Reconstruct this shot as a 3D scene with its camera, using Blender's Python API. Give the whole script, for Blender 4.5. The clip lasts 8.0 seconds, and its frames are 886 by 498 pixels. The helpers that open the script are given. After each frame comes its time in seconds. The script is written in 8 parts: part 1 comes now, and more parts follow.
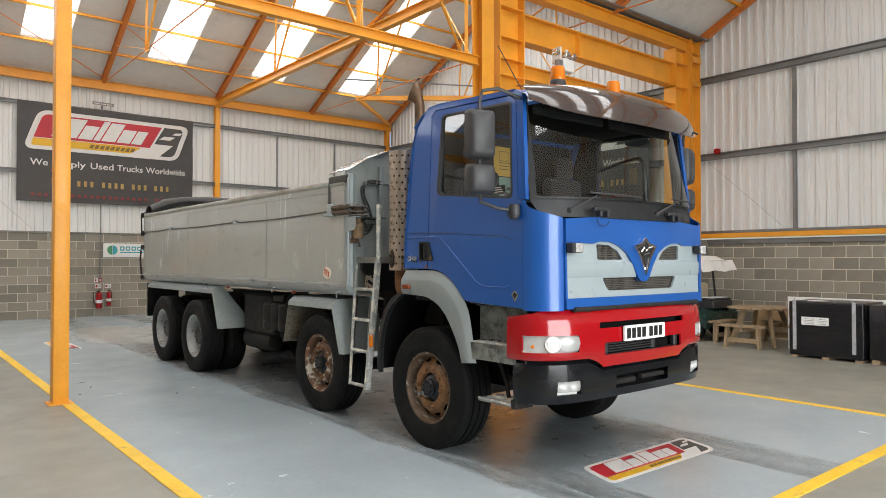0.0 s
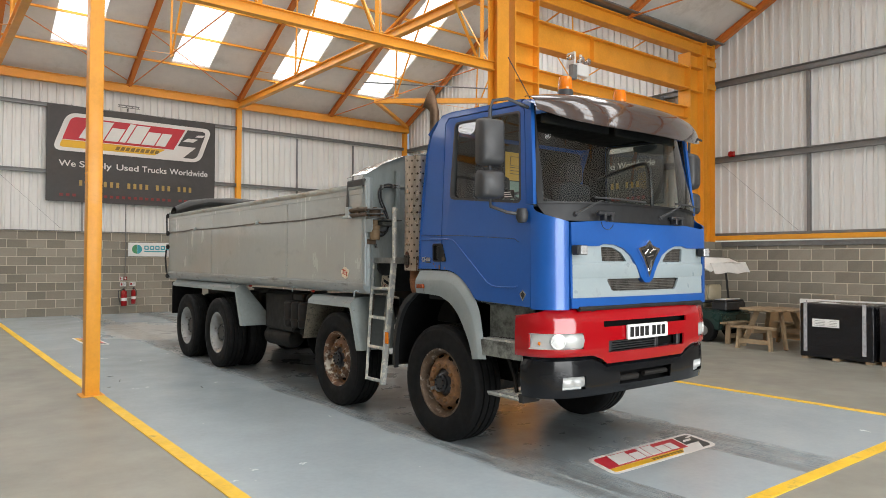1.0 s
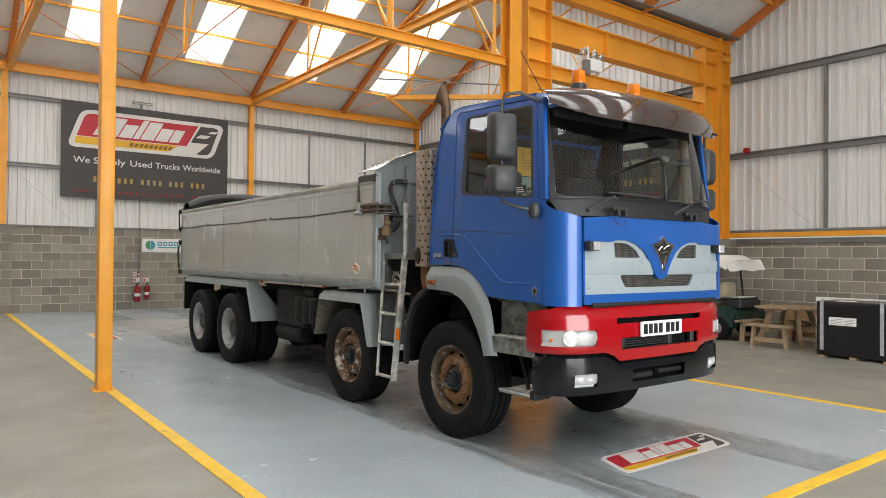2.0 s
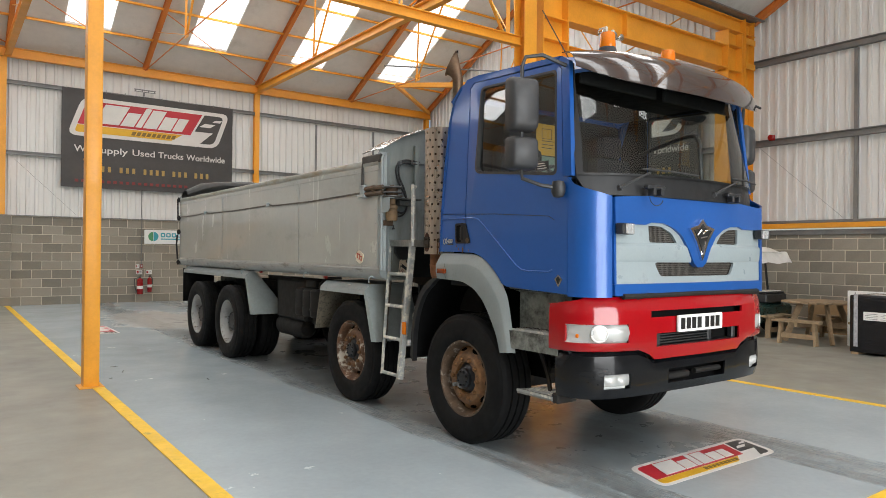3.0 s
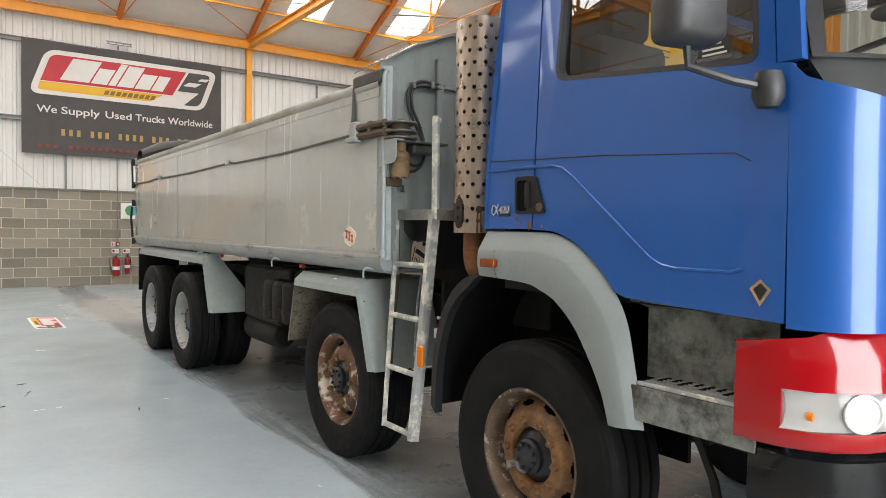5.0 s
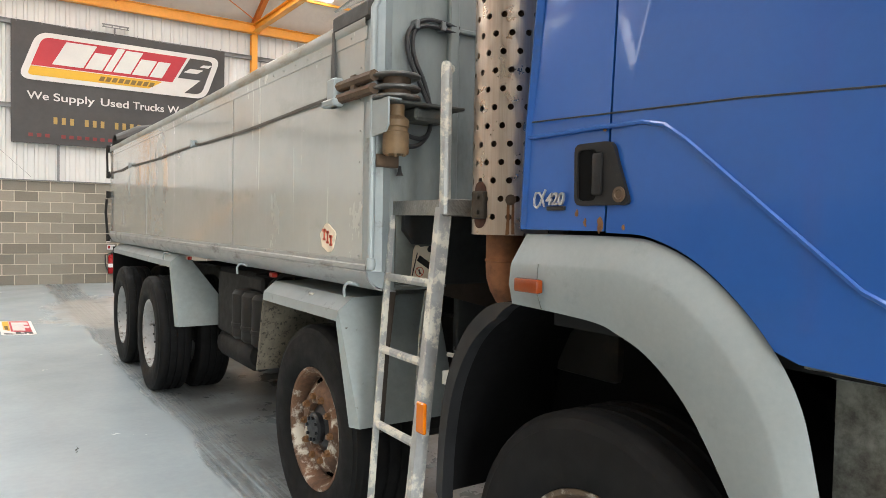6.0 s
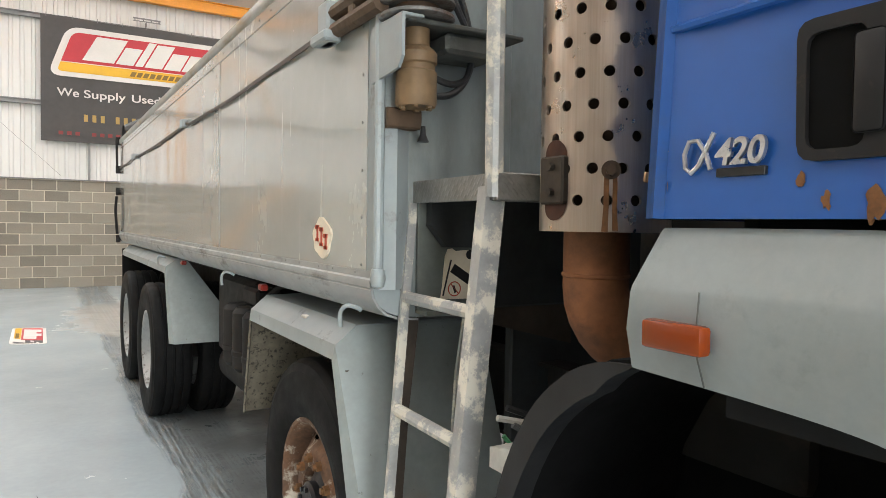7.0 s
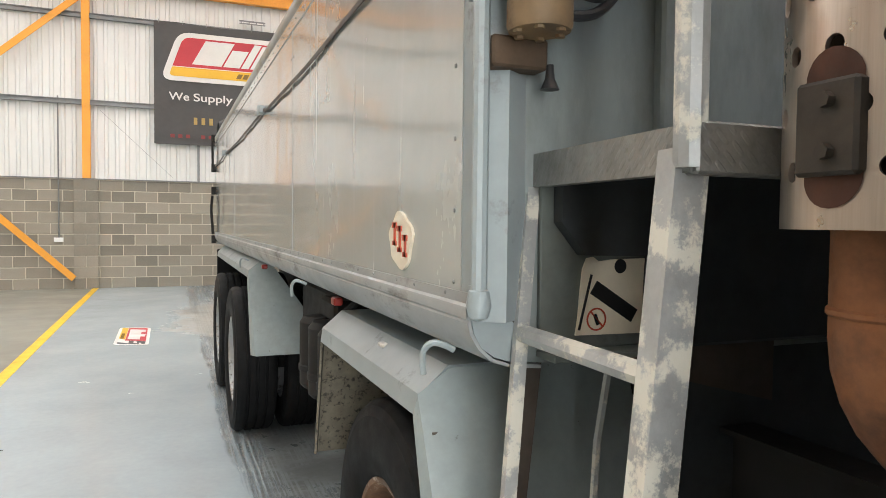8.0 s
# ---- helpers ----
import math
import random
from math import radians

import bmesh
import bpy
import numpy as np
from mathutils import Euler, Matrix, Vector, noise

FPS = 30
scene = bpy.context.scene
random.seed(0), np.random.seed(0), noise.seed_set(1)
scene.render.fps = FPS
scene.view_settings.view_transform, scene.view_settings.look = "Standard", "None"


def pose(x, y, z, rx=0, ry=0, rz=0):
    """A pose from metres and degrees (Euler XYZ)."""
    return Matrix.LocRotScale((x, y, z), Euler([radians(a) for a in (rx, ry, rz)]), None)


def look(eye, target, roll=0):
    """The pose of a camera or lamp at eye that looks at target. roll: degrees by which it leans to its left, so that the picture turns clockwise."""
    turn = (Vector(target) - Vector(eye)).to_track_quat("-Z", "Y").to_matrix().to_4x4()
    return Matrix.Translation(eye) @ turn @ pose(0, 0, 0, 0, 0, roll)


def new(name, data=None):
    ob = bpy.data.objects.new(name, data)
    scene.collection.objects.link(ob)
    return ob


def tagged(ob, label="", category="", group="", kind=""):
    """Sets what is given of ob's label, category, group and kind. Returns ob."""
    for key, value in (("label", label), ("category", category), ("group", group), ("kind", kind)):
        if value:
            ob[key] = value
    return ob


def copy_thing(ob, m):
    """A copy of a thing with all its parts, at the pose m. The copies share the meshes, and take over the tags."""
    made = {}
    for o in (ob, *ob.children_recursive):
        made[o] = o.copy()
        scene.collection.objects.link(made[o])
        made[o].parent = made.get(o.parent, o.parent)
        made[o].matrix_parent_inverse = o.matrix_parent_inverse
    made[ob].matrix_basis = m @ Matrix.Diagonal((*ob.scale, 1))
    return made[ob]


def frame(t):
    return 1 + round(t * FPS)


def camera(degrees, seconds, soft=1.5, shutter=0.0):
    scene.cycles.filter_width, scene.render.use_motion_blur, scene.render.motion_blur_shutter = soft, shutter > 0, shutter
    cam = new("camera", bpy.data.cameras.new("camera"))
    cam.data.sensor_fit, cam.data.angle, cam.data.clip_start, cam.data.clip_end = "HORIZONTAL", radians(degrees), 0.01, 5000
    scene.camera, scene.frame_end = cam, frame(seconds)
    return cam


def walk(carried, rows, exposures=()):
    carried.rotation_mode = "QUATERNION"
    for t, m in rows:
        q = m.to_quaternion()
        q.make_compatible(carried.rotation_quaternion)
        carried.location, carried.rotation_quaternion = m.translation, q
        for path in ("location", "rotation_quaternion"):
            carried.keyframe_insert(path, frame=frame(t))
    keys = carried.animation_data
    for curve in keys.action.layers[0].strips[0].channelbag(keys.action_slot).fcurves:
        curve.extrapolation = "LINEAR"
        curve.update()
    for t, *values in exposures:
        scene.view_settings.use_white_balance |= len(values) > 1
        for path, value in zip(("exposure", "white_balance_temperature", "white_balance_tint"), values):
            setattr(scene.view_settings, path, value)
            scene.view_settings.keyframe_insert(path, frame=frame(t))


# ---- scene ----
cam = camera(65.7, 8.0, soft=0.87)
PATH = [
    (0, (1.268, 1.201, 1.53), (2.539, 2.745, 1.563), -0.0),
    (0.5, (1.197, 1.052, 1.535), (2.443, 2.616, 1.57), 0.1),
    (1, (1.132, 0.964, 1.534), (2.362, 2.54, 1.568), 0.3),
    (1.5, (1.126, 0.954, 1.535), (2.342, 2.542, 1.565), 0.4),
    (3, (1.494, 1.458, 1.456), (2.675, 3.072, 1.466), 0.6),
    (3.5, (1.786, 1.912, 1.423), (2.961, 3.53, 1.416), 0.7),
    (4, (2.126, 2.38, 1.4), (3.303, 3.997, 1.378), 0.9),
    (4.5, (2.434, 2.924, 1.428), (3.602, 4.546, 1.385), 0.8),
    (6, (3.426, 4.391, 1.469), (4.545, 6.047, 1.4), 1.1),
    (6.5, (3.728, 4.773, 1.465), (4.803, 6.458, 1.397), 1.0),
    (7, (3.955, 5.193, 1.449), (4.968, 6.916, 1.379), 0.9),
    (7.5, (4.155, 5.537, 1.436), (5.066, 7.315, 1.362), 0.7),
    (8, (4.224, 5.764, 1.443), (4.97, 7.618, 1.367), 0.6),
]
walk(cam, [(t, look(eye, target, roll)) for t, eye, target, roll in PATH], exposures=[(0.0, -0.19), (1.0, -0.24), (3.0, -0.29), (3.5, -0.22), (4.5, -0.03), (6.0, 0.36), (8.0, 0.34)])

# ---- light: overcast sky through the roof lights ----
world = bpy.data.worlds.new("sky")
scene.world = world
world.use_nodes = True
sky = world.node_tree.nodes.new("ShaderNodeTexSky")
sky.sky_type, sky.sun_disc = "NISHITA", False
sky.sun_elevation, sky.sun_rotation = radians(48), radians(200)
world.node_tree.links.new(sky.outputs[0], world.node_tree.nodes["Background"].inputs[0])
world.node_tree.nodes["Background"].inputs[1].default_value = 0.12
sun = new("sun", bpy.data.lights.new("sun", "SUN"))
sun.data.energy, sun.data.angle, sun.data.color = 1.0, radians(12), (1.0, 0.96, 0.9)
sun.matrix_world = look((0, 0, 30), (6, 9, 0))

# the hall: truss lines along x, two roof spans along y
WEST, EAST, SOUTH, VALLEY, NORTH = -10.1, 15.62, -2.76, 9.5, 21.76
EAVE, PITCH = 6.5, 0.51
RIDGES = {"north": (VALLEY, NORTH), "south": (SOUTH, VALLEY)}
# those at -8.1 and -5.1 are unseen, added to brighten the west end
LIGHT_X = [-8.1, -5.1, -2.1, 0.9, 3.9, 6.88, 9.85, 12.85]
LIGHT_W, LIGHT_HIGH = 1.05, 5.3
# the unseen south panes start low, placed to show in the windscreen
LIGHT_LOW = {SOUTH: 0.35, VALLEY: 1.05, NORTH: 1.05}      # where the panes begin above each eave
SKY_POWER = 74.0


def roof_z(y):
    lo, hi = (VALLEY, NORTH) if y > VALLEY else (SOUTH, VALLEY)
    return EAVE + PITCH * min(y - lo, hi - y)


def sky_lamps():
    n = 0
    for lo, hi in RIDGES.values():
        for sgn, edge in ((1, lo), (-1, hi)):
            for x in LIGHT_X if lo == VALLEY else LIGHT_X[2:-1]:
                ya, yb = edge + sgn * LIGHT_LOW[edge], edge + sgn * LIGHT_HIGH
                yc = (ya + yb) / 2
                lamp = new("roof_light_daylight", bpy.data.lights.new("roof_light_daylight", "AREA"))
                lamp.data.shape, lamp.data.size = "RECTANGLE", LIGHT_W - 0.06
                lamp.data.size_y = abs(yb - ya) * math.hypot(1, PITCH) - 0.1
                lamp.data.energy, lamp.data.color = SKY_POWER, (0.97, 0.99, 1.0)
                slope = math.degrees(math.atan(PITCH)) * sgn
                lamp.matrix_world = pose(x + LIGHT_W / 2, yc, roof_z(yc) + 0.0, slope, 0, 0)
                n += 1


sky_lamps()

# the open vehicle door in the south wall, before the lorry and the way in
DOOR_X, DOOR_TOP = (1.3, 7.1), 4.5
lamp = new("door_daylight", bpy.data.lights.new("door_daylight", "AREA"))
lamp.data.shape, lamp.data.size, lamp.data.size_y = "RECTANGLE", DOOR_X[1] - DOOR_X[0] - 0.1, DOOR_TOP - 0.1
lamp.data.energy, lamp.data.color = 860.0, (0.97, 0.99, 1.0)
lamp.matrix_world = pose(sum(DOOR_X) / 2, SOUTH - 0.02, DOOR_TOP / 2, 90, 0, 0)

# ---- materials ----


class Nodes:
    """A small helper round one node tree."""

    def __init__(self, name):
        self.m = bpy.data.materials.new(name)
        self.m.use_nodes = True
        self.t = self.m.node_tree
        self.b = self.t.nodes["Principled BSDF"]
        self.c = self.t.nodes.new("ShaderNodeTexCoord")

    def put(self, sock, v):
        if isinstance(v, bpy.types.NodeSocket):
            self.t.links.new(v, sock)
        else:
            sock.default_value = v

    def noise(self, scale, detail=4, rough=0.6, vec=None, stretch=None):
        n = self.t.nodes.new("ShaderNodeTexNoise")
        n.inputs["Scale"].default_value, n.inputs["Detail"].default_value, n.inputs["Roughness"].default_value = scale, detail, rough
        src = vec or self.c.outputs["Object"]
        if stretch:
            mp = self.t.nodes.new("ShaderNodeMapping")
            mp.inputs["Scale"].default_value = stretch
            self.t.links.new(src, mp.inputs[0])
            src = mp.outputs[0]
        self.t.links.new(src, n.inputs["Vector"])
        return n.outputs["Fac"]

    def math(self, op, a, b=0.0, clamp=False):
        n = self.t.nodes.new("ShaderNodeMath")
        n.operation, n.use_clamp = op, clamp
        self.put(n.inputs[0], a)
        self.put(n.inputs[1], b)
        return n.outputs[0]

    def ramp(self, fac, lo, hi, a=0.0, b=1.0):
        n = self.t.nodes.new("ShaderNodeMapRange")
        self.put(n.inputs["Value"], fac)
        for k, v in (("From Min", lo), ("From Max", hi), ("To Min", a), ("To Max", b)):
            n.inputs[k].default_value = v
        return n.outputs[0]

    def mix(self, fac, a, b):
        n = self.t.nodes.new("ShaderNodeMix")
        n.data_type = "RGBA"
        self.put(n.inputs["Factor"], fac)
        for s, v in ((n.inputs["A"], a), (n.inputs["B"], b)):
            self.put(s, (*v, 1) if isinstance(v, tuple) and len(v) == 3 else v)
        return n.outputs["Result"]

    def scale_col(self, col, fac):
        n = self.t.nodes.new("ShaderNodeMix")
        n.data_type, n.blend_type = "RGBA", "MULTIPLY"
        n.inputs["Factor"].default_value = 1
        self.put(n.inputs["A"], (*col, 1) if isinstance(col, tuple) else col)
        comb = self.t.nodes.new("ShaderNodeCombineColor")
        for s in comb.inputs[:3]:
            self.put(s, fac)
        self.t.links.new(comb.outputs[0], n.inputs["B"])
        return n.outputs["Result"]

    def xyz(self, vec=None):
        n = self.t.nodes.new("ShaderNodeSeparateXYZ")
        self.t.links.new(vec or self.c.outputs["Object"], n.inputs[0])
        return n.outputs

    def bump(self, height, strength, dist=0.01):
        n = self.t.nodes.new("ShaderNodeBump")
        n.inputs["Strength"].default_value, n.inputs["Distance"].default_value = strength, dist
        self.t.links.new(height, n.inputs["Height"])
        self.t.links.new(n.outputs[0], self.b.inputs["Normal"])

    def random(self):
        return self.t.nodes.new("ShaderNodeObjectInfo").outputs["Random"]

    def finish(self, col, rough, metal=0.0, **more):
        self.put(self.b.inputs["Base Color"], (*col, 1) if isinstance(col, tuple) else col)
        self.put(self.b.inputs["Roughness"], rough)
        self.put(self.b.inputs["Metallic"], metal)
        for k, v in more.items():
            self.put(self.b.inputs[k.replace("_", " ")], v)
        return self.m


def surface(name, col, rough=0.5, metal=0.0, var=0.14, big=1.2, fine=30.0, bump=0.08, dirt=None, dirt_at=(0.56, 0.7), dirt_scale=3.0, rnd=0.0, stretch=None, dirt_rough=0.8, **more):
    """Paint, metal, plastic: two scales of variation, and patches of dirt or rust."""
    n = Nodes(name)
    a, b = n.noise(big, 5, 0.6, stretch=stretch), n.noise(fine, 5, 0.65, stretch=stretch)
    f = n.math("ADD", n.ramp(a, 0.3, 0.7, 1 - var, 1 + var), n.ramp(b, 0.3, 0.7, -var / 2, var / 2))
    if rnd:
        f = n.math("ADD", f, n.ramp(n.random(), 0, 1, -rnd, rnd))
    c = n.scale_col(col, f)
    r = n.ramp(n.noise(big * 3, 4), 0.3, 0.7, max(rough - 0.08, 0.02), min(rough + 0.1, 1))
    if dirt:
        d = n.ramp(n.noise(dirt_scale, 8, 0.7, stretch=stretch), dirt_at[0], dirt_at[1], 0, 1)
        c = n.mix(d, c, dirt)
        r = n.math("ADD", r, n.math("MULTIPLY", d, dirt_rough - rough), clamp=True)
        if metal:
            metal = n.math("MULTIPLY", n.math("SUBTRACT", 1.0, d), metal)
    if bump:
        n.bump(n.noise(fine * 2, 4, stretch=stretch), bump, 0.004)
    return n.finish(c, r, metal, **more)


def glass(name, tint=(1, 1, 1), rough=0.0, gloss=0.075):
    n = Nodes(name)
    t = n.t
    out = t.nodes["Material Output"]
    tr, gl = t.nodes.new("ShaderNodeBsdfTransparent"), t.nodes.new("ShaderNodeBsdfGlossy")
    tr.inputs[0].default_value = (*tint, 1)
    gl.inputs["Roughness"].default_value = rough + 0.01
    lw = t.nodes.new("ShaderNodeLayerWeight")
    lw.inputs["Blend"].default_value = 0.5
    share = n.math("ADD", n.math("MULTIPLY", n.math("POWER", lw.outputs["Facing"], 5.0), 0.92), gloss)
    mx = t.nodes.new("ShaderNodeMixShader")
    t.links.new(share, mx.inputs[0])
    t.links.new(tr.outputs[0], mx.inputs[1])
    t.links.new(gl.outputs[0], mx.inputs[2])
    t.links.new(mx.outputs[0], out.inputs[0])
    return n.m


def milky(name):
    """A cloudy clear plastic: part glass, part white."""
    m = glass(name, (0.95, 0.96, 0.96))
    t = m.node_tree
    df, mx = t.nodes.new("ShaderNodeBsdfDiffuse"), t.nodes.new("ShaderNodeMixShader")
    df.inputs[0].default_value = (0.62, 0.63, 0.61, 1)
    out = t.nodes["Material Output"]
    src = out.inputs[0].links[0].from_socket
    mx.inputs[0].default_value = 0.42
    t.links.new(src, mx.inputs[1])
    t.links.new(df.outputs[0], mx.inputs[2])
    t.links.new(mx.outputs[0], out.inputs[0])
    return m


def floor_paint():
    """Grey-blue floor paint, scuffed, with tyre dirt in the two wheel tracks, dirt and painted shade under the lorry,
    and old oil stains.
    """
    n = Nodes("floor_paint")
    x, y, z = n.xyz()
    wob = n.ramp(n.noise(0.9, 3), 0.2, 0.8, -0.08, 0.08)
    xs = n.math("ADD", x, wob)
    base = n.scale_col((0.37, 0.425, 0.45), n.math("ADD", n.ramp(n.noise(0.7, 6, 0.65), 0.3, 0.7, 0.88, 1.08), n.ramp(n.noise(22, 5), 0.3, 0.7, -0.03, 0.03)))

    def band(c, half, soft):
        return n.ramp(n.math("ABSOLUTE", n.math("SUBTRACT", xs, c)), half, half + soft, 1, 0)
    ribs = n.ramp(n.noise(11, 3, 0.5, stretch=(6, 0.04, 1)), 0.42, 0.54, 0.25, 1)
    scuff = n.ramp(n.noise(7, 6, 0.75, stretch=(1, 2.5, 1)), 0.30, 0.55, 0.45, 1)
    tread = n.math("MULTIPLY", ribs, scuff)
    tracks = n.math("MAXIMUM", band(4.86, 0.26, 0.035), band(6.60, 0.26, 0.035))
    fade = n.ramp(y, 0.5, 4.4, 0.25, 0.85)
    tracks = n.math("MULTIPLY", n.math("MULTIPLY", tracks, tread), fade)
    # lorry's footprint: grime and its shade, both put into the colour
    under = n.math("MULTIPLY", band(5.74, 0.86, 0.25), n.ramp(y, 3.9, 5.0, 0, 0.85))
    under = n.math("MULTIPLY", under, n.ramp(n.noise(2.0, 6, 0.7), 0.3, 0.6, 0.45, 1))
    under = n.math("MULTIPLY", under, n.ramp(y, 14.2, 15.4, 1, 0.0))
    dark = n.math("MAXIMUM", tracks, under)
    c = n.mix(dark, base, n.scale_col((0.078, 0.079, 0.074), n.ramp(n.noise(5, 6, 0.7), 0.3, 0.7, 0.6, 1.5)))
    # worn patch and oil behind the lorry
    dx, dy = n.math("DIVIDE", n.math("SUBTRACT", x, 5.3), 1.15), n.math("DIVIDE", n.math("SUBTRACT", y, 16.4), 2.3)
    rad = n.math("ADD", n.math("MULTIPLY", dx, dx), n.math("MULTIPLY", dy, dy))
    patch = n.ramp(n.math("ADD", rad, n.ramp(n.noise(1.6, 6, 0.7), 0.2, 0.8, -0.9, 0.9)), 0.55, 0.95, 0.75, 0)
    c = n.mix(patch, c, n.scale_col((0.36, 0.34, 0.30), n.ramp(n.noise(6, 6, 0.7), 0.3, 0.7, 0.7, 1.2)))
    oil = n.math("MULTIPLY", patch, n.ramp(n.noise(1.9, 5, 0.6), 0.56, 0.66, 0, 0.8))
    c = n.mix(oil, c, (0.06, 0.055, 0.05))
    r = n.math("ADD", n.ramp(n.noise(2.2, 6, 0.65), 0.3, 0.7, 0.18, 0.28), n.math("MULTIPLY", dark, 0.10))
    r = n.math("ADD", r, n.math("MULTIPLY", patch, 0.25))
    n.bump(n.noise(14, 5), 0.06, 0.004)
    return n.finish(c, r)


def concrete():
    n = Nodes("concrete_floor")
    f = n.math("ADD", n.ramp(n.noise(0.55, 6, 0.7), 0.3, 0.7, 0.78, 1.12), n.ramp(n.noise(16, 6, 0.7), 0.3, 0.7, -0.07, 0.07))
    c = n.scale_col((0.265, 0.26, 0.22), f)
    c = n.mix(n.ramp(n.noise(1.1, 7, 0.75, stretch=(1, 0.5, 1)), 0.56, 0.72, 0, 0.55), c, (0.16, 0.15, 0.13))
    c = n.mix(n.ramp(n.noise(40, 3, 0.6), 0.70, 0.76, 0, 0.6), c, (0.10, 0.095, 0.085))
    n.bump(n.noise(30, 6), 0.12, 0.004)
    return n.finish(c, n.ramp(n.noise(2.0, 5), 0.3, 0.7, 0.38, 0.62))


def block_stuff():
    n = Nodes("concrete_block")
    isl = n.t.nodes.new("ShaderNodeNewGeometry").outputs["Random Per Island"]
    rnd = n.math("FRACT", n.math("ADD", isl, n.random()))
    f = n.math("ADD", n.ramp(rnd, 0, 1, 0.74, 1.2), n.ramp(n.noise(1.6, 6, 0.7), 0.3, 0.7, -0.10, 0.10))
    f = n.math("ADD", f, n.ramp(n.noise(70, 4, 0.7), 0.3, 0.7, -0.10, 0.10))
    c = n.scale_col((0.270, 0.246, 0.202), f)
    n.bump(n.noise(110, 4, 0.7), 0.4, 0.006)
    return n.finish(c, 0.92)


def tread_plate():
    """Aluminium chequer plate: crossed raised bars."""
    n = Nodes("chequer_plate")
    x, y, z = n.xyz()
    u, v = n.math("ADD", n.math("ADD", x, y), z), n.math("SUBTRACT", n.math("ADD", x, y), z)
    a = n.math("SINE", n.math("MULTIPLY", u, 260))
    b = n.math("SINE", n.math("MULTIPLY", v, 90))
    s = n.math("MULTIPLY", a, b)
    n.bump(n.ramp(s, 0.1, 0.6), 0.35, 0.003)
    c = n.scale_col((0.30, 0.30, 0.285), n.ramp(n.noise(9, 6, 0.7), 0.3, 0.7, 0.6, 1.2))
    c = n.mix(n.ramp(n.noise(14, 6, 0.75), 0.55, 0.7, 0, 0.8), c, (0.12, 0.11, 0.085))
    return n.finish(c, 0.5, 0.75)


def body_paint():
    """Grey tipper paint, glossy in broad areas, with chalky smears, thin drips and dull scrapes."""
    n = Nodes("grey_tipper_side_paint")
    f = n.math("ADD", n.ramp(n.noise(0.9, 5, 0.6), 0.3, 0.7, 0.93, 1.07), n.ramp(n.noise(16, 5, 0.6), 0.3, 0.7, -0.025, 0.025))
    c = n.scale_col((0.385, 0.403, 0.385), f)
    smear = n.ramp(n.noise(2.6, 6, 0.6, stretch=(1, 1.2, 0.55)), 0.56, 0.70, 0, 0.55)
    drips = n.ramp(n.noise(7, 4, 0.55, stretch=(1, 2.2, 0.10)), 0.60, 0.70, 0, 0.5)
    chalk = n.math("MAXIMUM", smear, drips)
    c = n.mix(chalk, c, (0.42, 0.435, 0.415))
    dull = n.ramp(n.noise(1.7, 7, 0.7, stretch=(1, 0.7, 1.6)), 0.56, 0.74, 0, 0.6)
    c = n.mix(dull, c, (0.23, 0.245, 0.23))
    rust = n.ramp(n.noise(19, 4, 0.6, stretch=(1, 1.5, 0.8)), 0.745, 0.79, 0, 0.8)
    c = n.mix(rust, c, (0.16, 0.12, 0.08))
    r = n.math("ADD", n.ramp(n.noise(2.1, 5), 0.3, 0.7, 0.15, 0.25), n.math("MULTIPLY", chalk, 0.18), clamp=True)
    n.bump(n.noise(5.5, 3, 0.5, stretch=(1, 1, 0.5)), 0.10, 0.010)
    return n.finish(c, r, 0.05, Coat_Weight=0.9, Coat_Roughness=0.08)


M = {}
M["body_side"] = body_paint()
M["floor_paint"], M["concrete"], M["block"], M["chequer"] = floor_paint(), concrete(), block_stuff(), tread_plate()
M["mortar"] = surface("mortar", (0.57, 0.52, 0.42), 0.95, var=0.1, bump=0.3)
M["yellow_line"] = surface("yellow_line_paint", (0.80, 0.50, 0.03), 0.5, var=0.12, big=3, dirt=(0.30, 0.25, 0.14), dirt_at=(0.58, 0.75), dirt_scale=7)
M["orange"] = surface("orange_steel_paint", (0.80, 0.345, 0.03), 0.40, var=0.10, big=1.5, bump=0.05, dirt=(0.35, 0.14, 0.04), dirt_at=(0.66, 0.8), dirt_scale=6)
M["rafter"] = surface("rafter_paint", (0.60, 0.19, 0.035), 0.5, var=0.14, big=1.5, bump=0.05)
M["cladding"] = surface("white_cladding", (0.70, 0.70, 0.68), 0.5, var=0.05, big=0.6, fine=8, bump=0.02, dirt=(0.52, 0.50, 0.46), dirt_at=(0.55, 0.8), dirt_scale=1.4, stretch=(1, 1, 0.25))
M["roof_liner"] = surface("roof_liner", (0.71, 0.70, 0.67), 0.75, var=0.07, big=0.8, fine=6, bump=0.03, dirt=(0.50, 0.48, 0.43), dirt_at=(0.56, 0.8), dirt_scale=1.1)
M["galv"] = surface("galvanised_steel", (0.22, 0.225, 0.225), 0.5, 0.5, var=0.12, big=4)
M["blue"] = surface("blue_cab_paint", (0.006, 0.082, 0.335), 0.38, 0.18, var=0.07, big=1.1, fine=40, bump=0.0, dirt=(0.004, 0.072, 0.29), dirt_at=(0.55, 0.85), dirt_scale=2.2, dirt_rough=0.42, Coat_Weight=0.5, Coat_Roughness=0.06)
M["red"] = surface("red_bumper_paint", (0.31, 0.002, 0.006), 0.13, var=0.02, big=1, bump=0.004, Coat_Weight=0.3, Coat_Roughness=0.04)
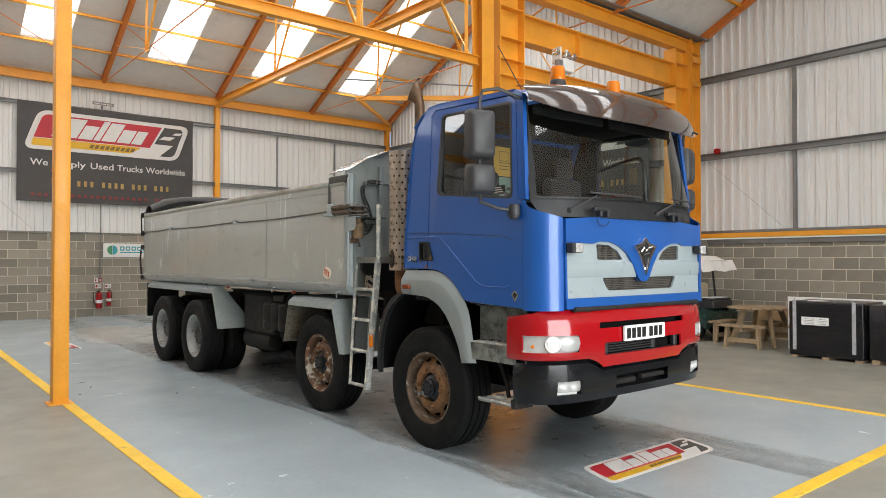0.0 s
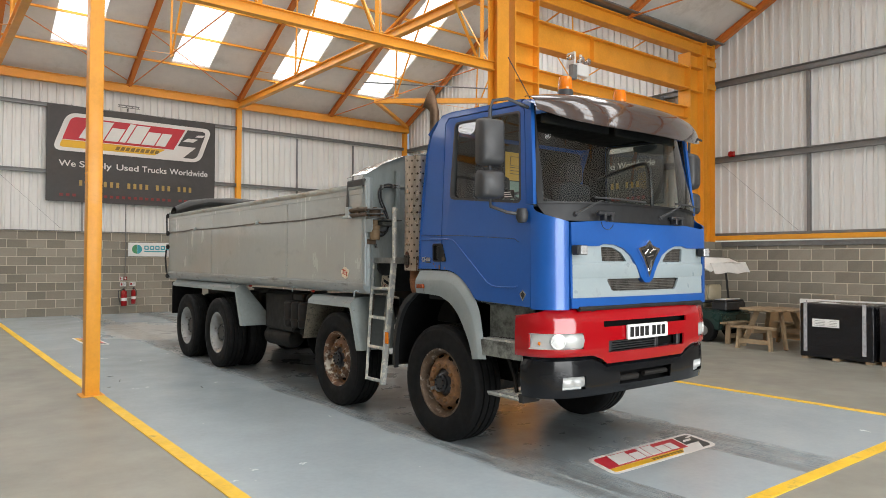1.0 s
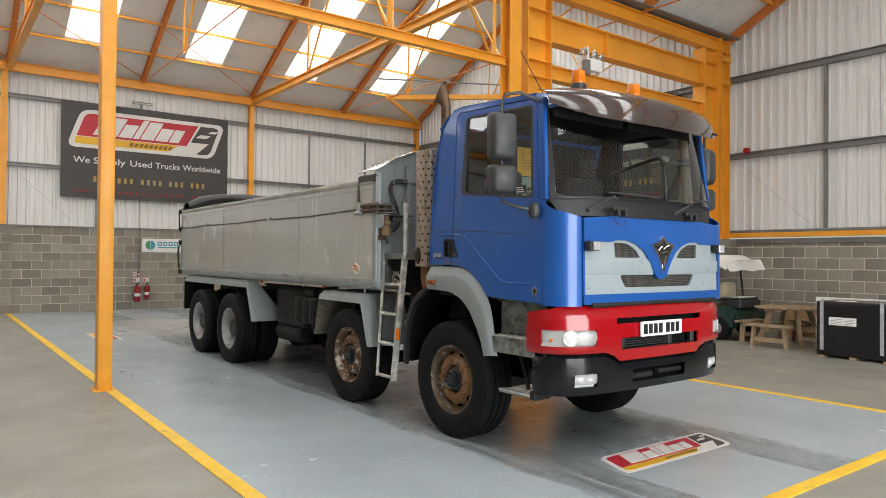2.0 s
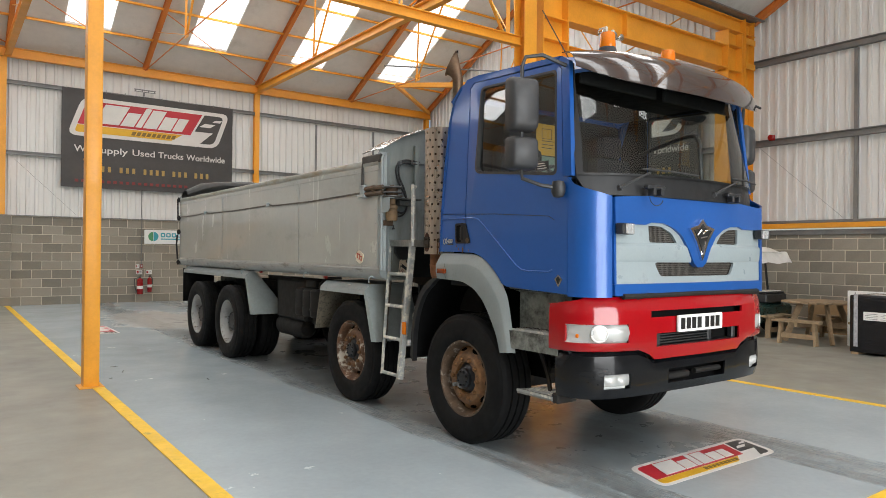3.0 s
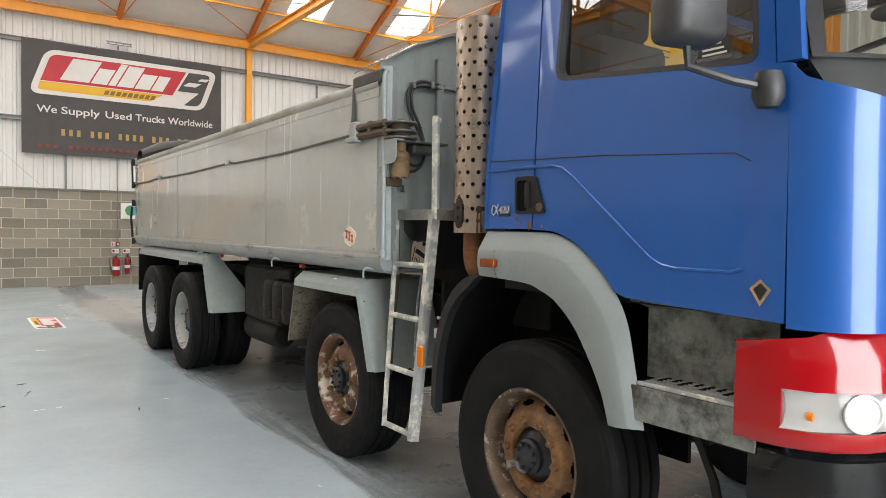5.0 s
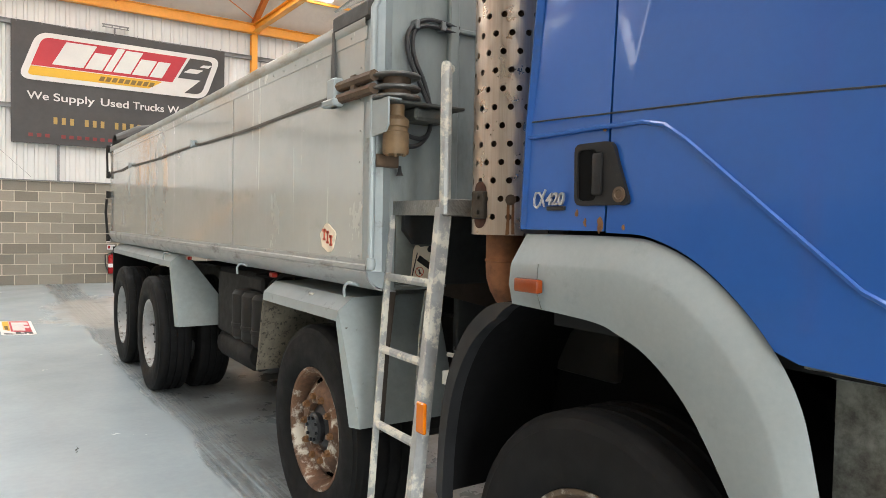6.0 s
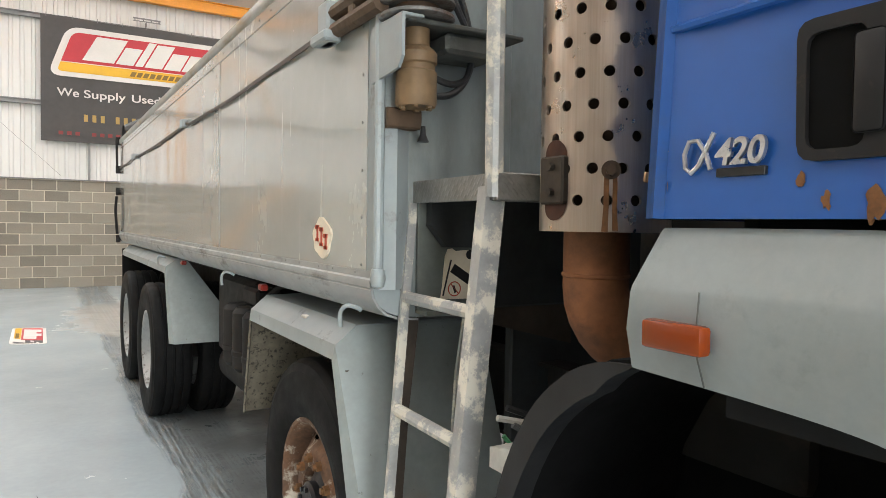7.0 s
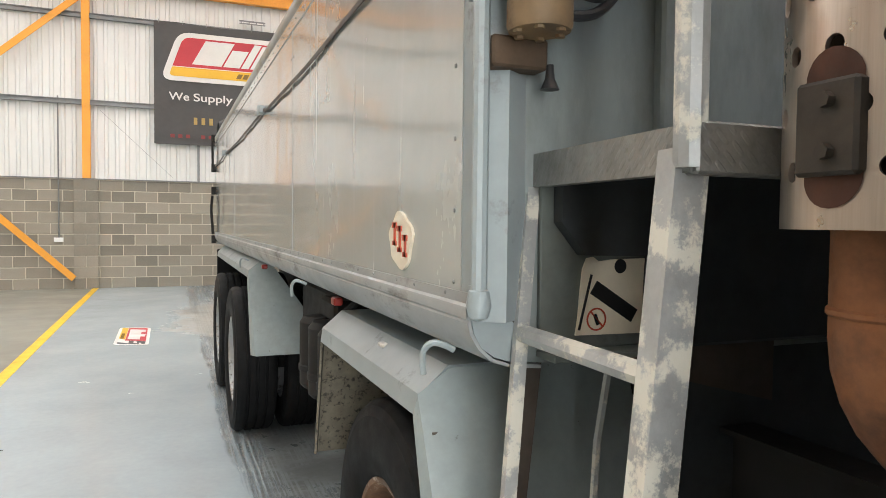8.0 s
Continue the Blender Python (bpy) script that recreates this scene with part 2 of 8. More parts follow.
M["cab_grey"] = surface("grey_cab_plastic", (0.265, 0.312, 0.328), 0.33, var=0.05, big=3, fine=60, bump=0.02, dirt=(0.22, 0.245, 0.25), dirt_at=(0.60, 0.80), dirt_scale=6)
M["body_grey"] = surface("grey_tipper_paint", (0.30, 0.322, 0.312), 0.20, 0.1, var=0.05, big=1.6, fine=18, bump=0.0, dirt=(0.17, 0.18, 0.16), dirt_at=(0.54, 0.84), dirt_scale=1.8, stretch=(1, 1.3, 0.35), dirt_rough=0.28, Coat_Weight=0.7, Coat_Roughness=0.07)
M["guard_grey"] = surface("mudguard_paint", (0.285, 0.325, 0.33), 0.42, 0.1, var=0.1, big=2.5, fine=30, bump=0.06, dirt=(0.16, 0.15, 0.12), dirt_at=(0.60, 0.74), dirt_scale=7)
M["black_plastic"] = surface("black_plastic", (0.022, 0.023, 0.025), 0.42, var=0.2, big=4, fine=80, bump=0.06)
M["mirror_plastic"] = surface("grey_black_plastic", (0.03, 0.031, 0.033), 0.5, var=0.14, big=5, fine=90, bump=0.12)
M["bumper_black"] = surface("scuffed_black_bumper", (0.007, 0.0075, 0.009), 0.14, var=0.25, big=4, fine=40, bump=0.012, dirt=(0.045, 0.042, 0.04), dirt_at=(0.64, 0.76), dirt_scale=11, dirt_rough=0.6, stretch=(0.6, 0.6, 2.2), Specular_IOR_Level=0.32)
M["rubber"] = surface("tyre_rubber", (0.0065, 0.0065, 0.0066), 0.7, var=0.25, big=5, fine=60, bump=0.15, dirt=(0.017, 0.016, 0.015), dirt_at=(0.55, 0.8), dirt_scale=9, Specular_IOR_Level=0.16)
M["chassis"] = surface("chassis_black", (0.016, 0.015, 0.014), 0.7, var=0.3, big=5, bump=0.15, dirt=(0.05, 0.038, 0.028), dirt_at=(0.58, 0.75), dirt_scale=6, Specular_IOR_Level=0.3)
M["rust_rim"] = surface("rusty_wheel", (0.20, 0.098, 0.038), 0.6, 0.15, var=0.45, big=7, fine=40, bump=0.25, dirt=(0.034, 0.025, 0.020), dirt_at=(0.52, 0.66), dirt_scale=9, dirt_rough=0.45)
M["rim_worn"] = surface("worn_rim_edge", (0.10, 0.065, 0.04), 0.55, 0.3, var=0.4, big=9, bump=0.2, dirt=(0.36, 0.32, 0.27), dirt_at=(0.56, 0.66), dirt_scale=16)
M["cap_grey"] = surface("oily_hub_cap", (0.20, 0.205, 0.20), 0.4, 0.4, var=0.25, big=12, bump=0.1)
M["rust_rim_pale"] = surface("peeling_rusty_wheel", (0.12, 0.060, 0.030), 0.62, 0.1, var=0.5, big=9, fine=50, bump=0.3, dirt=(0.52, 0.48, 0.40), dirt_at=(0.52, 0.60), dirt_scale=7, dirt_rough=0.5)
M["hub_dark"] = surface("greasy_hub", (0.02, 0.021, 0.024), 0.35, 0.4, var=0.35, big=9, bump=0.2)
M["silver_rim"] = surface("silver_wheel_paint", (0.36, 0.37, 0.365), 0.45, 0.35, var=0.16, big=6, dirt=(0.10, 0.08, 0.06), dirt_at=(0.56, 0.66), dirt_scale=13)
M["chrome"] = surface("chrome", (0.75, 0.75, 0.76), 0.12, 1.0, var=0.05, bump=0.0)
M["steel_guard"] = surface("heat_stained_stainless", (0.53, 0.465, 0.395), 0.31, 1.0, var=0.16, big=6, fine=40, bump=0.0, dirt=(0.36, 0.24, 0.16), dirt_at=(0.46, 0.95), dirt_scale=3.5, stretch=(4, 4, 0.12), dirt_rough=0.42)
M["dull_chrome"] = surface("weathered_chrome", (0.50, 0.51, 0.52), 0.32, 0.9, var=0.3, big=30, bump=0.05)
M["rust_pipe"] = surface("rusted_pipe", (0.25, 0.105, 0.046), 0.62, 0.3, var=0.3, big=7, fine=35, bump=0.15, dirt=(0.11, 0.052, 0.03), dirt_at=(0.50, 0.72), dirt_scale=6)
M["stack"] = surface("sooty_exhaust_pipe", (0.30, 0.20, 0.13), 0.4, 0.7, var=0.3, big=6, fine=20, bump=0.05, dirt=(0.05, 0.042, 0.036), dirt_at=(0.52, 0.70), dirt_scale=5)
M["liner"] = surface("arch_liner_plastic", (0.0045, 0.0045, 0.0048), 0.75, var=0.3, big=4, fine=40, bump=0.1, Specular_IOR_Level=0.12)
M["rust_brown"] = surface("brown_rusty_steel", (0.085, 0.054, 0.032), 0.65, 0.2, var=0.3, big=12, bump=0.2)
M["alu"] = surface("ladder_aluminium", (0.36, 0.37, 0.36), 0.5, 0.4, var=0.14, big=9, fine=50, bump=0.08, dirt=(0.58, 0.56, 0.48), dirt_at=(0.50, 0.56), dirt_scale=13, dirt_rough=0.7)
M["amber"] = surface("amber_lens", (0.60, 0.15, 0.003), 0.12, var=0.05, bump=0.0)
M["amber_dull"] = surface("dull_amber_lens", (0.20, 0.032, 0.002), 0.16, var=0.1, bump=0.05)
M["red_lens"] = surface("red_lens", (0.20, 0.012, 0.006), 0.25, var=0.05, bump=0.0)
M["lamp_clear"] = surface("headlamp_lens", (0.62, 0.64, 0.62), 0.16, var=0.06, big=20, bump=0.0, Coat_Weight=0.8)
M["lamp_reflector"] = surface("lamp_reflector", (0.66, 0.67, 0.67), 0.18, 0.6, var=0.05, bump=0.0)
M["mesh_dark"] = surface("dark_mesh", (0.11, 0.10, 0.088), 0.55, 0.3, var=0.2, big=8)
# near-black fill that paints the shade inside holes and openings
M["void"] = surface("opening_shade_black", (0.006, 0.006, 0.006), 0.9, var=0.1, bump=0.0, Specular_IOR_Level=0.1)
M["visor"] = surface("smoked_visor", (0.042, 0.031, 0.029), 0.10, var=0.1, big=3, bump=0.0, Coat_Weight=0.8, Coat_Roughness=0.02)
M["interior"] = surface("cab_trim", (0.014, 0.0145, 0.0155), 0.8, var=0.15, big=5, bump=0.0, Specular_IOR_Level=0.2)
M["seat_cloth"] = surface("seat_cloth", (0.016, 0.017, 0.021), 0.9, var=0.2, big=9, bump=0.0, Specular_IOR_Level=0.2)
M["white"] = surface("white_plastic", (0.78, 0.78, 0.76), 0.4, var=0.04, big=3, bump=0.02)
M["cream"] = surface("cream_vinyl", (0.62, 0.54, 0.38), 0.5, var=0.07, big=5, bump=0.06)
M["canvas"] = surface("white_canvas", (0.74, 0.73, 0.70), 0.8, var=0.08, big=4, bump=0.2)
M["dark_green"] = surface("dark_green_paint", (0.012, 0.035, 0.03), 0.3, var=0.1, big=4)
M["timber"] = surface("weathered_timber", (0.31, 0.225, 0.135), 0.75, var=0.2, big=3, fine=25, bump=0.2, stretch=(1, 5, 5), rnd=0.12)
M["board"] = surface("brown_board", (0.34, 0.22, 0.11), 0.75, var=0.12, big=2)
M["wrap"] = surface("black_stretch_wrap", (0.010, 0.010, 0.012), 0.14, var=0.2, big=3, fine=9, bump=1.0, stretch=(1, 0.4, 5))
M["tape"] = surface("grey_tape", (0.36, 0.36, 0.38), 0.5, var=0.3, big=20, fine=60)
M["ext_red"] = surface("extinguisher_red", (0.30, 0.008, 0.010), 0.25, var=0.05, bump=0.0)
M["banner_black"] = surface("banner_black", (0.058, 0.055, 0.053), 0.55, var=0.12, big=1.2, fine=12, bump=0.1)
M["banner_red"] = surface("banner_red", (0.46, 0.022, 0.035), 0.5, var=0.08, big=2, bump=0.02)
M["banner_white"] = surface("banner_white", (0.66, 0.64, 0.61), 0.55, var=0.05, big=2, bump=0.02)
M["banner_yellow"] = surface("banner_yellow", (0.70, 0.40, 0.02), 0.5, var=0.06, big=2, bump=0.02)
M["banner_red_dull"] = surface("faded_banner_red", (0.22, 0.03, 0.03), 0.5, var=0.06, big=2, bump=0.02)
M["banner_gold"] = surface("banner_gold", (0.40, 0.27, 0.08), 0.5, var=0.06, big=2, bump=0.02)
M["banner_gold_dark"] = surface("banner_dark_gold", (0.20, 0.12, 0.02), 0.5, var=0.06, big=2, bump=0.02)
M["teal"] = surface("teal_print", (0.05, 0.36, 0.42), 0.5, var=0.05)
M["green_print"] = surface("green_print", (0.08, 0.30, 0.14), 0.5, var=0.05)
M["sticker_cream"] = surface("cream_sticker", (0.72, 0.64, 0.50), 0.5, var=0.06, big=12)
M["sticker_red"] = surface("red_sticker_print", (0.50, 0.07, 0.03), 0.5, var=0.1, big=20)
M["plate_white"] = surface("white_plate", (0.80, 0.80, 0.78), 0.3, var=0.03, bump=0.0)
M["plate_black"] = surface("black_print", (0.012, 0.012, 0.012), 0.4, var=0.05, bump=0.0)
M["white_scuff"] = surface("chalky_white_paint", (0.60, 0.59, 0.54), 0.7, var=0.15, big=12, bump=0.1)
M["tarp"] = surface("dark_tarpaulin", (0.05, 0.05, 0.048), 0.6, var=0.25, big=5, bump=0.3)
M["mirror_glass"] = surface("mirror_glass", (0.8, 0.82, 0.82), 0.04, 1.0, var=0.0, bump=0.0)
M["lamp_soft"] = surface("frosted_reflector", (0.74, 0.75, 0.74), 0.3, 0.3, var=0.05, bump=0.0)
M["winch_steel"] = surface("worn_winch_steel", (0.17, 0.17, 0.165), 0.4, 0.6, var=0.2, big=9, bump=0.05, dirt=(0.08, 0.05, 0.035), dirt_at=(0.52, 0.66), dirt_scale=9)
M["bolt_dull"] = surface("dull_bolt_heads", (0.22, 0.225, 0.22), 0.55, 0.2, var=0.35, big=9)
M["rail_grimy"] = surface("stained_rail_paint", (0.30, 0.315, 0.295), 0.45, 0.05, var=0.16, big=2.2, fine=20, bump=0.05, dirt=(0.24, 0.185, 0.105), dirt_at=(0.50, 0.72), dirt_scale=4.5, stretch=(1, 0.5, 2), dirt_rough=0.7)
M["glass"] = glass("cab_glass", (0.82, 0.86, 0.83), gloss=0.072)
M["tint_glass"] = glass("door_glass", (0.70, 0.76, 0.74), gloss=0.13)
M["lamp_milky"] = milky("cloudy_lamp_plastic")
M["lamp_glass"] = glass("lamp_glass", (0.94, 0.95, 0.95))
M["grimy"] = surface("grimy_grey_paint", (0.07, 0.075, 0.07), 0.65, var=0.25, big=4, bump=0.15, dirt=(0.17, 0.185, 0.18), dirt_at=(0.55, 0.75), dirt_scale=5)
M["plate_green"] = surface("grey_green_plate", (0.13, 0.145, 0.13), 0.55, var=0.2, big=4, bump=0.08, dirt=(0.06, 0.06, 0.05), dirt_at=(0.55, 0.75), dirt_scale=6)
M["brown_grime"] = surface("greasy_brown_plate", (0.055, 0.042, 0.032), 0.7, var=0.3, big=6, bump=0.15)
# grimy body paint, its colour also darkened for the shade behind the cab
M["bulkhead_paint"] = surface("grimy_shaded_bulkhead_paint", (0.24, 0.275, 0.272), 0.5, var=0.14, big=2.2, fine=22, bump=0.05, dirt=(0.10, 0.10, 0.09), dirt_at=(0.5, 0.78), dirt_scale=2.4, stretch=(1, 1, 0.35))
M["rail_grey"] = surface("lower_rail_paint", (0.30, 0.315, 0.31), 0.4, 0.1, var=0.12, big=3, fine=30, bump=0.06, dirt=(0.13, 0.12, 0.10), dirt_at=(0.56, 0.72), dirt_scale=6, stretch=(1, 0.5, 1.5))
M["straw"] = surface("heat_straw_metal", (0.62, 0.42, 0.25), 0.35, 0.6, var=0.3, big=25, bump=0.1)
M["flap_front"] = surface("spattered_guard_paint", (0.25, 0.285, 0.28), 0.5, 0.05, var=0.14, big=2.5, fine=30, bump=0.08, dirt=(0.075, 0.07, 0.055), dirt_at=(0.66, 0.72), dirt_scale=32)
M["locker"] = surface("dark_locker_paint", (0.03, 0.034, 0.036), 0.7, var=0.2, big=4, bump=0.1)
# the panes glow on their own, standing in for daylight behind them
M["roof_pane"] = surface("glowing_roof_light", (0.85, 0.86, 0.86), 0.6, var=0.03, big=1.0, bump=0.0, Emission_Color=(0.97, 0.99, 1.0, 1), Emission_Strength=1.7)
M["slot_rust"] = surface("dark_red_rust", (0.055, 0.020, 0.010), 0.8, var=0.3, big=20, bump=0.2)
M["handle_black"] = surface("worn_handle_plastic", (0.010, 0.010, 0.0105), 0.5, var=0.2, big=10, bump=0.05, dirt=(0.045, 0.035, 0.026), dirt_at=(0.60, 0.72), dirt_scale=16, Specular_IOR_Level=0.3)
M["scuttle"] = surface("faded_scuttle_plastic", (0.012, 0.0125, 0.0135), 0.5, var=0.2, big=5, bump=0.06, Specular_IOR_Level=0.35)
M["disc_dark"] = surface("dull_wheel_disc", (0.085, 0.08, 0.072), 0.55, 0.4, var=0.3, big=9, bump=0.1, dirt=(0.03, 0.026, 0.022), dirt_at=(0.5, 0.65), dirt_scale=12)
M["tan_motor"] = surface("tan_motor_paint", (0.20, 0.13, 0.068), 0.6, 0.1, var=0.25, big=10, bump=0.12, dirt=(0.07, 0.048, 0.03), dirt_at=(0.55, 0.7), dirt_scale=9)
M["arch_grey"] = surface("grey_arch_plastic", (0.225, 0.252, 0.252), 0.5, var=0.08, big=3, fine=60, bump=0.04, dirt=(0.165, 0.18, 0.175), dirt_at=(0.58, 0.80), dirt_scale=8)
M["clamp"] = surface("oily_clamp_steel", (0.036, 0.028, 0.020), 0.6, 0.2, var=0.3, big=14, bump=0.2)
# the cab blue again, darker and matte, with greyish patches
M["blue_dull"] = surface("dull_dark_blue_paint", (0.003, 0.050, 0.20), 0.6, var=0.1, big=3, bump=0.02, dirt=(0.03, 0.05, 0.09), dirt_at=(0.5, 0.75), dirt_scale=5, Specular_IOR_Level=0.3)
M["strap"] = surface("worn_strap", (0.075, 0.066, 0.056), 0.7, var=0.3, big=3, fine=20, bump=0.1)
M["step_grime"] = surface("grimy_step_plastic", (0.185, 0.198, 0.178), 0.6, var=0.25, big=5, fine=40, bump=0.1, dirt=(0.045, 0.044, 0.037), dirt_at=(0.46, 0.62), dirt_scale=6)
M["flap_grime"] = surface("mud_spattered_flap", (0.135, 0.118, 0.086), 0.75, var=0.35, big=4, fine=25, bump=0.2, dirt=(0.035, 0.032, 0.025), dirt_at=(0.54, 0.62), dirt_scale=48)
M["rust_streak"] = surface("orange_rust_streak", (0.19, 0.085, 0.03), 0.6, 0.3, var=0.35, big=30, bump=0.1)
M["paper_yellow"] = surface("yellow_paper", (0.62, 0.36, 0.04), 0.8, var=0.05)
M["paper_green"] = surface("green_paper", (0.20, 0.30, 0.25), 0.8, var=0.1)

# ---- mesh helpers ----


def box(bm, a, b, bevel=0.0, seg=1):
    """A box between two corners, with its edges rounded by bevel."""
    x0, y0, z0 = (min(p, q) for p, q in zip(a, b))
    x1, y1, z1 = (max(p, q) for p, q in zip(a, b))
    v = [bm.verts.new(p) for p in ((x0, y0, z0), (x1, y0, z0), (x1, y1, z0), (x0, y1, z0), (x0, y0, z1), (x1, y0, z1), (x1, y1, z1), (x0, y1, z1))]
    fs = [bm.faces.new([v[i] for i in q]) for q in ((0, 3, 2, 1), (4, 5, 6, 7), (0, 1, 5, 4), (1, 2, 6, 5), (2, 3, 7, 6), (3, 0, 4, 7))]
    if bevel:
        es = list({e for f in fs for e in f.edges})
        bmesh.ops.bevel(bm, geom=es, offset=bevel, segments=seg, profile=0.5, affect="EDGES")
    return bm


def rings(bm, loops, close=False, cap0=True, cap1=True):
    """Skin a list of loops of equally many points."""
    vs = [[bm.verts.new(p) for p in l] for l in loops]
    n = len(vs[0])
    pairs = list(zip(vs, vs[1:])) + ([(vs[-1], vs[0])] if close else [])
    for a, b in pairs:
        for i in range(n):
            j = (i + 1) % n
            bm.faces.new((a[i], a[j], b[j], b[i]))
    if not close:
        if cap0:
            bm.faces.new(list(reversed(vs[0])))
        if cap1:
            bm.faces.new(vs[-1])
    return vs


def circle(c, u, v, r, n, turn=0.0):
    return [Vector(c) + u * (r * math.cos(2 * math.pi * k / n + turn)) + v * (r * math.sin(2 * math.pi * k / n + turn)) for k in range(n)]


def tube(bm, pts, r, n=8, squash=1.0):
    """A round bar along a line of points; r is one radius or one a point."""
    pts = [Vector(p) for p in pts]
    rs = r if isinstance(r, (list, tuple)) else [r] * len(pts)
    loops, u = [], None
    for i, p in enumerate(pts):
        d = (pts[min(i + 1, len(pts) - 1)] - pts[max(i - 1, 0)]).normalized()
        if u is None:
            u = d.orthogonal().normalized()
        u = (u - d * u.dot(d)).normalized()
        loops.append(circle(p, u, d.cross(u) * squash, rs[i], n))
    rings(bm, loops)
    return bm


def bar(bm, p, q, w, h, up=(0, 0, 1)):
    """A square bar from p to q, w wide and h high."""
    p, q = Vector(p), Vector(q)
    d = (q - p).normalized()
    s = d.cross(Vector(up))
    s = s.normalized() if s.length > 1e-4 else d.orthogonal().normalized()
    t = s.cross(d)
    rings(bm, [[c + s * (a * w / 2) + t * (b * h / 2) for a, b in ((-1, -1), (1, -1), (1, 1), (-1, 1))] for c in (p, q)])
    return bm


def angle_bar(bm, p, q, w, t=0.008):
    """An L-section from p to q."""
    p, q = Vector(p), Vector(q)
    d = (q - p).normalized()
    s = d.cross(Vector((0, 0, 1)))
    s = s.normalized() if s.length > 1e-4 else d.orthogonal().normalized()
    u = s.cross(d)
    prof = ((0, 0), (w, 0), (w, t), (t, t), (t, w), (0, w))
    rings(bm, [[c + s * a + u * b for a, b in prof] for c in (p, q)])
    return bm


def i_beam(bm, p, q, w, h, t=0.016, up=(0, 0, 1)):
    """An I-section from p to q: flanges w wide, h apart."""
    p, q = Vector(p), Vector(q)
    d = (q - p).normalized()
    s = d.cross(Vector(up)).normalized()
    u = s.cross(d)
    a, b, k = w / 2, h / 2, t / 2
    prof = ((-a, -b), (a, -b), (a, -b + t), (k, -b + t), (k, b - t), (a, b - t), (a, b), (-a, b), (-a, b - t), (-k, b - t), (-k, -b + t), (-a, -b + t))
    rings(bm, [[c + s * m + u * n for m, n in prof] for c in (p, q)])
    return bm


AX = {"x": lambda a, b, d: (d, a, b), "y": lambda a, b, d: (a, d, b), "z": lambda a, b, d: (a, b, d)}


def plate(bm, outer, axis, d0, d1, holes=()):
    """A flat plate of any outline, with holes, between two planes."""
    at = AX[axis]
    tops = []
    for d in (d0, d1):
        es = []
        loops = []
        for l in (outer, *holes):
            vs = [bm.verts.new(at(a, b, d)) for a, b in l]
            loops.append(vs)
            es += [bm.edges.new((vs[i], vs[(i + 1) % len(vs)])) for i in range(len(vs))]
        if holes:
            bmesh.ops.triangle_fill(bm, use_beauty=True, edges=es)
        else:
            bm.faces.new(loops[0])
        tops.append(loops)
    for la, lb in zip(*tops):
        for i in range(len(la)):
            j = (i + 1) % len(la)
            bm.faces.new((la[i], la[j], lb[j], lb[i]))
    return bm


def rounded(pts, r, n=4):
    """An outline with its corners rounded; r is one radius or one a corner."""
    out = []
    m = len(pts)
    for i in range(m):
        p, a, b = Vector(pts[i]), Vector(pts[i - 1]), Vector(pts[(i + 1) % m])
        rr = r[i] if isinstance(r, (list, tuple)) else r
        if rr <= 0:
            out.append(tuple(p))
            continue
        u, v = (a - p), (b - p)
        k = min(rr, u.length * 0.49, v.length * 0.49)
        s, e = p + u.normalized() * k, p + v.normalized() * k
        for j in range(n + 1):
            t = j / n
            out.append(tuple((1 - t) ** 2 * s + 2 * t * (1 - t) * p + t * t * e))
    return out


def rect(a0, a1, b0, b1):
    return [(a0, b0), (a1, b0), (a1, b1), (a0, b1)]


def curve(pts, n=5):
    """A smooth line through a few points."""
    out = []
    for i in range(len(pts) - 1):
        p0, p1, p2, p3 = (Vector(pts[max(0, min(len(pts) - 1, k))]) for k in (i - 1, i, i + 1, i + 2))
        for j in range(n):
            t = j / n
            out.append(tuple(0.5 * (2 * p1 + (p2 - p0) * t + (2 * p0 - 5 * p1 + 4 * p2 - p3) * t * t + (3 * p1 - p0 - 3 * p2 + p3) * t ** 3)))
    out.append(tuple(pts[-1]))
    return out


def lathe(bm, prof, c, axis="x", n=32, skip=None):
    """Turn a profile of (radius, place along the axis) round an axis."""
    at = {"x": lambda r, h, k: (h, r * math.cos(k), r * math.sin(k)), "z": lambda r, h, k: (r * math.cos(k), r * math.sin(k), h), "y": lambda r, h, k: (r * math.sin(k), h, r * math.cos(k))}[axis]
    vs = [[bm.verts.new(Vector(c) + Vector(at(r, h, 2 * math.pi * k / n))) for k in range(n)] for r, h in prof]
    for i in range(len(prof) - 1):
        for k in range(n):
            if skip and skip(i, k):
                continue
            j = (k + 1) % n
            bm.faces.new((vs[i][k], vs[i][j], vs[i + 1][j], vs[i + 1][k]))
    return bm


def sheet(bm, rows, thick=0.0, skip=None):
    """A skin over rows of points, made thick along its normals."""
    vs = [[bm.verts.new(p) for p in r] for r in rows]
    fs = []
    for i in range(len(rows) - 1):
        for k in range(len(rows[0]) - 1):
            if skip and skip(i, k):
                continue
            fs.append(bm.faces.new((vs[i][k], vs[i][k + 1], vs[i + 1][k + 1], vs[i + 1][k])))
    if thick:
        bm.normal_update()
        bmesh.ops.solidify(bm, geom=fs, thickness=thick)
    return bm


def mesh_of(name, bm, material, sharp=35):
    bmesh.ops.recalc_face_normals(bm, faces=bm.faces)
    for f in bm.faces:
        f.smooth = True
    for e in bm.edges:
        e.smooth = len(e.link_faces) == 2 and e.calc_face_angle(0) < radians(sharp)
    me = bpy.data.meshes.new(name)
    bm.to_mesh(me)
    bm.free()
    me.materials.append(material)
    return me


def thing(name, loc, label, category, group="", kind=""):
    e = new(name)
    e.location = loc
    e.empty_display_size = 0.1
    return tagged(e, label, category, group, kind)


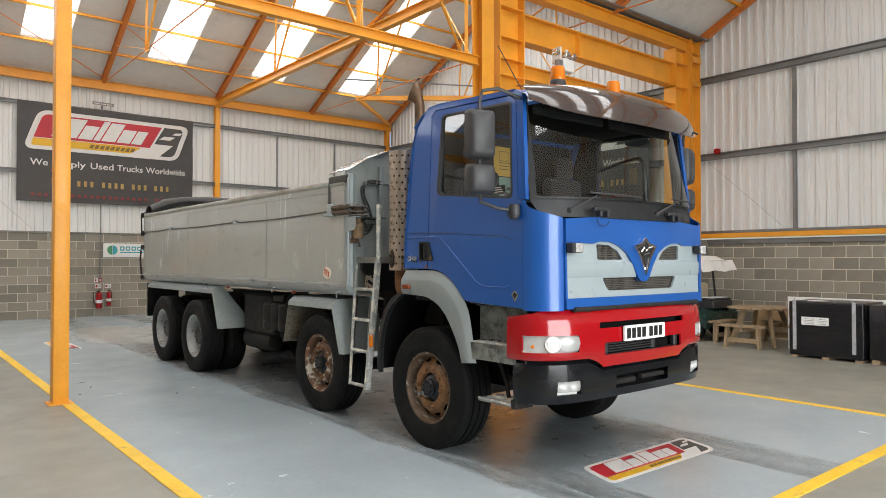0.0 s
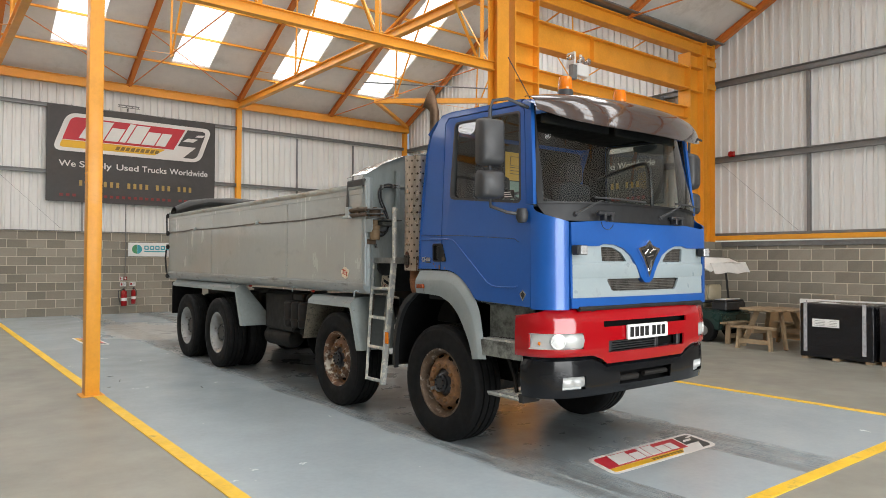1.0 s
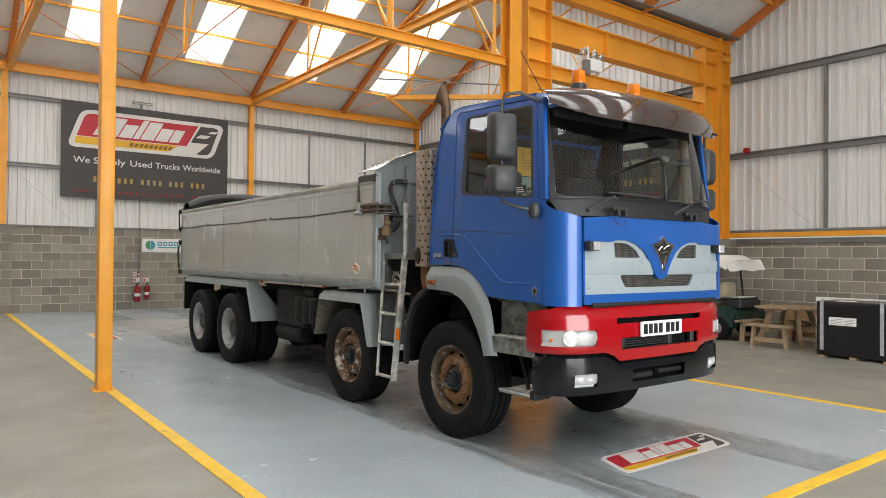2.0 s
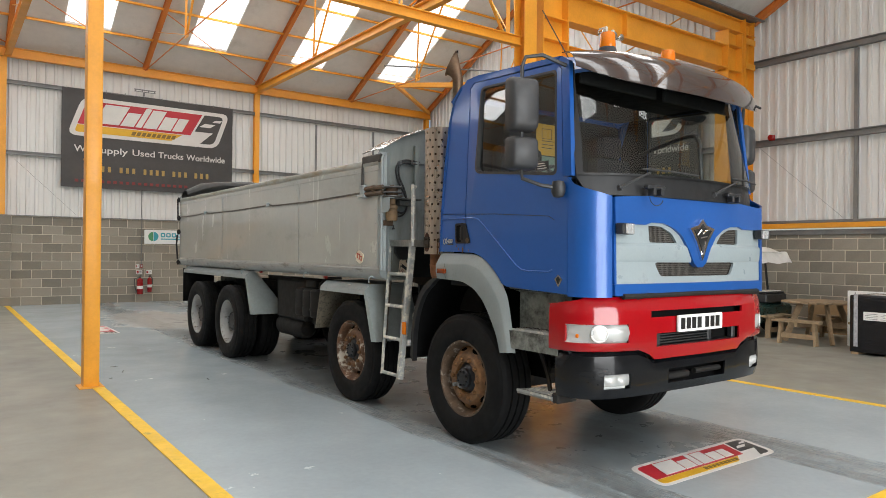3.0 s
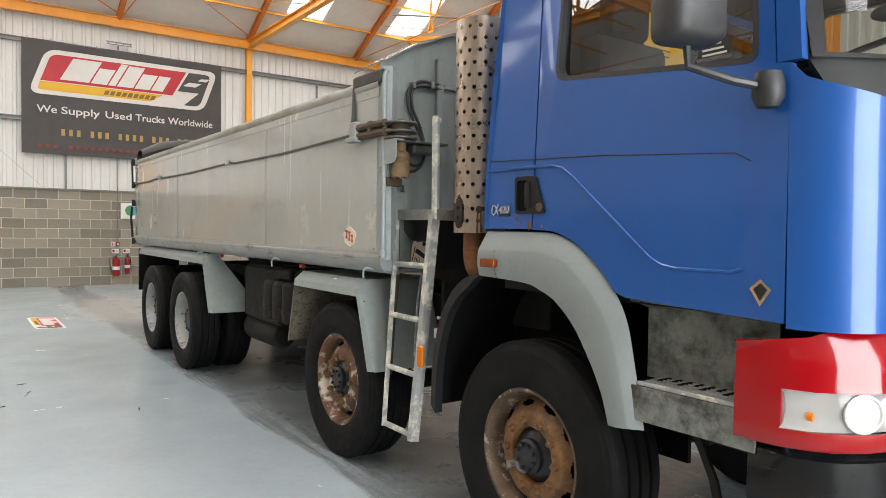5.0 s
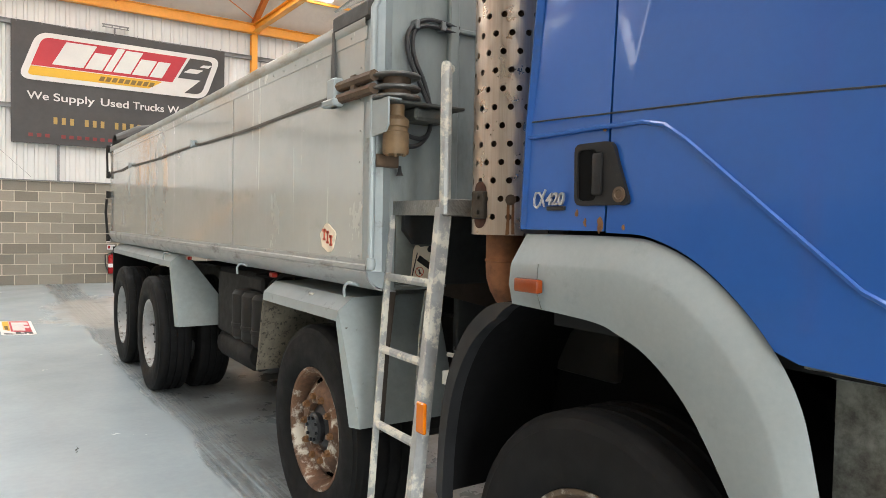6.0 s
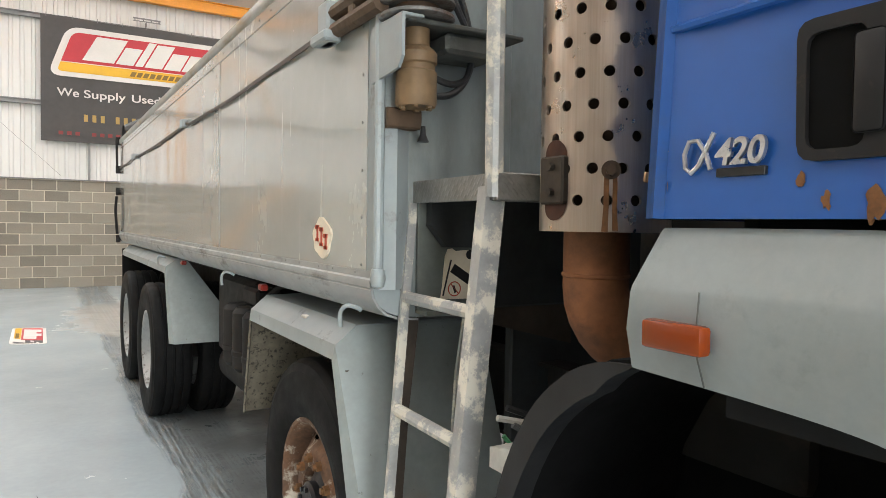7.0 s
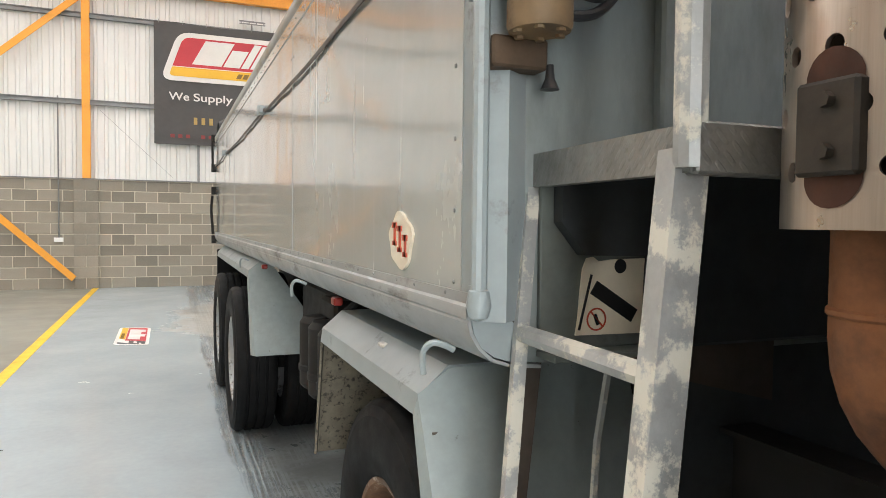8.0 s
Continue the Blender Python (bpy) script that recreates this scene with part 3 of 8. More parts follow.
def part(name, bm, material, parent, label="", sharp=35):
    """Links bm as one mesh under a thing or a part; its points are world places, or the thing's own where that stands at the origin."""
    ob = new(name, mesh_of(name, bm, material, sharp) if isinstance(bm, bmesh.types.BMesh) else bm)
    ob.parent = parent
    if parent.data is None:
        ob.matrix_parent_inverse = Matrix.Translation(-parent.location)
    return tagged(ob, label)


def solid(name, bm, material, label, category, group="", kind="", sharp=35):
    """A thing, or a piece of the setting, that is one mesh."""
    return tagged(new(name, mesh_of(name, bm, material, sharp)), label, category, group, kind)


def letters(body, size, m, material, depth=0.001, align="CENTER", bold=0.0):
    """Built-in lettering as a mesh at the pose m."""
    cu = bpy.data.curves.new("lettering", "FONT")
    cu.body, cu.size, cu.extrude, cu.align_x, cu.offset = body, size, depth, align, bold
    ob = bpy.data.objects.new("lettering", cu)
    scene.collection.objects.link(ob)
    bpy.context.view_layer.update()
    me = bpy.data.meshes.new_from_object(ob.evaluated_get(bpy.context.evaluated_depsgraph_get()))
    bpy.data.objects.remove(ob)
    me.transform(m)
    me.materials.clear()
    me.materials.append(material)
    return me

# ---- the hall ----
BAY_W, BAY_E, BAY_S = 2.84, 8.92, 3.23     # the painted bay and its yellow lines


def floors():
    bm = bmesh.new()
    box(bm, (WEST - 0.3, SOUTH - 8.0, -0.2), (EAST + 0.3, NORTH + 0.3, 0.0))
    solid("floor", bm, M["concrete"], "stained grey concrete floor slab", "floor", kind="structure")
    bm = bmesh.new()
    rows = [[(BAY_W + (BAY_E - BAY_W) * i / 12, BAY_S + (NORTH - 0.01 - BAY_S) * j / 24, 0.004) for i in range(13)] for j in range(25)]
    sheet(bm, rows)
    for f in bm.faces:
        f.normal_flip()
    solid("floor_painted_bay", bm, M["floor_paint"], "glossy grey-blue painted floor with tyre dirt and painted shade under the lorry", "floor", kind="structure")
    for nm, a, b in (("west", (BAY_W - 0.055, BAY_S - 0.05), (BAY_W + 0.055, NORTH - 0.02)), ("east", (BAY_E - 0.05, BAY_S - 0.05), (BAY_E + 0.05, NORTH - 0.02)), ("south", (BAY_W + 0.055, BAY_S - 0.05), (BAY_E - 0.05, BAY_S + 0.05))):
        bm = bmesh.new()
        box(bm, (*a, 0.0005), (*b, 0.008))
        solid("floor_line_" + nm, bm, M["yellow_line"], "worn yellow painted line on the floor", "floor marking", kind="structure")


floors()


def cladding(name, along, p0, p1, z0, z1, face, inward, label):
    """Upright box-profile sheeting: along x or y, between two places, its ribs towards the hall."""
    bm = bmesh.new()
    pitch, deep = 0.2, 0.032
    pts = []
    k = p0
    while k < p1 - 1e-6:
        for d, h in ((0.0, 0), (0.110, 0), (0.128, 1), (0.182, 1)):
            if k + d < p1:
                pts.append((k + d, face + inward * deep * h))
        k += pitch
    pts.append((p1, face))
    rows = [[(a, b, z) if along == "x" else (b, a, z) for a, b in pts] for z in (z0, z1)]
    sheet(bm, rows)
    back = face - inward * 0.12
    if along == "x":
        box(bm, (p0, face - inward * 0.02, z0), (p1, back, z1))
    else:
        box(bm, (face - inward * 0.02, p0, z0), (back, p1, z1))
    return solid(name, bm, M["cladding"], label, "wall", kind="structure", sharp=20)


WALL_TOP = 2.27
cladding("wall_north_cladding", "x", WEST, EAST + 0.1, WALL_TOP, 6.75, NORTH + 0.07, -1, "white box-profile steel wall cladding")
cladding("wall_east_cladding", "y", SOUTH, NORTH, 2.1, 9.9, EAST + 0.1, -1, "white box-profile steel wall cladding")
cladding("wall_west_cladding", "y", SOUTH, NORTH, WALL_TOP, 9.9, WEST - 0.1, 1, "white box-profile steel wall cladding")
cladding("wall_south_cladding", "x", WEST, DOOR_X[0], WALL_TOP, 6.75, SOUTH - 0.07, 1, "white box-profile steel wall cladding")
cladding("wall_south_cladding", "x", DOOR_X[1], EAST, WALL_TOP, 6.75, SOUTH - 0.07, 1, "white box-profile steel wall cladding")
cladding("wall_south_cladding", "x", DOOR_X[0], DOOR_X[1], DOOR_TOP, 6.75, SOUTH - 0.07, 1, "white box-profile steel wall cladding")


def block_walls():
    """Blockwork below the sheeting: a mortar core with every block standing out of it."""
    bm = bmesh.new()
    box(bm, (WEST, NORTH + 0.006, 0), (EAST + 0.2, NORTH + 0.2, WALL_TOP - 0.004))
    north = solid("wall_north", bm, M["mortar"], "grey concrete block wall with pale mortar joints", "wall", kind="structure")
    bm = bmesh.new()
    box(bm, (EAST + 0.006, SOUTH, 0), (EAST + 0.2, NORTH, 1.99))
    east = solid("wall_east", bm, M["mortar"], "grey concrete block wall with pale mortar joints", "wall", kind="structure")

    def piece(length, height, horizontal):
        bm = bmesh.new()
        h, l, d = height / 2, length / 2, 0.001
        if horizontal:
            box(bm, (-l, -d, -h), (l, 0.01, h), 0.004)
        else:
            box(bm, (-d, -l, -h), (0.01, l, h), 0.004)
        return mesh_of("block", bm, M["block"])
    shared = {}
    rest = {north: [], east: []}
    for wall, top, start, stop, near in ((north, WALL_TOP, -0.9, EAST, (0.9, 8.2)), (east, 1.99, SOUTH, NORTH, (5.2, 9.6))):
        course = 0
        z = 0.0
        while z < top - 0.02:
            hgt = min(0.210, top - z - 0.004)
            a = start - (0.225 if course % 2 else 0.0)
            while a < stop:
                lo, hi = max(a, start), min(a + 0.432, stop)
                if hi - lo > 0.05:
                    mid = (lo + hi) / 2
                    if near[0] < mid < near[1]:
                        key = (round(hi - lo, 3), round(hgt, 3), wall == north)
                        if key not in shared:
                            shared[key] = piece(*key)
                        ob = new("block", shared[key])
                        ob.parent = wall
                        ob.location = (mid, NORTH, z + hgt / 2 + 0.003) if wall == north else (EAST, mid, z + hgt / 2 + 0.003)
                    else:
                        rest[wall].append((lo, hi, z + 0.003, z + hgt + 0.003))
                a += 0.45
            z += 0.227
            course += 1
    for wall, items in rest.items():
        vs, fs = [], []
        for lo, hi, z0, z1 in items:
            k = len(vs)
            for d in (-0.001, 0.01):
                for a, z in ((lo, z0), (hi, z0), (hi, z1), (lo, z1)):
                    vs.append((a, NORTH + d, z) if wall == north else (EAST + d, a, z))
            fs += [(k + 3, k + 2, k + 1, k), (k, k + 1, k + 5, k + 4), (k + 1, k + 2, k + 6, k + 5), (k + 2, k + 3, k + 7, k + 6), (k + 3, k, k + 4, k + 7)]
        me = bpy.data.meshes.new("block_rest")
        me.from_pydata(vs, [], fs)
        me.materials.append(M["block"])
        ob = new("block_rest", me)
        ob.parent = wall
        tagged(ob, "grey concrete blocks", kind="stuff")
    # the walls behind the way in: coarser courses on one mesh each
    for nm, along, a0, a1, face, s in (("wall_west", "y", SOUTH, NORTH, WEST, 1), ("wall_south_west", "x", WEST, DOOR_X[0], SOUTH, 1), ("wall_south_east", "x", DOOR_X[1], EAST, SOUTH, 1)):
        bm = bmesh.new()
        back = face - 0.2
        box(bm, *(((back, a0, 0), (face - 0.006, a1, WALL_TOP - 0.004)) if along == "y" else ((a0, back, 0), (a1, face - 0.006, WALL_TOP - 0.004))))
        wall = solid(nm, bm, M["mortar"], "grey concrete block wall with pale mortar joints", "wall", kind="structure")
        vs, fs = [], []
        for c in range(10):
            a = a0 - (0.225 if c % 2 else 0.0)
            while a < a1:
                lo, hi, k = max(a, a0), min(a + 0.434, a1), len(vs)
                for d in (0.0, -0.012):
                    for p, z in ((lo, c * 0.227 + 0.003), (hi, c * 0.227 + 0.003), (hi, c * 0.227 + 0.221), (lo, c * 0.227 + 0.221)):
                        vs.append((face + d, p, z) if along == "y" else (p, face + d, z))
                fs += [(k, k + 1, k + 2, k + 3), (k, k + 4, k + 5, k + 1), (k + 1, k + 5, k + 6, k + 2), (k + 2, k + 6, k + 7, k + 3), (k + 3, k + 7, k + 4, k)]
                a += 0.45
        me = bpy.data.meshes.new("block_rest")
        me.from_pydata(vs, [], fs)
        me.materials.append(M["block"])
        ob = new("block_rest", me)
        ob.parent = wall
        tagged(ob, "grey concrete blocks", kind="stuff")
    # block pilasters under the wall posts
    for x in (2.67, 9.21):
        pil = None
        bm = bmesh.new()
        box(bm, (x - 0.219, NORTH - 0.085, 0), (x + 0.219, NORTH + 0.004, WALL_TOP - 0.004))
        pil = solid("pilaster", bm, M["mortar"], "concrete block pilaster under an orange wall post", "pilaster", kind="structure")
        for c in range(10):
            for a, b in (((-0.225, 0.225),) if c % 2 else ((-0.225, -0.005), (0.005, 0.225))):
                bm = bmesh.new()
                box(bm, (x + a, NORTH - 0.092, c * 0.227 + 0.004), (x + b, NORTH - 0.08, c * 0.227 + 0.222), 0.003)
                part("block", bm, M["block"], pil)
    bm = bmesh.new()
    box(bm, (WEST, NORTH - 0.03, WALL_TOP - 0.002), (EAST, NORTH + 0.1, WALL_TOP + 0.02))
    solid("trim_north_flashing", bm, M["galv"], "grey steel flashing on the block wall", "trim", kind="structure")


def steel(name, label, draw, material="orange"):
    bm = bmesh.new()
    draw(bm)
    return solid(name, bm, M[material], label, "steelwork", kind="structure", sharp=30)


def walls_steel():
    # north wall: eaves beam, posts, girts
    steel("eaves_beam_north", "orange steel eaves beam", lambda bm: (i_beam(bm, (WEST, NORTH - 0.14, 6.33), (EAST, NORTH - 0.14, 6.33), 0.14, 0.24)))
    for x in (-3.85, 2.69, 9.21, EAST - 0.12):
        steel("wall_post", "orange steel wall post standing on the block wall", lambda bm: i_beam(bm, (x, NORTH - 0.06, WALL_TOP + 0.02), (x, NORTH - 0.06, 6.21), 0.15, 0.14, up=(0, 1, 0)))
    for z in (3.855, 5.625):
        def girt(bm):
            box(bm, (WEST, NORTH - 0.02, z - 0.05), (EAST, NORTH + 0.035, z + 0.05))
            box(bm, (WEST, NORTH - 0.06, z + 0.035), (EAST, NORTH - 0.02, z + 0.05))
            box(bm, (WEST, NORTH - 0.06, z - 0.05), (EAST, NORTH - 0.045, z - 0.02))
        steel("girt_north", "grey galvanised steel sheeting rail", girt, "galv")
    for x in (4.87, 11.235, 13.36):
        steel("sag_bar_north", "thin grey upright between sheeting rails", lambda bm: box(bm, (x - 0.025, NORTH - 0.01, WALL_TOP + 0.02), (x + 0.025, NORTH + 0.03, 5.53)), "galv")
    # diagonal wall bracing of the next bay
    steel("wall_brace", "orange diagonal wall brace", lambda bm: (bar(bm, (2.45, NORTH - 0.16, 0.22), (0.1, NORTH - 0.16, 2.47), 0.13, 0.02, (0, 1, 0))))
    steel("wall_brace", "orange diagonal wall brace", lambda bm: (bar(bm, (2.6, NORTH - 0.16, 5.98), (0.1, NORTH - 0.16, 3.70), 0.13, 0.02, (0, 1, 0))))
    # east wall: rail, sill channel, girts, studs
    steel("rail_east", "orange steel rail above the block wall", lambda bm: box(bm, (EAST - 0.14, SOUTH, 2.02), (EAST + 0.02, NORTH - 0.2, 2.12), 0.004))
    steel("sill_east", "grey steel channel on top of the block wall", lambda bm: (box(bm, (EAST - 0.05, SOUTH, 1.885), (EAST + 0.04, NORTH - 0.2, 1.99), 0.006), box(bm, (EAST - 0.10, SOUTH, 2.125), (EAST + 0.05, NORTH - 0.2, 2.18), 0.004)), "galv")
    for z in (3.84, 5.56):
        def girt(bm):
            box(bm, (EAST - 0.02, SOUTH, z - 0.065), (EAST + 0.06, NORTH, z + 0.065))
            box(bm, (EAST - 0.08, SOUTH, z + 0.05), (EAST - 0.02, NORTH, z + 0.065))
            box(bm, (EAST - 0.08, SOUTH, z - 0.065), (EAST - 0.065, NORTH, z - 0.03))
        steel("girt_east", "grey galvanised steel sheeting rail", girt, "galv")
    for y in (1.0, 4.2, 7.4, 12.6, 15.7, 18.8):
        steel("sag_bar_east", "grey upright between sheeting rails", lambda bm: box(bm, (EAST - 0.01, y - 0.035, 2.18), (EAST + 0.05, y + 0.035, 5.47)), "galv")
    # thin slanting stay cables
    steel("stay_wire_east", "thin slanting wire on the wall cladding", lambda bm: tube(bm, [(EAST - 0.02, 9.3, 3.75), (EAST - 0.02, 7.6, 2.2)], 0.003, 6), "galv")
    steel("stay_wire_north", "thin slanting wire on the wall cladding", lambda bm: tube(bm, [(2.95, NORTH - 0.02, 3.7), (4.35, NORTH - 0.02, 2.35)], 0.003, 6), "galv")


walls_steel()


def valley():
    """The row of columns between the two roof spans, with its lattice beams."""
    for x in (-3.75,):
        steel("valley_post", "orange steel hall post", lambda bm: box(bm, (x - 0.075, VALLEY - 0.08, 0), (x + 0.075, VALLEY + 0.08, 6.2), 0.006))
    def post(bm):
        box(bm, (2.705, VALLEY - 0.085, 0.012), (2.855, VALLEY + 0.085, 6.2), 0.008, 2)
        box(bm, (2.66, VALLEY - 0.13, 0.0), (2.90, VALLEY + 0.13, 0.014), 0.003)
    bay = steel("valley_post_bay", "orange painted steel post bolted to the floor beside the yellow line", post)
    for z in (1.2, 2.4, 2.5, 3.6, 4.65, 4.75, 4.85):
        for y in (-0.06, 0.06):
            bm = bmesh.new()
            tube(bm, [(2.70, VALLEY + y, z), (2.712, VALLEY + y, z)], 0.011, 6)
            part("bolt", bm, M["orange"], bay)
    def col_a(bm):
        i_beam(bm, (8.96, VALLEY, 0.01), (8.96, VALLEY, 7.1), 0.26, 0.24, 0.014, up=(0, 1, 0))
        i_beam(bm, (9.50, VALLEY, 0.01), (9.50, VALLEY, 6.1), 0.30, 0.58, 0.02, up=(1, 0, 0))
        box(bm, (8.8, VALLEY - 0.2, 0), (9.85, VALLEY + 0.2, 0.02))
        for z in (5.28, 5.80, 4.64, 4.92):
            box(bm, (9.22, VALLEY - 0.14, z - 0.008), (9.78, VALLEY + 0.14, z + 0.008))
    steel("valley_column_door", "heavy orange double steel column", col_a)
    def col_b(bm):
        i_beam(bm, (14.72, VALLEY, 0.01), (14.72, VALLEY, 6.1), 0.30, 0.52, 0.02, up=(1, 0, 0))
        i_beam(bm, (15.30, VALLEY, 0.01), (15.30, VALLEY, 6.45), 0.26, 0.34, 0.014, up=(1, 0, 0))
        box(bm, (14.4, VALLEY - 0.2, 0), (15.55, VALLEY + 0.2, 0.02))
        for z in (5.28, 5.80):
            box(bm, (14.46, VALLEY - 0.14, z - 0.008), (14.98, VALLEY + 0.14, z + 0.008))
            box(bm, (15.12, VALLEY - 0.15, z + 0.12), (15.48, VALLEY - 0.125, z + 0.24))
    # the blockwork goes round the foot of the column by the wall
    bm = bmesh.new()
    box(bm, (14.43, VALLEY - 0.21, 0.0), (EAST, VALLEY + 0.21, 1.975))
    casing = solid("column_casing", bm, M["mortar"], "grey blockwork pier round a column", "pier", kind="structure")
    bm = bmesh.new()
    for j in range(9):
        z, top = 0.003 + 0.227 * j, min(0.213 + 0.227 * j, 1.985)
        cuts = [14.42] + [x for x in [14.42 + 0.225 * (j % 2) + 0.45 * k for k in range(4)] if 14.5 < x < EAST - 0.1] + [EAST]
        for a, b in zip(cuts, cuts[1:]):
            box(bm, (a, VALLEY - 0.22, z), (b - 0.010, VALLEY - 0.211, top), 0.002)
        box(bm, (14.42, VALLEY - 0.208, z), (14.429, VALLEY + 0.21, top), 0.002)
    part("block_facing", bm, M["block"], casing, "grey concrete blocks of the pier")
    steel("valley_column_east", "heavy orange double steel column by the wall", col_b)
    steel("valley_beam_upper", "orange steel valley beam", lambda bm: i_beam(bm, (8.96, VALLEY, 6.27), (EAST - 0.05, VALLEY, 6.27), 0.20, 0.27))
    steel("valley_beam_west", "orange steel valley beam", lambda bm: i_beam(bm, (WEST, VALLEY, 6.27), (8.96, VALLEY, 6.27), 0.16, 0.22))
    steel("door_beam_heavy", "deep orange steel beam between double columns", lambda bm: (i_beam(bm, (9.79, VALLEY, 5.54), (14.45, VALLEY, 5.54), 0.24, 0.48, 0.022), box(bm, (11.3, VALLEY - 0.11, 5.32), (11.312, VALLEY - 0.008, 5.76))))
    steel("door_beam_low", "orange steel beam between double columns", lambda bm: i_beam(bm, (9.79, VALLEY, 4.78), (14.45, VALLEY, 4.78), 0.20, 0.25, 0.016))
    def lattice(bm):
        i_beam(bm, (2.85, VALLEY, 4.80), (8.84, VALLEY, 4.80), 0.11, 0.15, 0.014)
        for x in (4.7, 6.5, 8.55):
            angle_bar(bm, (x, VALLEY, 4.87), (x, VALLEY, 6.17), 0.06)
        for a, b in ((4.7, 3.9), (6.5, 5.9), (8.5, 7.75)):
            bar(bm, (a, VALLEY + 0.03, 4.9), (b, VALLEY + 0.03, 6.17), 0.055, 0.012)
    steel("valley_lattice_girder", "orange steel lattice girder", lattice)
    def lattice_w(bm):
        i_beam(bm, (-3.7, VALLEY, 4.80), (2.7, VALLEY, 4.80), 0.11, 0.15, 0.014)
    steel("valley_lattice_girder", "orange steel lattice girder", lattice_w)


valley()


def trusses():
    """Roof trusses of both spans: rafters, ties, hangers and struts."""
    for lo, hi in RIDGES.values():
        mid = (lo + hi) / 2
        for k, x in enumerate((-6.8, -3.6, -0.45, 2.78, 6.0, 9.2, 12.4, EAST - 0.1)):
            main = k % 2 == 1

            def rafter(bm):
                for e in (lo, hi):
                    s = 1 if e == lo else -1
                    i_beam(bm, (x, e + s * 0.05, EAVE - 0.06), (x, mid, EAVE + PITCH * (mid - lo) - 0.085), 0.11, 0.15, 0.014)
            steel("rafter", "dark orange steel roof rafter", rafter, "rafter")

            def web(bm):
                if main and x < 15:
                    i_beam(bm, (x, lo + 0.02, 6.33), (x, hi - 0.2, 6.33), 0.15, 0.19, 0.014)
                for e, s in ((lo, 1), (hi, -1)):
                    n1 = e + s * 4.08
                    angle_bar(bm, (x, n1, 6.38), (x, n1 + s * 0.1, EAVE + PITCH * 4.15 - 0.16), 0.05)
                    bar(bm, (x, n1, 6.40), (x, e + s * 1.45, EAVE + PITCH * 1.45 - 0.12), 0.05, 0.012)
                    bar(bm, (x, n1, 6.40), (x, mid, EAVE + PITCH * 6.0 - 0.12), 0.05, 0.012)
                    box(bm, (x - 0.006, n1 - 0.12, 6.33), (x + 0.006, n1 + 0.12, 6.52))
            steel("truss_web", "orange steel truss tie with hangers and struts", web)
            if not main:
                steel("tie_rod", "thin dark orange tie rod between the eaves", lambda bm: tube(bm, [(x, lo, 6.40), (x, hi - 0.1, 6.40)], 0.016, 6), "rafter")
        if hi == NORTH:
            for e, s in ((lo, 1), (hi, -1)):
                for d in (1.05, 2.1, 3.15, 4.25, 5.35):
                    y = e + s * d
                    steel("purlin", "thin orange steel roof purlin", lambda bm: bar(bm, (WEST, y, roof_z(y) - 0.035), (EAST, y, roof_z(y) - 0.035), 0.05, 0.055))
        else:
            for e, s in ((lo, 1), (hi, -1)):
                for d in (1.05, 2.6, 4.25):
                    y = e + s * d
                    steel("purlin", "thin orange steel roof purlin", lambda bm: bar(bm, (WEST, y, roof_z(y) - 0.035), (EAST, y, roof_z(y) - 0.035), 0.05, 0.055))
    # bracing in the north span
    def rods(bm):
        for a, b in ((6.0, 9.2), (2.8, 6.0), (-0.4, 2.8)):
            tube(bm, [(b, NORTH - 0.25, 6.5), (a, NORTH - 2.1, roof_z(NORTH - 2.1) - 0.10)], 0.014, 6)
    steel("roof_brace_rods", "thin dark orange roof bracing rods", rods, "rafter")
    def braces(bm):
        bar(bm, (12.4, 18.8, 6.42), (15.5, 16.2, 6.42), 0.12, 0.14)
        bar(bm, (12.4, 18.8, 6.42), (15.5, 21.55, 6.42), 0.10, 0.10)
    steel("eaves_brace", "orange steel eaves brace", braces)
    steel("service_pipe", "thin pale pipe under the roof", lambda bm: tube(bm, [(11.6, 18.2, 6.75), (15.5, 15.6, 6.62)], 0.022, 8), "galv")


trusses()


def roofs():
    """Roof liners with openings for the roof lights, and the panes above them."""
    for nm, (lo, hi) in RIDGES.items():
        mid = (lo + hi) / 2
        for side, e, s in (("a", lo, 1), ("b", hi, -1)):
            lights = LIGHT_X if lo == VALLEY else LIGHT_X[2:-1]
            xs = [WEST - 0.2]
            for x in lights:
                xs += [x, x + LIGHT_W]
            xs.append(EAST + 0.25)
            ds = [-0.12, LIGHT_LOW[e], LIGHT_HIGH, (hi - lo) / 2]
            bm = bmesh.new()
            rows = [[(x, e + s * d, EAVE + PITCH * d + 0.02) for x in xs] for d in ds]
            sheet(bm, rows, skip=lambda i, k: i == 1 and k % 2 == 1)
            up = [f for f in bm.faces]
            r = bmesh.ops.extrude_face_region(bm, geom=up)
            bmesh.ops.translate(bm, vec=(0, 0, 0.08), verts=[v for v in r["geom"] if isinstance(v, bmesh.types.BMVert)])
            solid("ceiling_%s_%s" % (nm, side), bm, M["roof_liner"], "pale grey insulated roof liner", "ceiling", kind="structure", sharp=10)
            # each pane carries its own added glow besides the lamp below it
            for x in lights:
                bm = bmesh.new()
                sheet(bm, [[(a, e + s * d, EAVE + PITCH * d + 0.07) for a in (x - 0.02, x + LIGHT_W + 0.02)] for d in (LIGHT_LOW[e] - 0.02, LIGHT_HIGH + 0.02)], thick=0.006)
                ob = solid("roof_light", bm, M["roof_pane"], "white roof light panel with an added glow for daylight", "skylight", kind="structure")
    # gable closers and ridge are part of the east and west walls' sheeting; gutters in the valley
    bm = bmesh.new()
    box(bm, (WEST, VALLEY - 0.28, 6.44), (EAST, VALLEY + 0.28, 6.47))
    solid("valley_gutter", bm, M["galv"], "grey steel valley gutter", "gutter", kind="structure")


roofs()

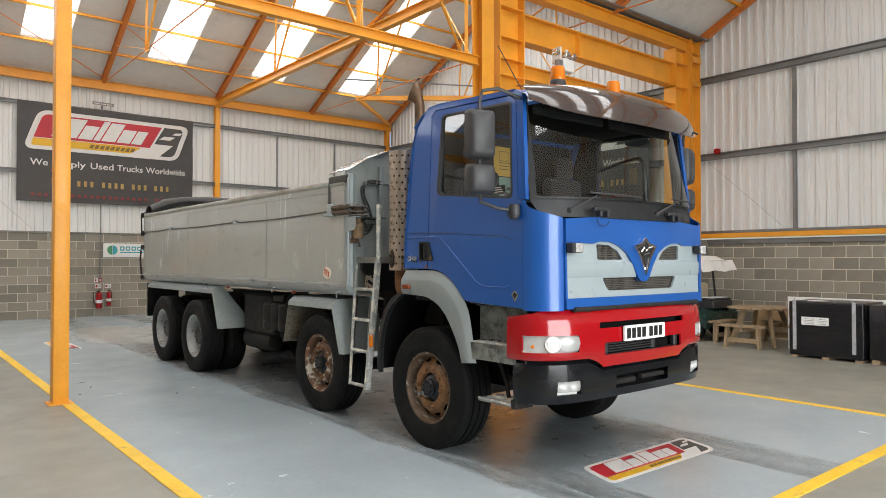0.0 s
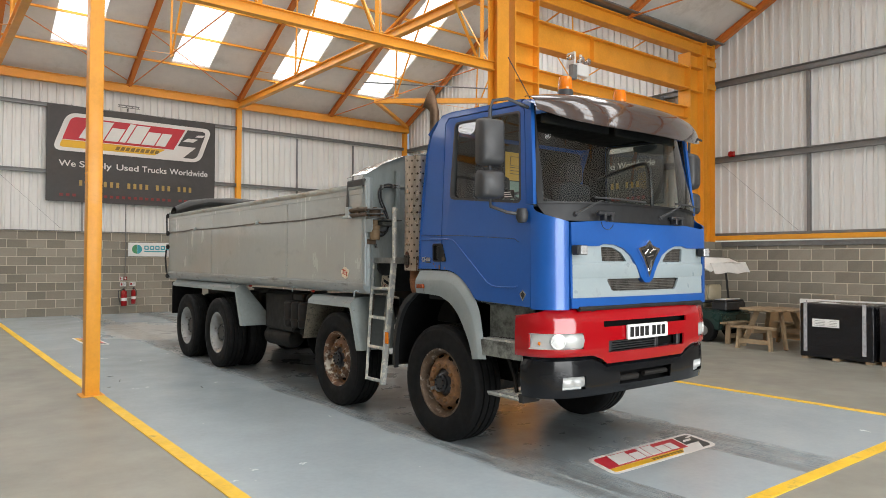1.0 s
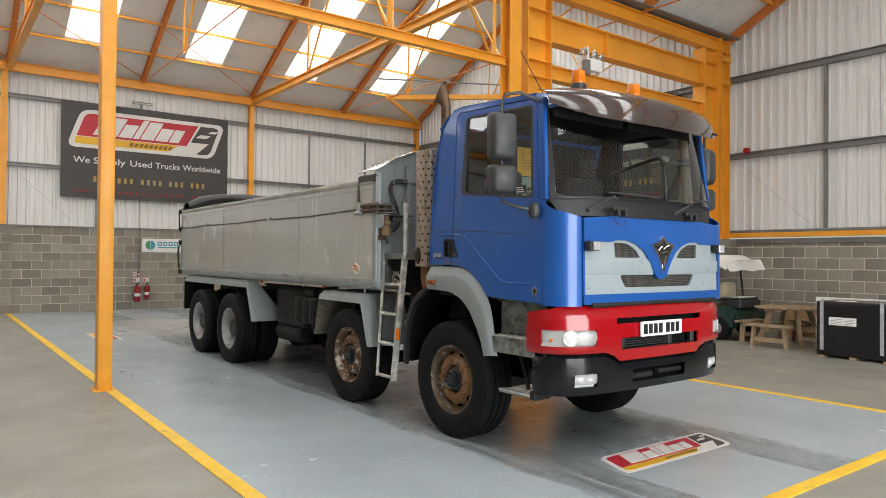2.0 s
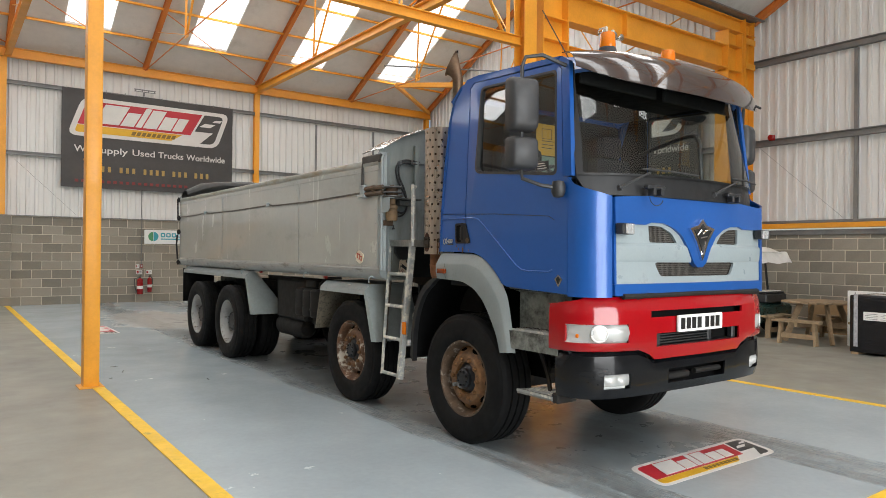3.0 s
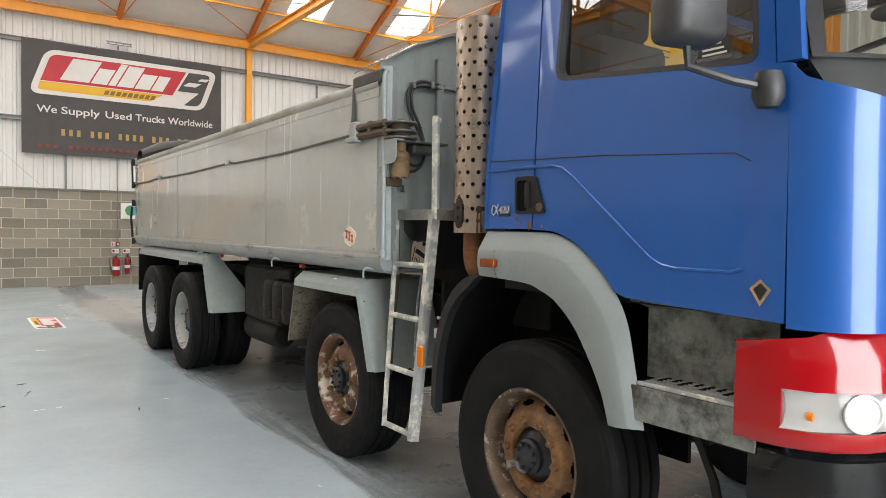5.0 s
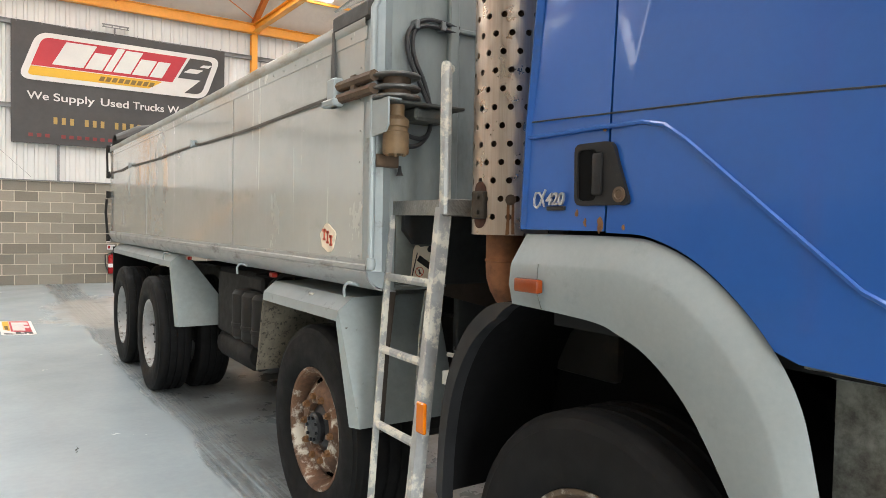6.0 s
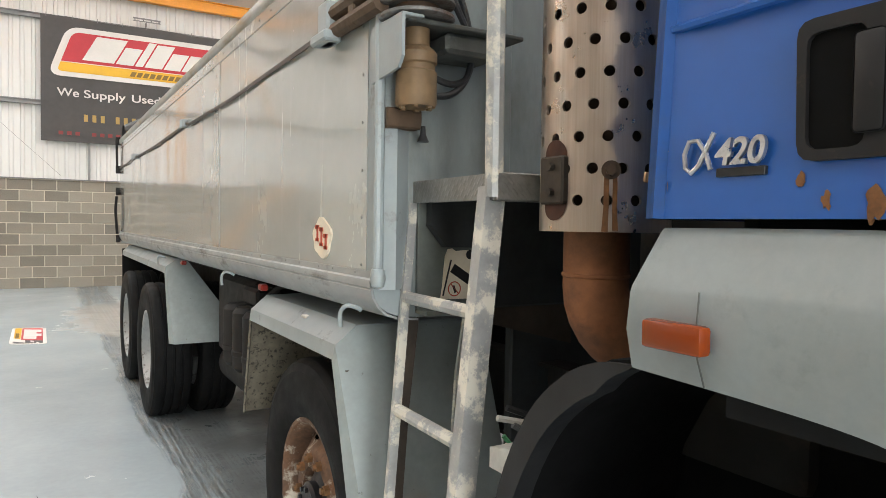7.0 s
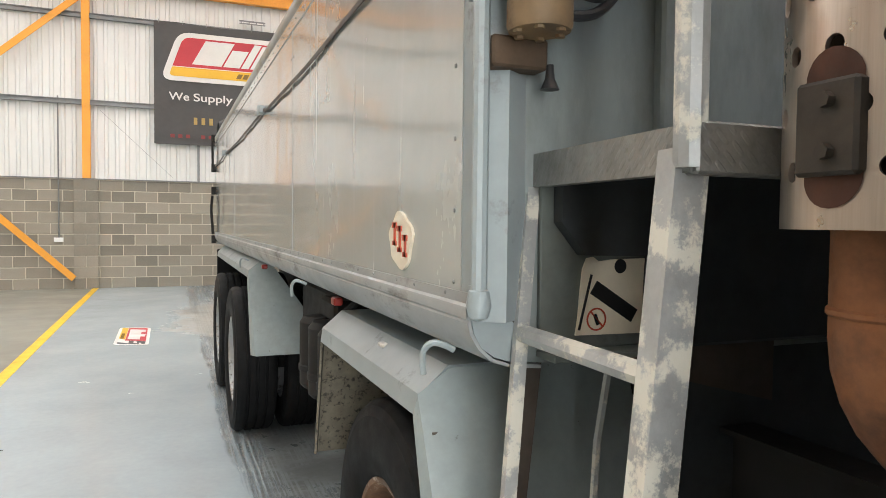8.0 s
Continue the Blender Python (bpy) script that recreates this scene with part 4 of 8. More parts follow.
# ---- the lorry ----
XC, SIDE = 5.73, 4.69                     # its centre line and its off side


def mx(x):
    return 2 * XC - x


def bow(x, deep=0.05, wide=0.95):
    return deep * ((x - XC) / wide) ** 2


truck = thing("tipper_truck", (XC, 8.6, 0), "blue and grey four-axle tipper lorry with a red front bumper", "lorry")

# wheels


def tyre_mesh(w, n=64):
    bm = bmesh.new()
    R, h = 0.495, w / 2
    prof = [(0.285, -h * 0.80), (0.30, -h * 0.92), (0.36, -h * 1.0), (0.415, -h * 1.0), (0.45, -h * 0.97), (0.452, -h * 0.955), (0.478, -h * 0.92), (R - 0.004, -h * 0.80), (R, -h * 0.74)]
    for g in (-0.42, 0.0, 0.42):
        prof += [(R, h * g - 0.010), (R - 0.013, h * g - 0.007), (R - 0.013, h * g + 0.007), (R, h * g + 0.010)]
    prof += [(R, h * 0.74), (R - 0.004, h * 0.80), (0.478, h * 0.92), (0.45, h * 0.97), (0.36, h), (0.30, h * 0.92), (0.285, h * 0.8)]
    lathe(bm, prof, (0, 0, 0), "x", n)
    return mesh_of("tyre", bm, M["rubber"], 40)


def rim_mesh(w, material, deep):
    """The rolled rim; the disc sits deep metres behind its edge."""
    bm = bmesh.new()
    h = w / 2
    prof = [(0.278, -h * 0.78 + 0.014), (0.292, -h * 0.84), (0.290, -h * 0.87), (0.276, -h * 0.86), (0.268, -h * 0.78), (0.262, -h * 0.6), (0.250, -h * 0.45), (0.244, -h + deep)]
    lathe(bm, prof, (0, 0, 0), "x", 48)
    return mesh_of("rim", bm, material, 40)


def disc_mesh(w, deep, dome, material, holes=10):
    bm = bmesh.new()
    x0 = -w / 2 + deep
    n = holes * 8
    prof = [(0.250, x0 + 0.01), (0.243, x0), (0.238, x0 - dome * 0.12), (0.234, x0 - dome * 0.18), (0.229, x0 - dome * 0.26), (0.214, x0 - dome * 0.46), (0.208, x0 - dome * 0.53), (0.198, x0 - dome * 0.66), (0.190, x0 - dome * 0.84), (0.178, x0 - dome), (0.125, x0 - dome), (0.118, x0 - dome + 0.012), (0.118, x0 + 0.05)]
    lathe(bm, prof, (0, 0, 0), "x", n, skip=lambda i, k: (i == 4 and k % 8 in (2, 3, 4, 5)) or (i in (3, 5) and k % 8 in (3, 4)))
    return mesh_of("wheel", bm, material, 40)


def back_mesh(w, deep):
    """A near-black backing behind the disc: the shade in its holes, painted on."""
    bm = bmesh.new()
    x0 = -w / 2 + deep
    lathe(bm, [(0.255, x0 + 0.07), (0.20, x0 + 0.055), (0.0, x0 + 0.055)], (0, 0, 0), "x", 32)
    return mesh_of("brake_drum", bm, M["void"], 40)


def cap_mesh(x0):
    """A loose-looking grey cap low in the hub."""
    bm = bmesh.new()
    lathe(bm, [(0.0, x0 - 0.052), (0.030, x0 - 0.05), (0.042, x0 - 0.036), (0.044, x0)], (0, 0.045, -0.045), "x", 14)
    tube(bm, [(x0 - 0.03, 0.10, -0.06), (x0 - 0.065, 0.10, -0.06)], 0.016, 6)
    return mesh_of("hub_cap", bm, M["cap_grey"], 35)


def hub_mesh(w, x0, reach, r):
    bm = bmesh.new()
    prof = [(0.118, x0), (r + 0.014, x0 - reach * 0.4), (r, x0 - reach * 0.55), (r, x0 - reach), (r - 0.012, x0 - reach - 0.01), (0.0, x0 - reach - 0.012)]
    lathe(bm, prof, (0, 0, 0), "x", 20)
    for k in range(8):
        a = 2 * math.pi * k / 8
        c = Vector((x0 - reach, (r - 0.022) * math.cos(a), (r - 0.022) * math.sin(a)))
        tube(bm, [c, c + Vector((-0.022, 0, 0))], 0.009, 6)
    return mesh_of("hub", bm, M["hub_dark"], 30)


def nut_mesh(x0):
    bm = bmesh.new()
    tube(bm, [(x0, 0, 0), (x0 - 0.018, 0, 0)], 0.018, 6)
    tube(bm, [(x0 - 0.018, 0, 0), (x0 - 0.028, 0, 0)], 0.011, 8)
    return mesh_of("wheel_nut", bm, M["rust_rim"], 30)


W_F, W_R = 0.30, 0.27
meshes = {
    "tyre_f": tyre_mesh(W_F), "tyre_r": tyre_mesh(W_R),
    "rim_1": rim_mesh(W_F, M["rim_worn"], 0.10), "rim_2": rim_mesh(W_F, M["rust_rim_pale"], 0.10), "rim_r": rim_mesh(W_R, M["silver_rim"], 0.20),
    "disc_1": disc_mesh(W_F, 0.10, 0.055, M["rust_rim"]), "disc_2": disc_mesh(W_F, 0.10, 0.055, M["rust_rim_pale"]), "disc_r": disc_mesh(W_R, 0.20, -0.02, M["disc_dark"]),
    "hub_f": hub_mesh(W_F, -W_F / 2 + 0.075, 0.05, 0.075), "hub_r": hub_mesh(W_R, -W_R / 2 + 0.22, 0.13, 0.125),
    "back_f": back_mesh(W_F, 0.10), "back_r": back_mesh(W_R, 0.20), "cap_1": cap_mesh(-W_F / 2 + 0.07),
    "nut_f": nut_mesh(-W_F / 2 + 0.045), "nut_r": nut_mesh(-W_R / 2 + 0.22),
}


def wheel(x, y, kind, side, spin=0.0):
    """One wheel: disc, with rim, tyre, hub and nuts; side 1 faces the off side."""
    f = kind in ("1", "2")
    ob = new("wheel", meshes["disc_" + kind])
    ob.parent = truck
    ob.matrix_parent_inverse = Matrix.Translation(-truck.location)
    ob.matrix_basis = pose(x, y, 0.49, 0, 0, 0 if side > 0 else 180) @ pose(0, 0, 0, spin, 0, 0)
    tagged(ob, {"1": "rust-brown steel wheel", "2": "rusty wheel with peeling white paint", "r": "dull grey steel wheel disc"}[kind])
    for nm, key in (("tyre", "tyre_f" if f else "tyre_r"), ("rim", "rim_" + kind), ("hub", "hub_f" if f else "hub_r")):
        p = new(nm, meshes[key])
        p.parent = ob
    p = new("brake_drum", meshes["back_f" if f else "back_r"])
    p.parent = ob
    if kind == "1" and side > 0:
        p = tagged(new("hub_cap", meshes["cap_1"]), "grey oily hub cap")
        p.parent = ob
        p.matrix_basis = pose(0, 0, 0, -spin, 0, 0)
    if side > 0:
        for k in range(10):
            p = new("wheel_nut", meshes["nut_f" if f else "nut_r"])
            p.parent = ob
            a = 2 * math.pi * (k + 0.5) / 10
            p.location = (0, 0.150 * math.cos(a), 0.150 * math.sin(a))
    return ob


AXLES = (5.62, 7.41, 10.70, 12.05)
for i, y in enumerate(AXLES):
    if i < 2:
        wheel(4.72 + W_F / 2, y, "12"[i], 1, 20 + 35 * i)
        wheel(mx(4.72) - W_F / 2, y, "12"[i], -1, 10)
    else:
        for x, s in ((4.62 + W_R / 2, 1), (4.62 + W_R * 1.5 + 0.05, 1), (mx(4.62) - W_R / 2, -1), (mx(4.62) - W_R * 1.5 - 0.05, -1)):
            ob = wheel(x, y, "r", s, 15 * i)
            if s < 0 or x > 4.9:
                for c in list(ob.children):
                    if c.name.startswith("wheel_nut"):
                        bpy.data.objects.remove(c)

# chassis


def chassis():
    bm = bmesh.new()
    for x in (5.31, mx(5.31)):
        i_beam(bm, (x, 4.75, 0.90), (x, 13.0, 0.90), 0.09, 0.27, 0.012)
    for y in (4.8, 6.3, 8.2, 9.6, 11.7, 12.95):
        box(bm, (5.33, y - 0.04, 0.82), (mx(5.33), y + 0.04, 0.98))
    part("chassis_frame", bm, M["chassis"], truck, "black grimy steel chassis rails")
    for i, y in enumerate(AXLES):
        bm = bmesh.new()
        tube(bm, [(4.95, y, 0.47), (5.3, y, 0.42 if i < 2 else 0.47), (mx(5.3), y, 0.42 if i < 2 else 0.47), (mx(4.95), y, 0.47)], 0.065, 10)
        if i > 1:
            lathe(bm, [(0.0, -0.19), (0.12, -0.15), (0.2, -0.04), (0.2, 0.04), (0.12, 0.15), (0.0, 0.19)], (XC, y, 0.48), "y", 16)
        for x in (5.26, mx(5.26)):
            for k in range(4):
                box(bm, (x - 0.04, y - 0.55 + k * 0.07, 0.60 + k * 0.022), (x + 0.04, y + 0.55 - k * 0.07, 0.618 + k * 0.022))
        part("axle", bm, M["chassis"], truck)
    bm = bmesh.new()
    box(bm, (5.36, 4.75, 0.55), (6.1, 5.75, 1.15), 0.05)
    box(bm, (5.45, 5.75, 0.60), (6.0, 6.5, 1.0), 0.05)
    tube(bm, [(XC, 6.4, 0.72), (XC, 10.8, 0.55)], 0.06, 10)
    part("engine_and_gearbox", bm, M["chassis"], truck)
    # tanks and boxes between the axles
    bm = bmesh.new()
    for y in (8.34, 8.53, 8.72):
        lathe(bm, [(0.0, 0.72), (0.07, 0.725), (0.088, 0.745), (0.088, 1.01), (0.07, 1.035), (0.0, 1.04)], (4.84, y, 0), "z", 16)
        lathe(bm, [(0.088, 0.80), (0.093, 0.805), (0.093, 0.825), (0.088, 0.83)], (4.84, y, 0), "z", 16)
    box(bm, (4.80, 8.30, 0.74), (5.0, 8.76, 1.0), 0.02)
    part("tank", bm, M["chassis"], truck, "black ribbed plastic tank")
    bm = bmesh.new()
    box(bm, (4.83, 8.40, 1.04), (4.95, 8.66, 1.13), 0.015)
    tube(bm, [(4.86, 8.35, 1.04), (4.85, 8.30, 1.10), (4.90, 8.25, 1.16), (5.05, 8.2, 1.16)], 0.016, 8)
    part("tank_head", bm, M["chassis"], truck, "grimy valve head on the tank")
    bm = bmesh.new()
    tube(bm, [(4.85, 8.40, 0.73), (4.85, 8.40, 0.64)], 0.016, 8)
    tube(bm, [(4.85, 8.40, 0.64), (4.85, 8.40, 0.61)], 0.024, 8)
    part("drain_valve", bm, M["chassis"], truck)
    bm = bmesh.new()
    tube(bm, [(4.84, 8.42, 0.75), (4.80, 8.30, 0.70), (4.82, 8.22, 0.72)], 0.012, 6)
    part("tank_pipe", bm, M["chassis"], truck)
    bm = bmesh.new()
    box(bm, (4.95, 8.9, 0.62), (5.25, 9.75, 1.12), 0.03)
    box(bm, (5.05, 8.15, 0.58), (5.25, 8.95, 1.0), 0.03)
    part("battery_box", bm, M["chassis"], truck, "grimy dark box on the chassis")
    bm = bmesh.new()
    lathe(bm, [(0.0, 9.10), (0.10, 9.12), (0.13, 9.18), (0.13, 9.82), (0.10, 9.88), (0.0, 9.9)], (5.1, 0, 0.52), "y", 16)
    part("air_tank", bm, M["chassis"], truck)
    # things in the dark gap behind the cab
    bm = bmesh.new()
    box(bm, (5.03, 6.745, 1.222), (6.45, 6.797, 1.54), 0.006)
    part("bulkhead_locker", bm, M["locker"], truck, "dark steel locker behind the ladder")
    bm = bmesh.new()
    plate(bm, [(5.00, 1.221), (5.33, 1.221), (5.33, 1.10), (5.00, 1.185)], "y", 6.765, 6.775)
    part("locker_bracket", bm, M["brown_grime"], truck, "brown greasy plate below the locker")
    bm = bmesh.new()
    box(bm, (4.815, 6.786, 1.225), (5.03, 6.798, 1.53), 0.002)
    box(bm, (4.815, 6.735, 1.213), (5.03, 6.798, 1.225), 0.002)
    part("sticker_plate", bm, M["plate_green"], truck, "grey-green steel plate in the ladder recess")
    # dark plate across the upper recess, its left edge slanted
    bm = bmesh.new()
    plate(bm, [(4.838, 1.535), (4.838, 1.446), (4.886, 1.390), (5.03, 1.388), (5.03, 1.535)], "y", 6.755, 6.784)
    part("recess_cover", bm, M["locker"], truck, "dark plate with a slanted edge across the upper recess")
    # added plate that blocks the bright view through the gap
    bm = bmesh.new()
    box(bm, (5.16, 6.835, 0.60), (6.30, 6.87, 1.204), 0.006)
    part("hydraulic_tank", bm, M["locker"], truck, "added dark plate closing the gap below the body")
    bm = bmesh.new()
    plate(bm, [(4.884, 1.249), (5.022, 1.247), (5.028, 1.383), (4.955, 1.381), (4.93, 1.378), (4.918, 1.386), (4.905, 1.384), (4.897, 1.365), (4.893, 1.33), (4.889, 1.28)], "y", 6.781, 6.785)
    me = part("warning_sticker", bm, M["sticker_cream"], truck, "torn cream warning sticker with a red ring")
    bm = bmesh.new()
    lathe(bm, [(0.0175, 0.0), (0.0205, 0.0), (0.0205, -0.001), (0.0175, -0.001), (0.0175, 0.0)], (4.926, 6.7805, 1.276), "y", 24)
    bar(bm, (4.914, 6.780, 1.290), (4.939, 6.780, 1.263), 0.0028, 0.001, (0, 1, 0))
    part("ring_print", bm, M["sticker_red"], me)
    bm = bmesh.new()
    bar(bm, (4.919, 6.780, 1.333), (5.006, 6.780, 1.279), 0.026, 0.002, (0, 1, 0))
    bar(bm, (4.890, 6.780, 1.258), (4.914, 6.780, 1.355), 0.004, 0.002, (0, 1, 0))
    lathe(bm, [(0.013, 0.0), (0.0, -0.001)], (4.975, 6.7805, 1.369), "y", 16)
    bar(bm, (4.922, 6.780, 1.285), (4.930, 6.780, 1.266), 0.007, 0.001, (0, 1, 0))
    part("black_print", bm, M["plate_black"], me)
    # black box added to shade the gap behind the cab
    bm = bmesh.new()
    box(bm, (5.14, 5.90, 0.95), (6.45, 6.34, 1.50), 0.04, 2)
    part("air_filter_housing", bm, M["chassis"], truck, "added black box that darkens the gap behind the cab")
    # hoses and cable looms
    cols = ("black_plastic", "white_scuff", "galv", "green_print", "sticker_cream", "white_scuff")
    for k in range(6):
        rnd = random.Random(k)
        bm = bmesh.new()
        pts = [(4.95 + 0.05 * rnd.random(), 6.62 - 0.01 * k, 0.98 - 0.02 * k)]
        for j in range(1, 8):
            pts.append((5.05 + 0.22 * math.sin(j * 0.8 + k) * rnd.random() + 0.05 * j, 6.6 - j * 0.035, 0.90 - 0.05 * math.sin(j * 0.5) - 0.018 * k + 0.03 * rnd.random()))
        tube(bm, pts, 0.009 if k < 3 else 0.006, 6)
        part("cable", bm, M[cols[k]], truck)
    bm = bmesh.new()
    box(bm, (5.0, 6.32, 0.72), (5.3, 6.55, 0.84), 0.01)
    part("valve_block", bm, M["chassis"], truck)
    bm = bmesh.new()
    plate(bm, [(6.34, 0.86), (6.56, 0.86), (6.56, 0.91), (6.42, 0.94)], "x", 4.90, 5.02)
    part("bracket", bm, M["white_scuff"], truck, "pale scuffed bracket")


chassis()


def cab_x(z):
    """The side's lean: how far it stands in above the waist."""
    return SIDE + 0.045 * max(0.0, (z - 1.95) / 0.8) ** 1.3


def lean(bm, left=False):
    for v in bm.verts:
        off = cab_x(v.co.z) - SIDE
        v.co.x += -off if left else off
    return bm


ARCH = curve([(4.985, 0.765), (5.03, 0.98), (5.075, 1.15), (5.16, 1.275), (5.29, 1.385), (5.42, 1.44), (5.55, 1.45), (5.86, 1.45)], 8)


def cab():
    door_out = [(4.497, 1.198), (5.07, 1.222)] + [(y - 0.004, z + 0.008) for y, z in ARCH if 1.22 < z and y < 5.55] + [(5.555, 1.459), (5.545, 2.70), (5.50, 2.735), (4.66, 2.70), (4.60, 2.66), (4.54, 1.95), (4.497, 1.944)]
    win = rounded([(4.590, 1.96), (5.44, 2.045), (5.42, 2.69), (4.640, 2.66)], [0.05, 0.06, 0.05, 0.03], 4)
    for left in (False, True):
        x0, x1 = (SIDE, SIDE + 0.035) if not left else (mx(SIDE), mx(SIDE) - 0.035)
        bm = bmesh.new()
        plate(bm, door_out, "x", x0, x1, [win])
        door = part("door", lean(bm, left), M["blue"], truck, "blue cab door with a pressed swage line")
        bm = bmesh.new()
        inner = rounded([(4.608, 1.98), (5.424, 2.062), (5.405, 2.673), (4.655, 2.643)], [0.045, 0.055, 0.045, 0.03], 4)
        plate(bm, win, "x", x0 + (-0.003 if not left else 0.003), x1, [inner])
        part("window_seal", lean(bm, left), M["black_plastic"], door)
        bm = bmesh.new()
        xg = (x0 + x1) / 2
        bm.faces.new([bm.verts.new((xg, a, b)) for a, b in inner])
        for v in bm.verts:
            v.co.x += (0.012 + 0.03 * (v.co.z - 2.0)) * (-1 if left else 1)
        pane = part("window_pane", bm, M["tint_glass"], door)
        pane.visible_shadow = False
        bm = bmesh.new()
        xi = (x0 + 0.040, x0 + 0.050) if not left else (x0 - 0.040, x0 - 0.050)
        plate(bm, [(4.50, 1.21), (5.10, 1.24), (5.50, 1.48), (5.75, 1.48), (5.74, 1.76), (5.72, 2.45), (5.60, 2.725), (4.64, 2.70), (4.59, 2.66), (4.53, 1.95)], "x", *xi, [win])
        part("door_trim", lean(bm, left), M["interior"], truck, "dark grey inner door trim")
        bm = bmesh.new()
        plate(bm, [(4.465, 1.95), (4.536, 1.95), (4.594, 2.665), (4.656, 2.71), (4.60, 2.74), (4.535, 2.70)], "x", x0, x1)
        part("windscreen_pillar", lean(bm, left), M["blue"], truck)
        bm = bmesh.new()
        plate(bm, [(4.475, 1.95), (4.56, 1.95), (4.615, 2.665), (4.65, 2.70), (4.60, 2.73), (4.545, 2.69)], "x", xi[0] + (0.012 if not left else -0.012), xi[1] + (0.012 if not left else -0.012))
        part("pillar_trim", lean(bm, left), M["interior"], truck)
        bm = bmesh.new()
        plate(bm, [(5.562, 1.462), (5.85, 1.462), (5.835, 1.75), (5.775, 2.47), (5.72, 2.66), (5.60, 2.78), (5.47, 2.79), (4.62, 2.745), (4.665, 2.712), (5.505, 2.742), (5.552, 2.705)], "x", x0, x1)
        part("cab_rear_quarter", lean(bm, left), M["blue"], truck)
        if not left:
            # pressed lines: the raised swage and the dark groove above it
            bm = bmesh.new()
            tube(bm, [(SIDE - 0.001, y, z) for y, z in ((5.84, 1.715), (5.60, 1.717), (5.45, 1.715), (5.39, 1.702), (5.33, 1.662), (4.965, 1.368), (4.915, 1.344), (4.86, 1.337), (4.66, 1.337), (4.625, 1.35))], 0.006, 6)
            part("swage_line", bm, M["blue"], door)
            bm = bmesh.new()
            tube(bm, [(SIDE + 0.0005, y, z) for y, z in ((5.84, 1.758), (5.2, 1.735), (4.66, 1.70), (4.61, 1.672))], 0.0025, 5)
            part("groove", bm, M["black_plastic"], door)
            bm = bmesh.new()
            well = rounded([(5.583, 1.537), (5.646, 1.537), (5.648, 1.664), (5.583, 1.664)], 0.015, 3)
            plate(bm, rounded([(5.475, 1.525), (5.656, 1.525), (5.660, 1.68), (5.535, 1.68)], 0.02, 3), "x", SIDE - 0.009, SIDE + 0.004, [well])
            h = part("door_handle", bm, M["handle_black"], door, "worn black recessed door handle")
            bm = bmesh.new()
            plate(bm, rounded([(5.578, 1.532), (5.651, 1.532), (5.653, 1.669), (5.578, 1.669)], 0.015, 3), "x", SIDE - 0.0025, SIDE - 0.001)
            part("handle_well", bm, M["void"], h)
            bm = bmesh.new()
            box(bm, (SIDE - 0.016, 5.562, 1.550), (SIDE - 0.008, 5.594, 1.654), 0.006, 2)
            part("handle_grip", bm, M["handle_black"], h)
            bm = bmesh.new()
            lathe(bm, [(0.019, 0.0), (0.019, -0.003), (0.012, -0.004), (0.010, -0.002), (0.0, -0.002)], (SIDE - 0.009, 5.508, 1.550), "x", 14)
            part("lock_barrel", bm, M["rust_brown"], h)
            bm = bmesh.new()
            box(bm, (SIDE - 0.004, 5.697, 1.514), (SIDE + 0.004, 5.765, 1.525), 0.001)
            part("number_underline", bm, M["plate_black"], truck)
            bm = bmesh.new()
            plate(bm, [(4.600, 1.292), (4.566, 1.322), (4.532, 1.292), (4.566, 1.240)], "x", SIDE - 0.006, SIDE + 0.004)
            b = part("side_badge", bm, M["chrome"], truck, "small chrome kite-shaped badge")
            bm = bmesh.new()
            plate(bm, [(4.587, 1.291), (4.566, 1.310), (4.545, 1.291), (4.566, 1.258)], "x", SIDE - 0.008, SIDE - 0.002)
            part("badge_field", bm, M["plate_black"], b)
            tx = letters("420", 0.045, Matrix.Translation((SIDE - 0.006, 5.731, 1.529)) @ Matrix.Rotation(radians(-90), 4, "Z") @ Matrix.Rotation(radians(90), 4, "X") @ Matrix(((1, 0.18, 0, 0), (0, 1, 0, 0), (0, 0, 1, 0), (0, 0, 0, 1))), M["dull_chrome"], 0.003, bold=0.001)
            part("model_number", tx, None, truck, "chrome raised number 420")
            bm = bmesh.new()
            tube(bm, [(SIDE - 0.005, 5.772, 1.524), (SIDE - 0.005, 5.780, 1.546), (SIDE - 0.005, 5.792, 1.562), (SIDE - 0.005, 5.806, 1.562), (SIDE - 0.005, 5.813, 1.546), (SIDE - 0.005, 5.811, 1.528), (SIDE - 0.005, 5.802, 1.521), (SIDE - 0.005, 5.790, 1.530), (SIDE - 0.005, 5.768, 1.570)], 0.0034, 6)
            part("model_letter", bm, M["dull_chrome"], truck, "chrome looped letter shape")
            for y, z, r in ((5.575, 1.478, 0.013), (5.625, 1.482, 0.007), (5.567, 1.715, 0.006), (5.655, 1.505, 0.006), (5.50, 1.472, 0.006)):
                bm = bmesh.new()
                rnd = random.Random(int(y * 100))
                pts = [(y + r * (0.45 + 0.55 * rnd.random()) * math.cos(k * 0.42), z + r * 1.9 * (0.45 + 0.55 * rnd.random()) * math.sin(k * 0.42)) for k in range(15)]
                plate(bm, pts, "x", SIDE - 0.0012, SIDE + 0.004)
                part("rust_patch", bm, M["rust_streak"], door, "rust blister in the paint")
    # rear wall with its window
    bm = bmesh.new()
    rows = []
    for z, y in ((1.462, 5.850), (1.75, 5.835), (2.1, 5.806), (2.47, 5.775), (2.62, 5.735), (2.72, 5.65)):
        x = cab_x(z)
        near_side = [(x + 0.004, y - 0.004, z), (x + 0.026, y + 0.022, z), (x + 0.038, y + 0.040, z), (x + 0.050, y + 0.050, z), (x + 0.30, y + 0.053, z)]
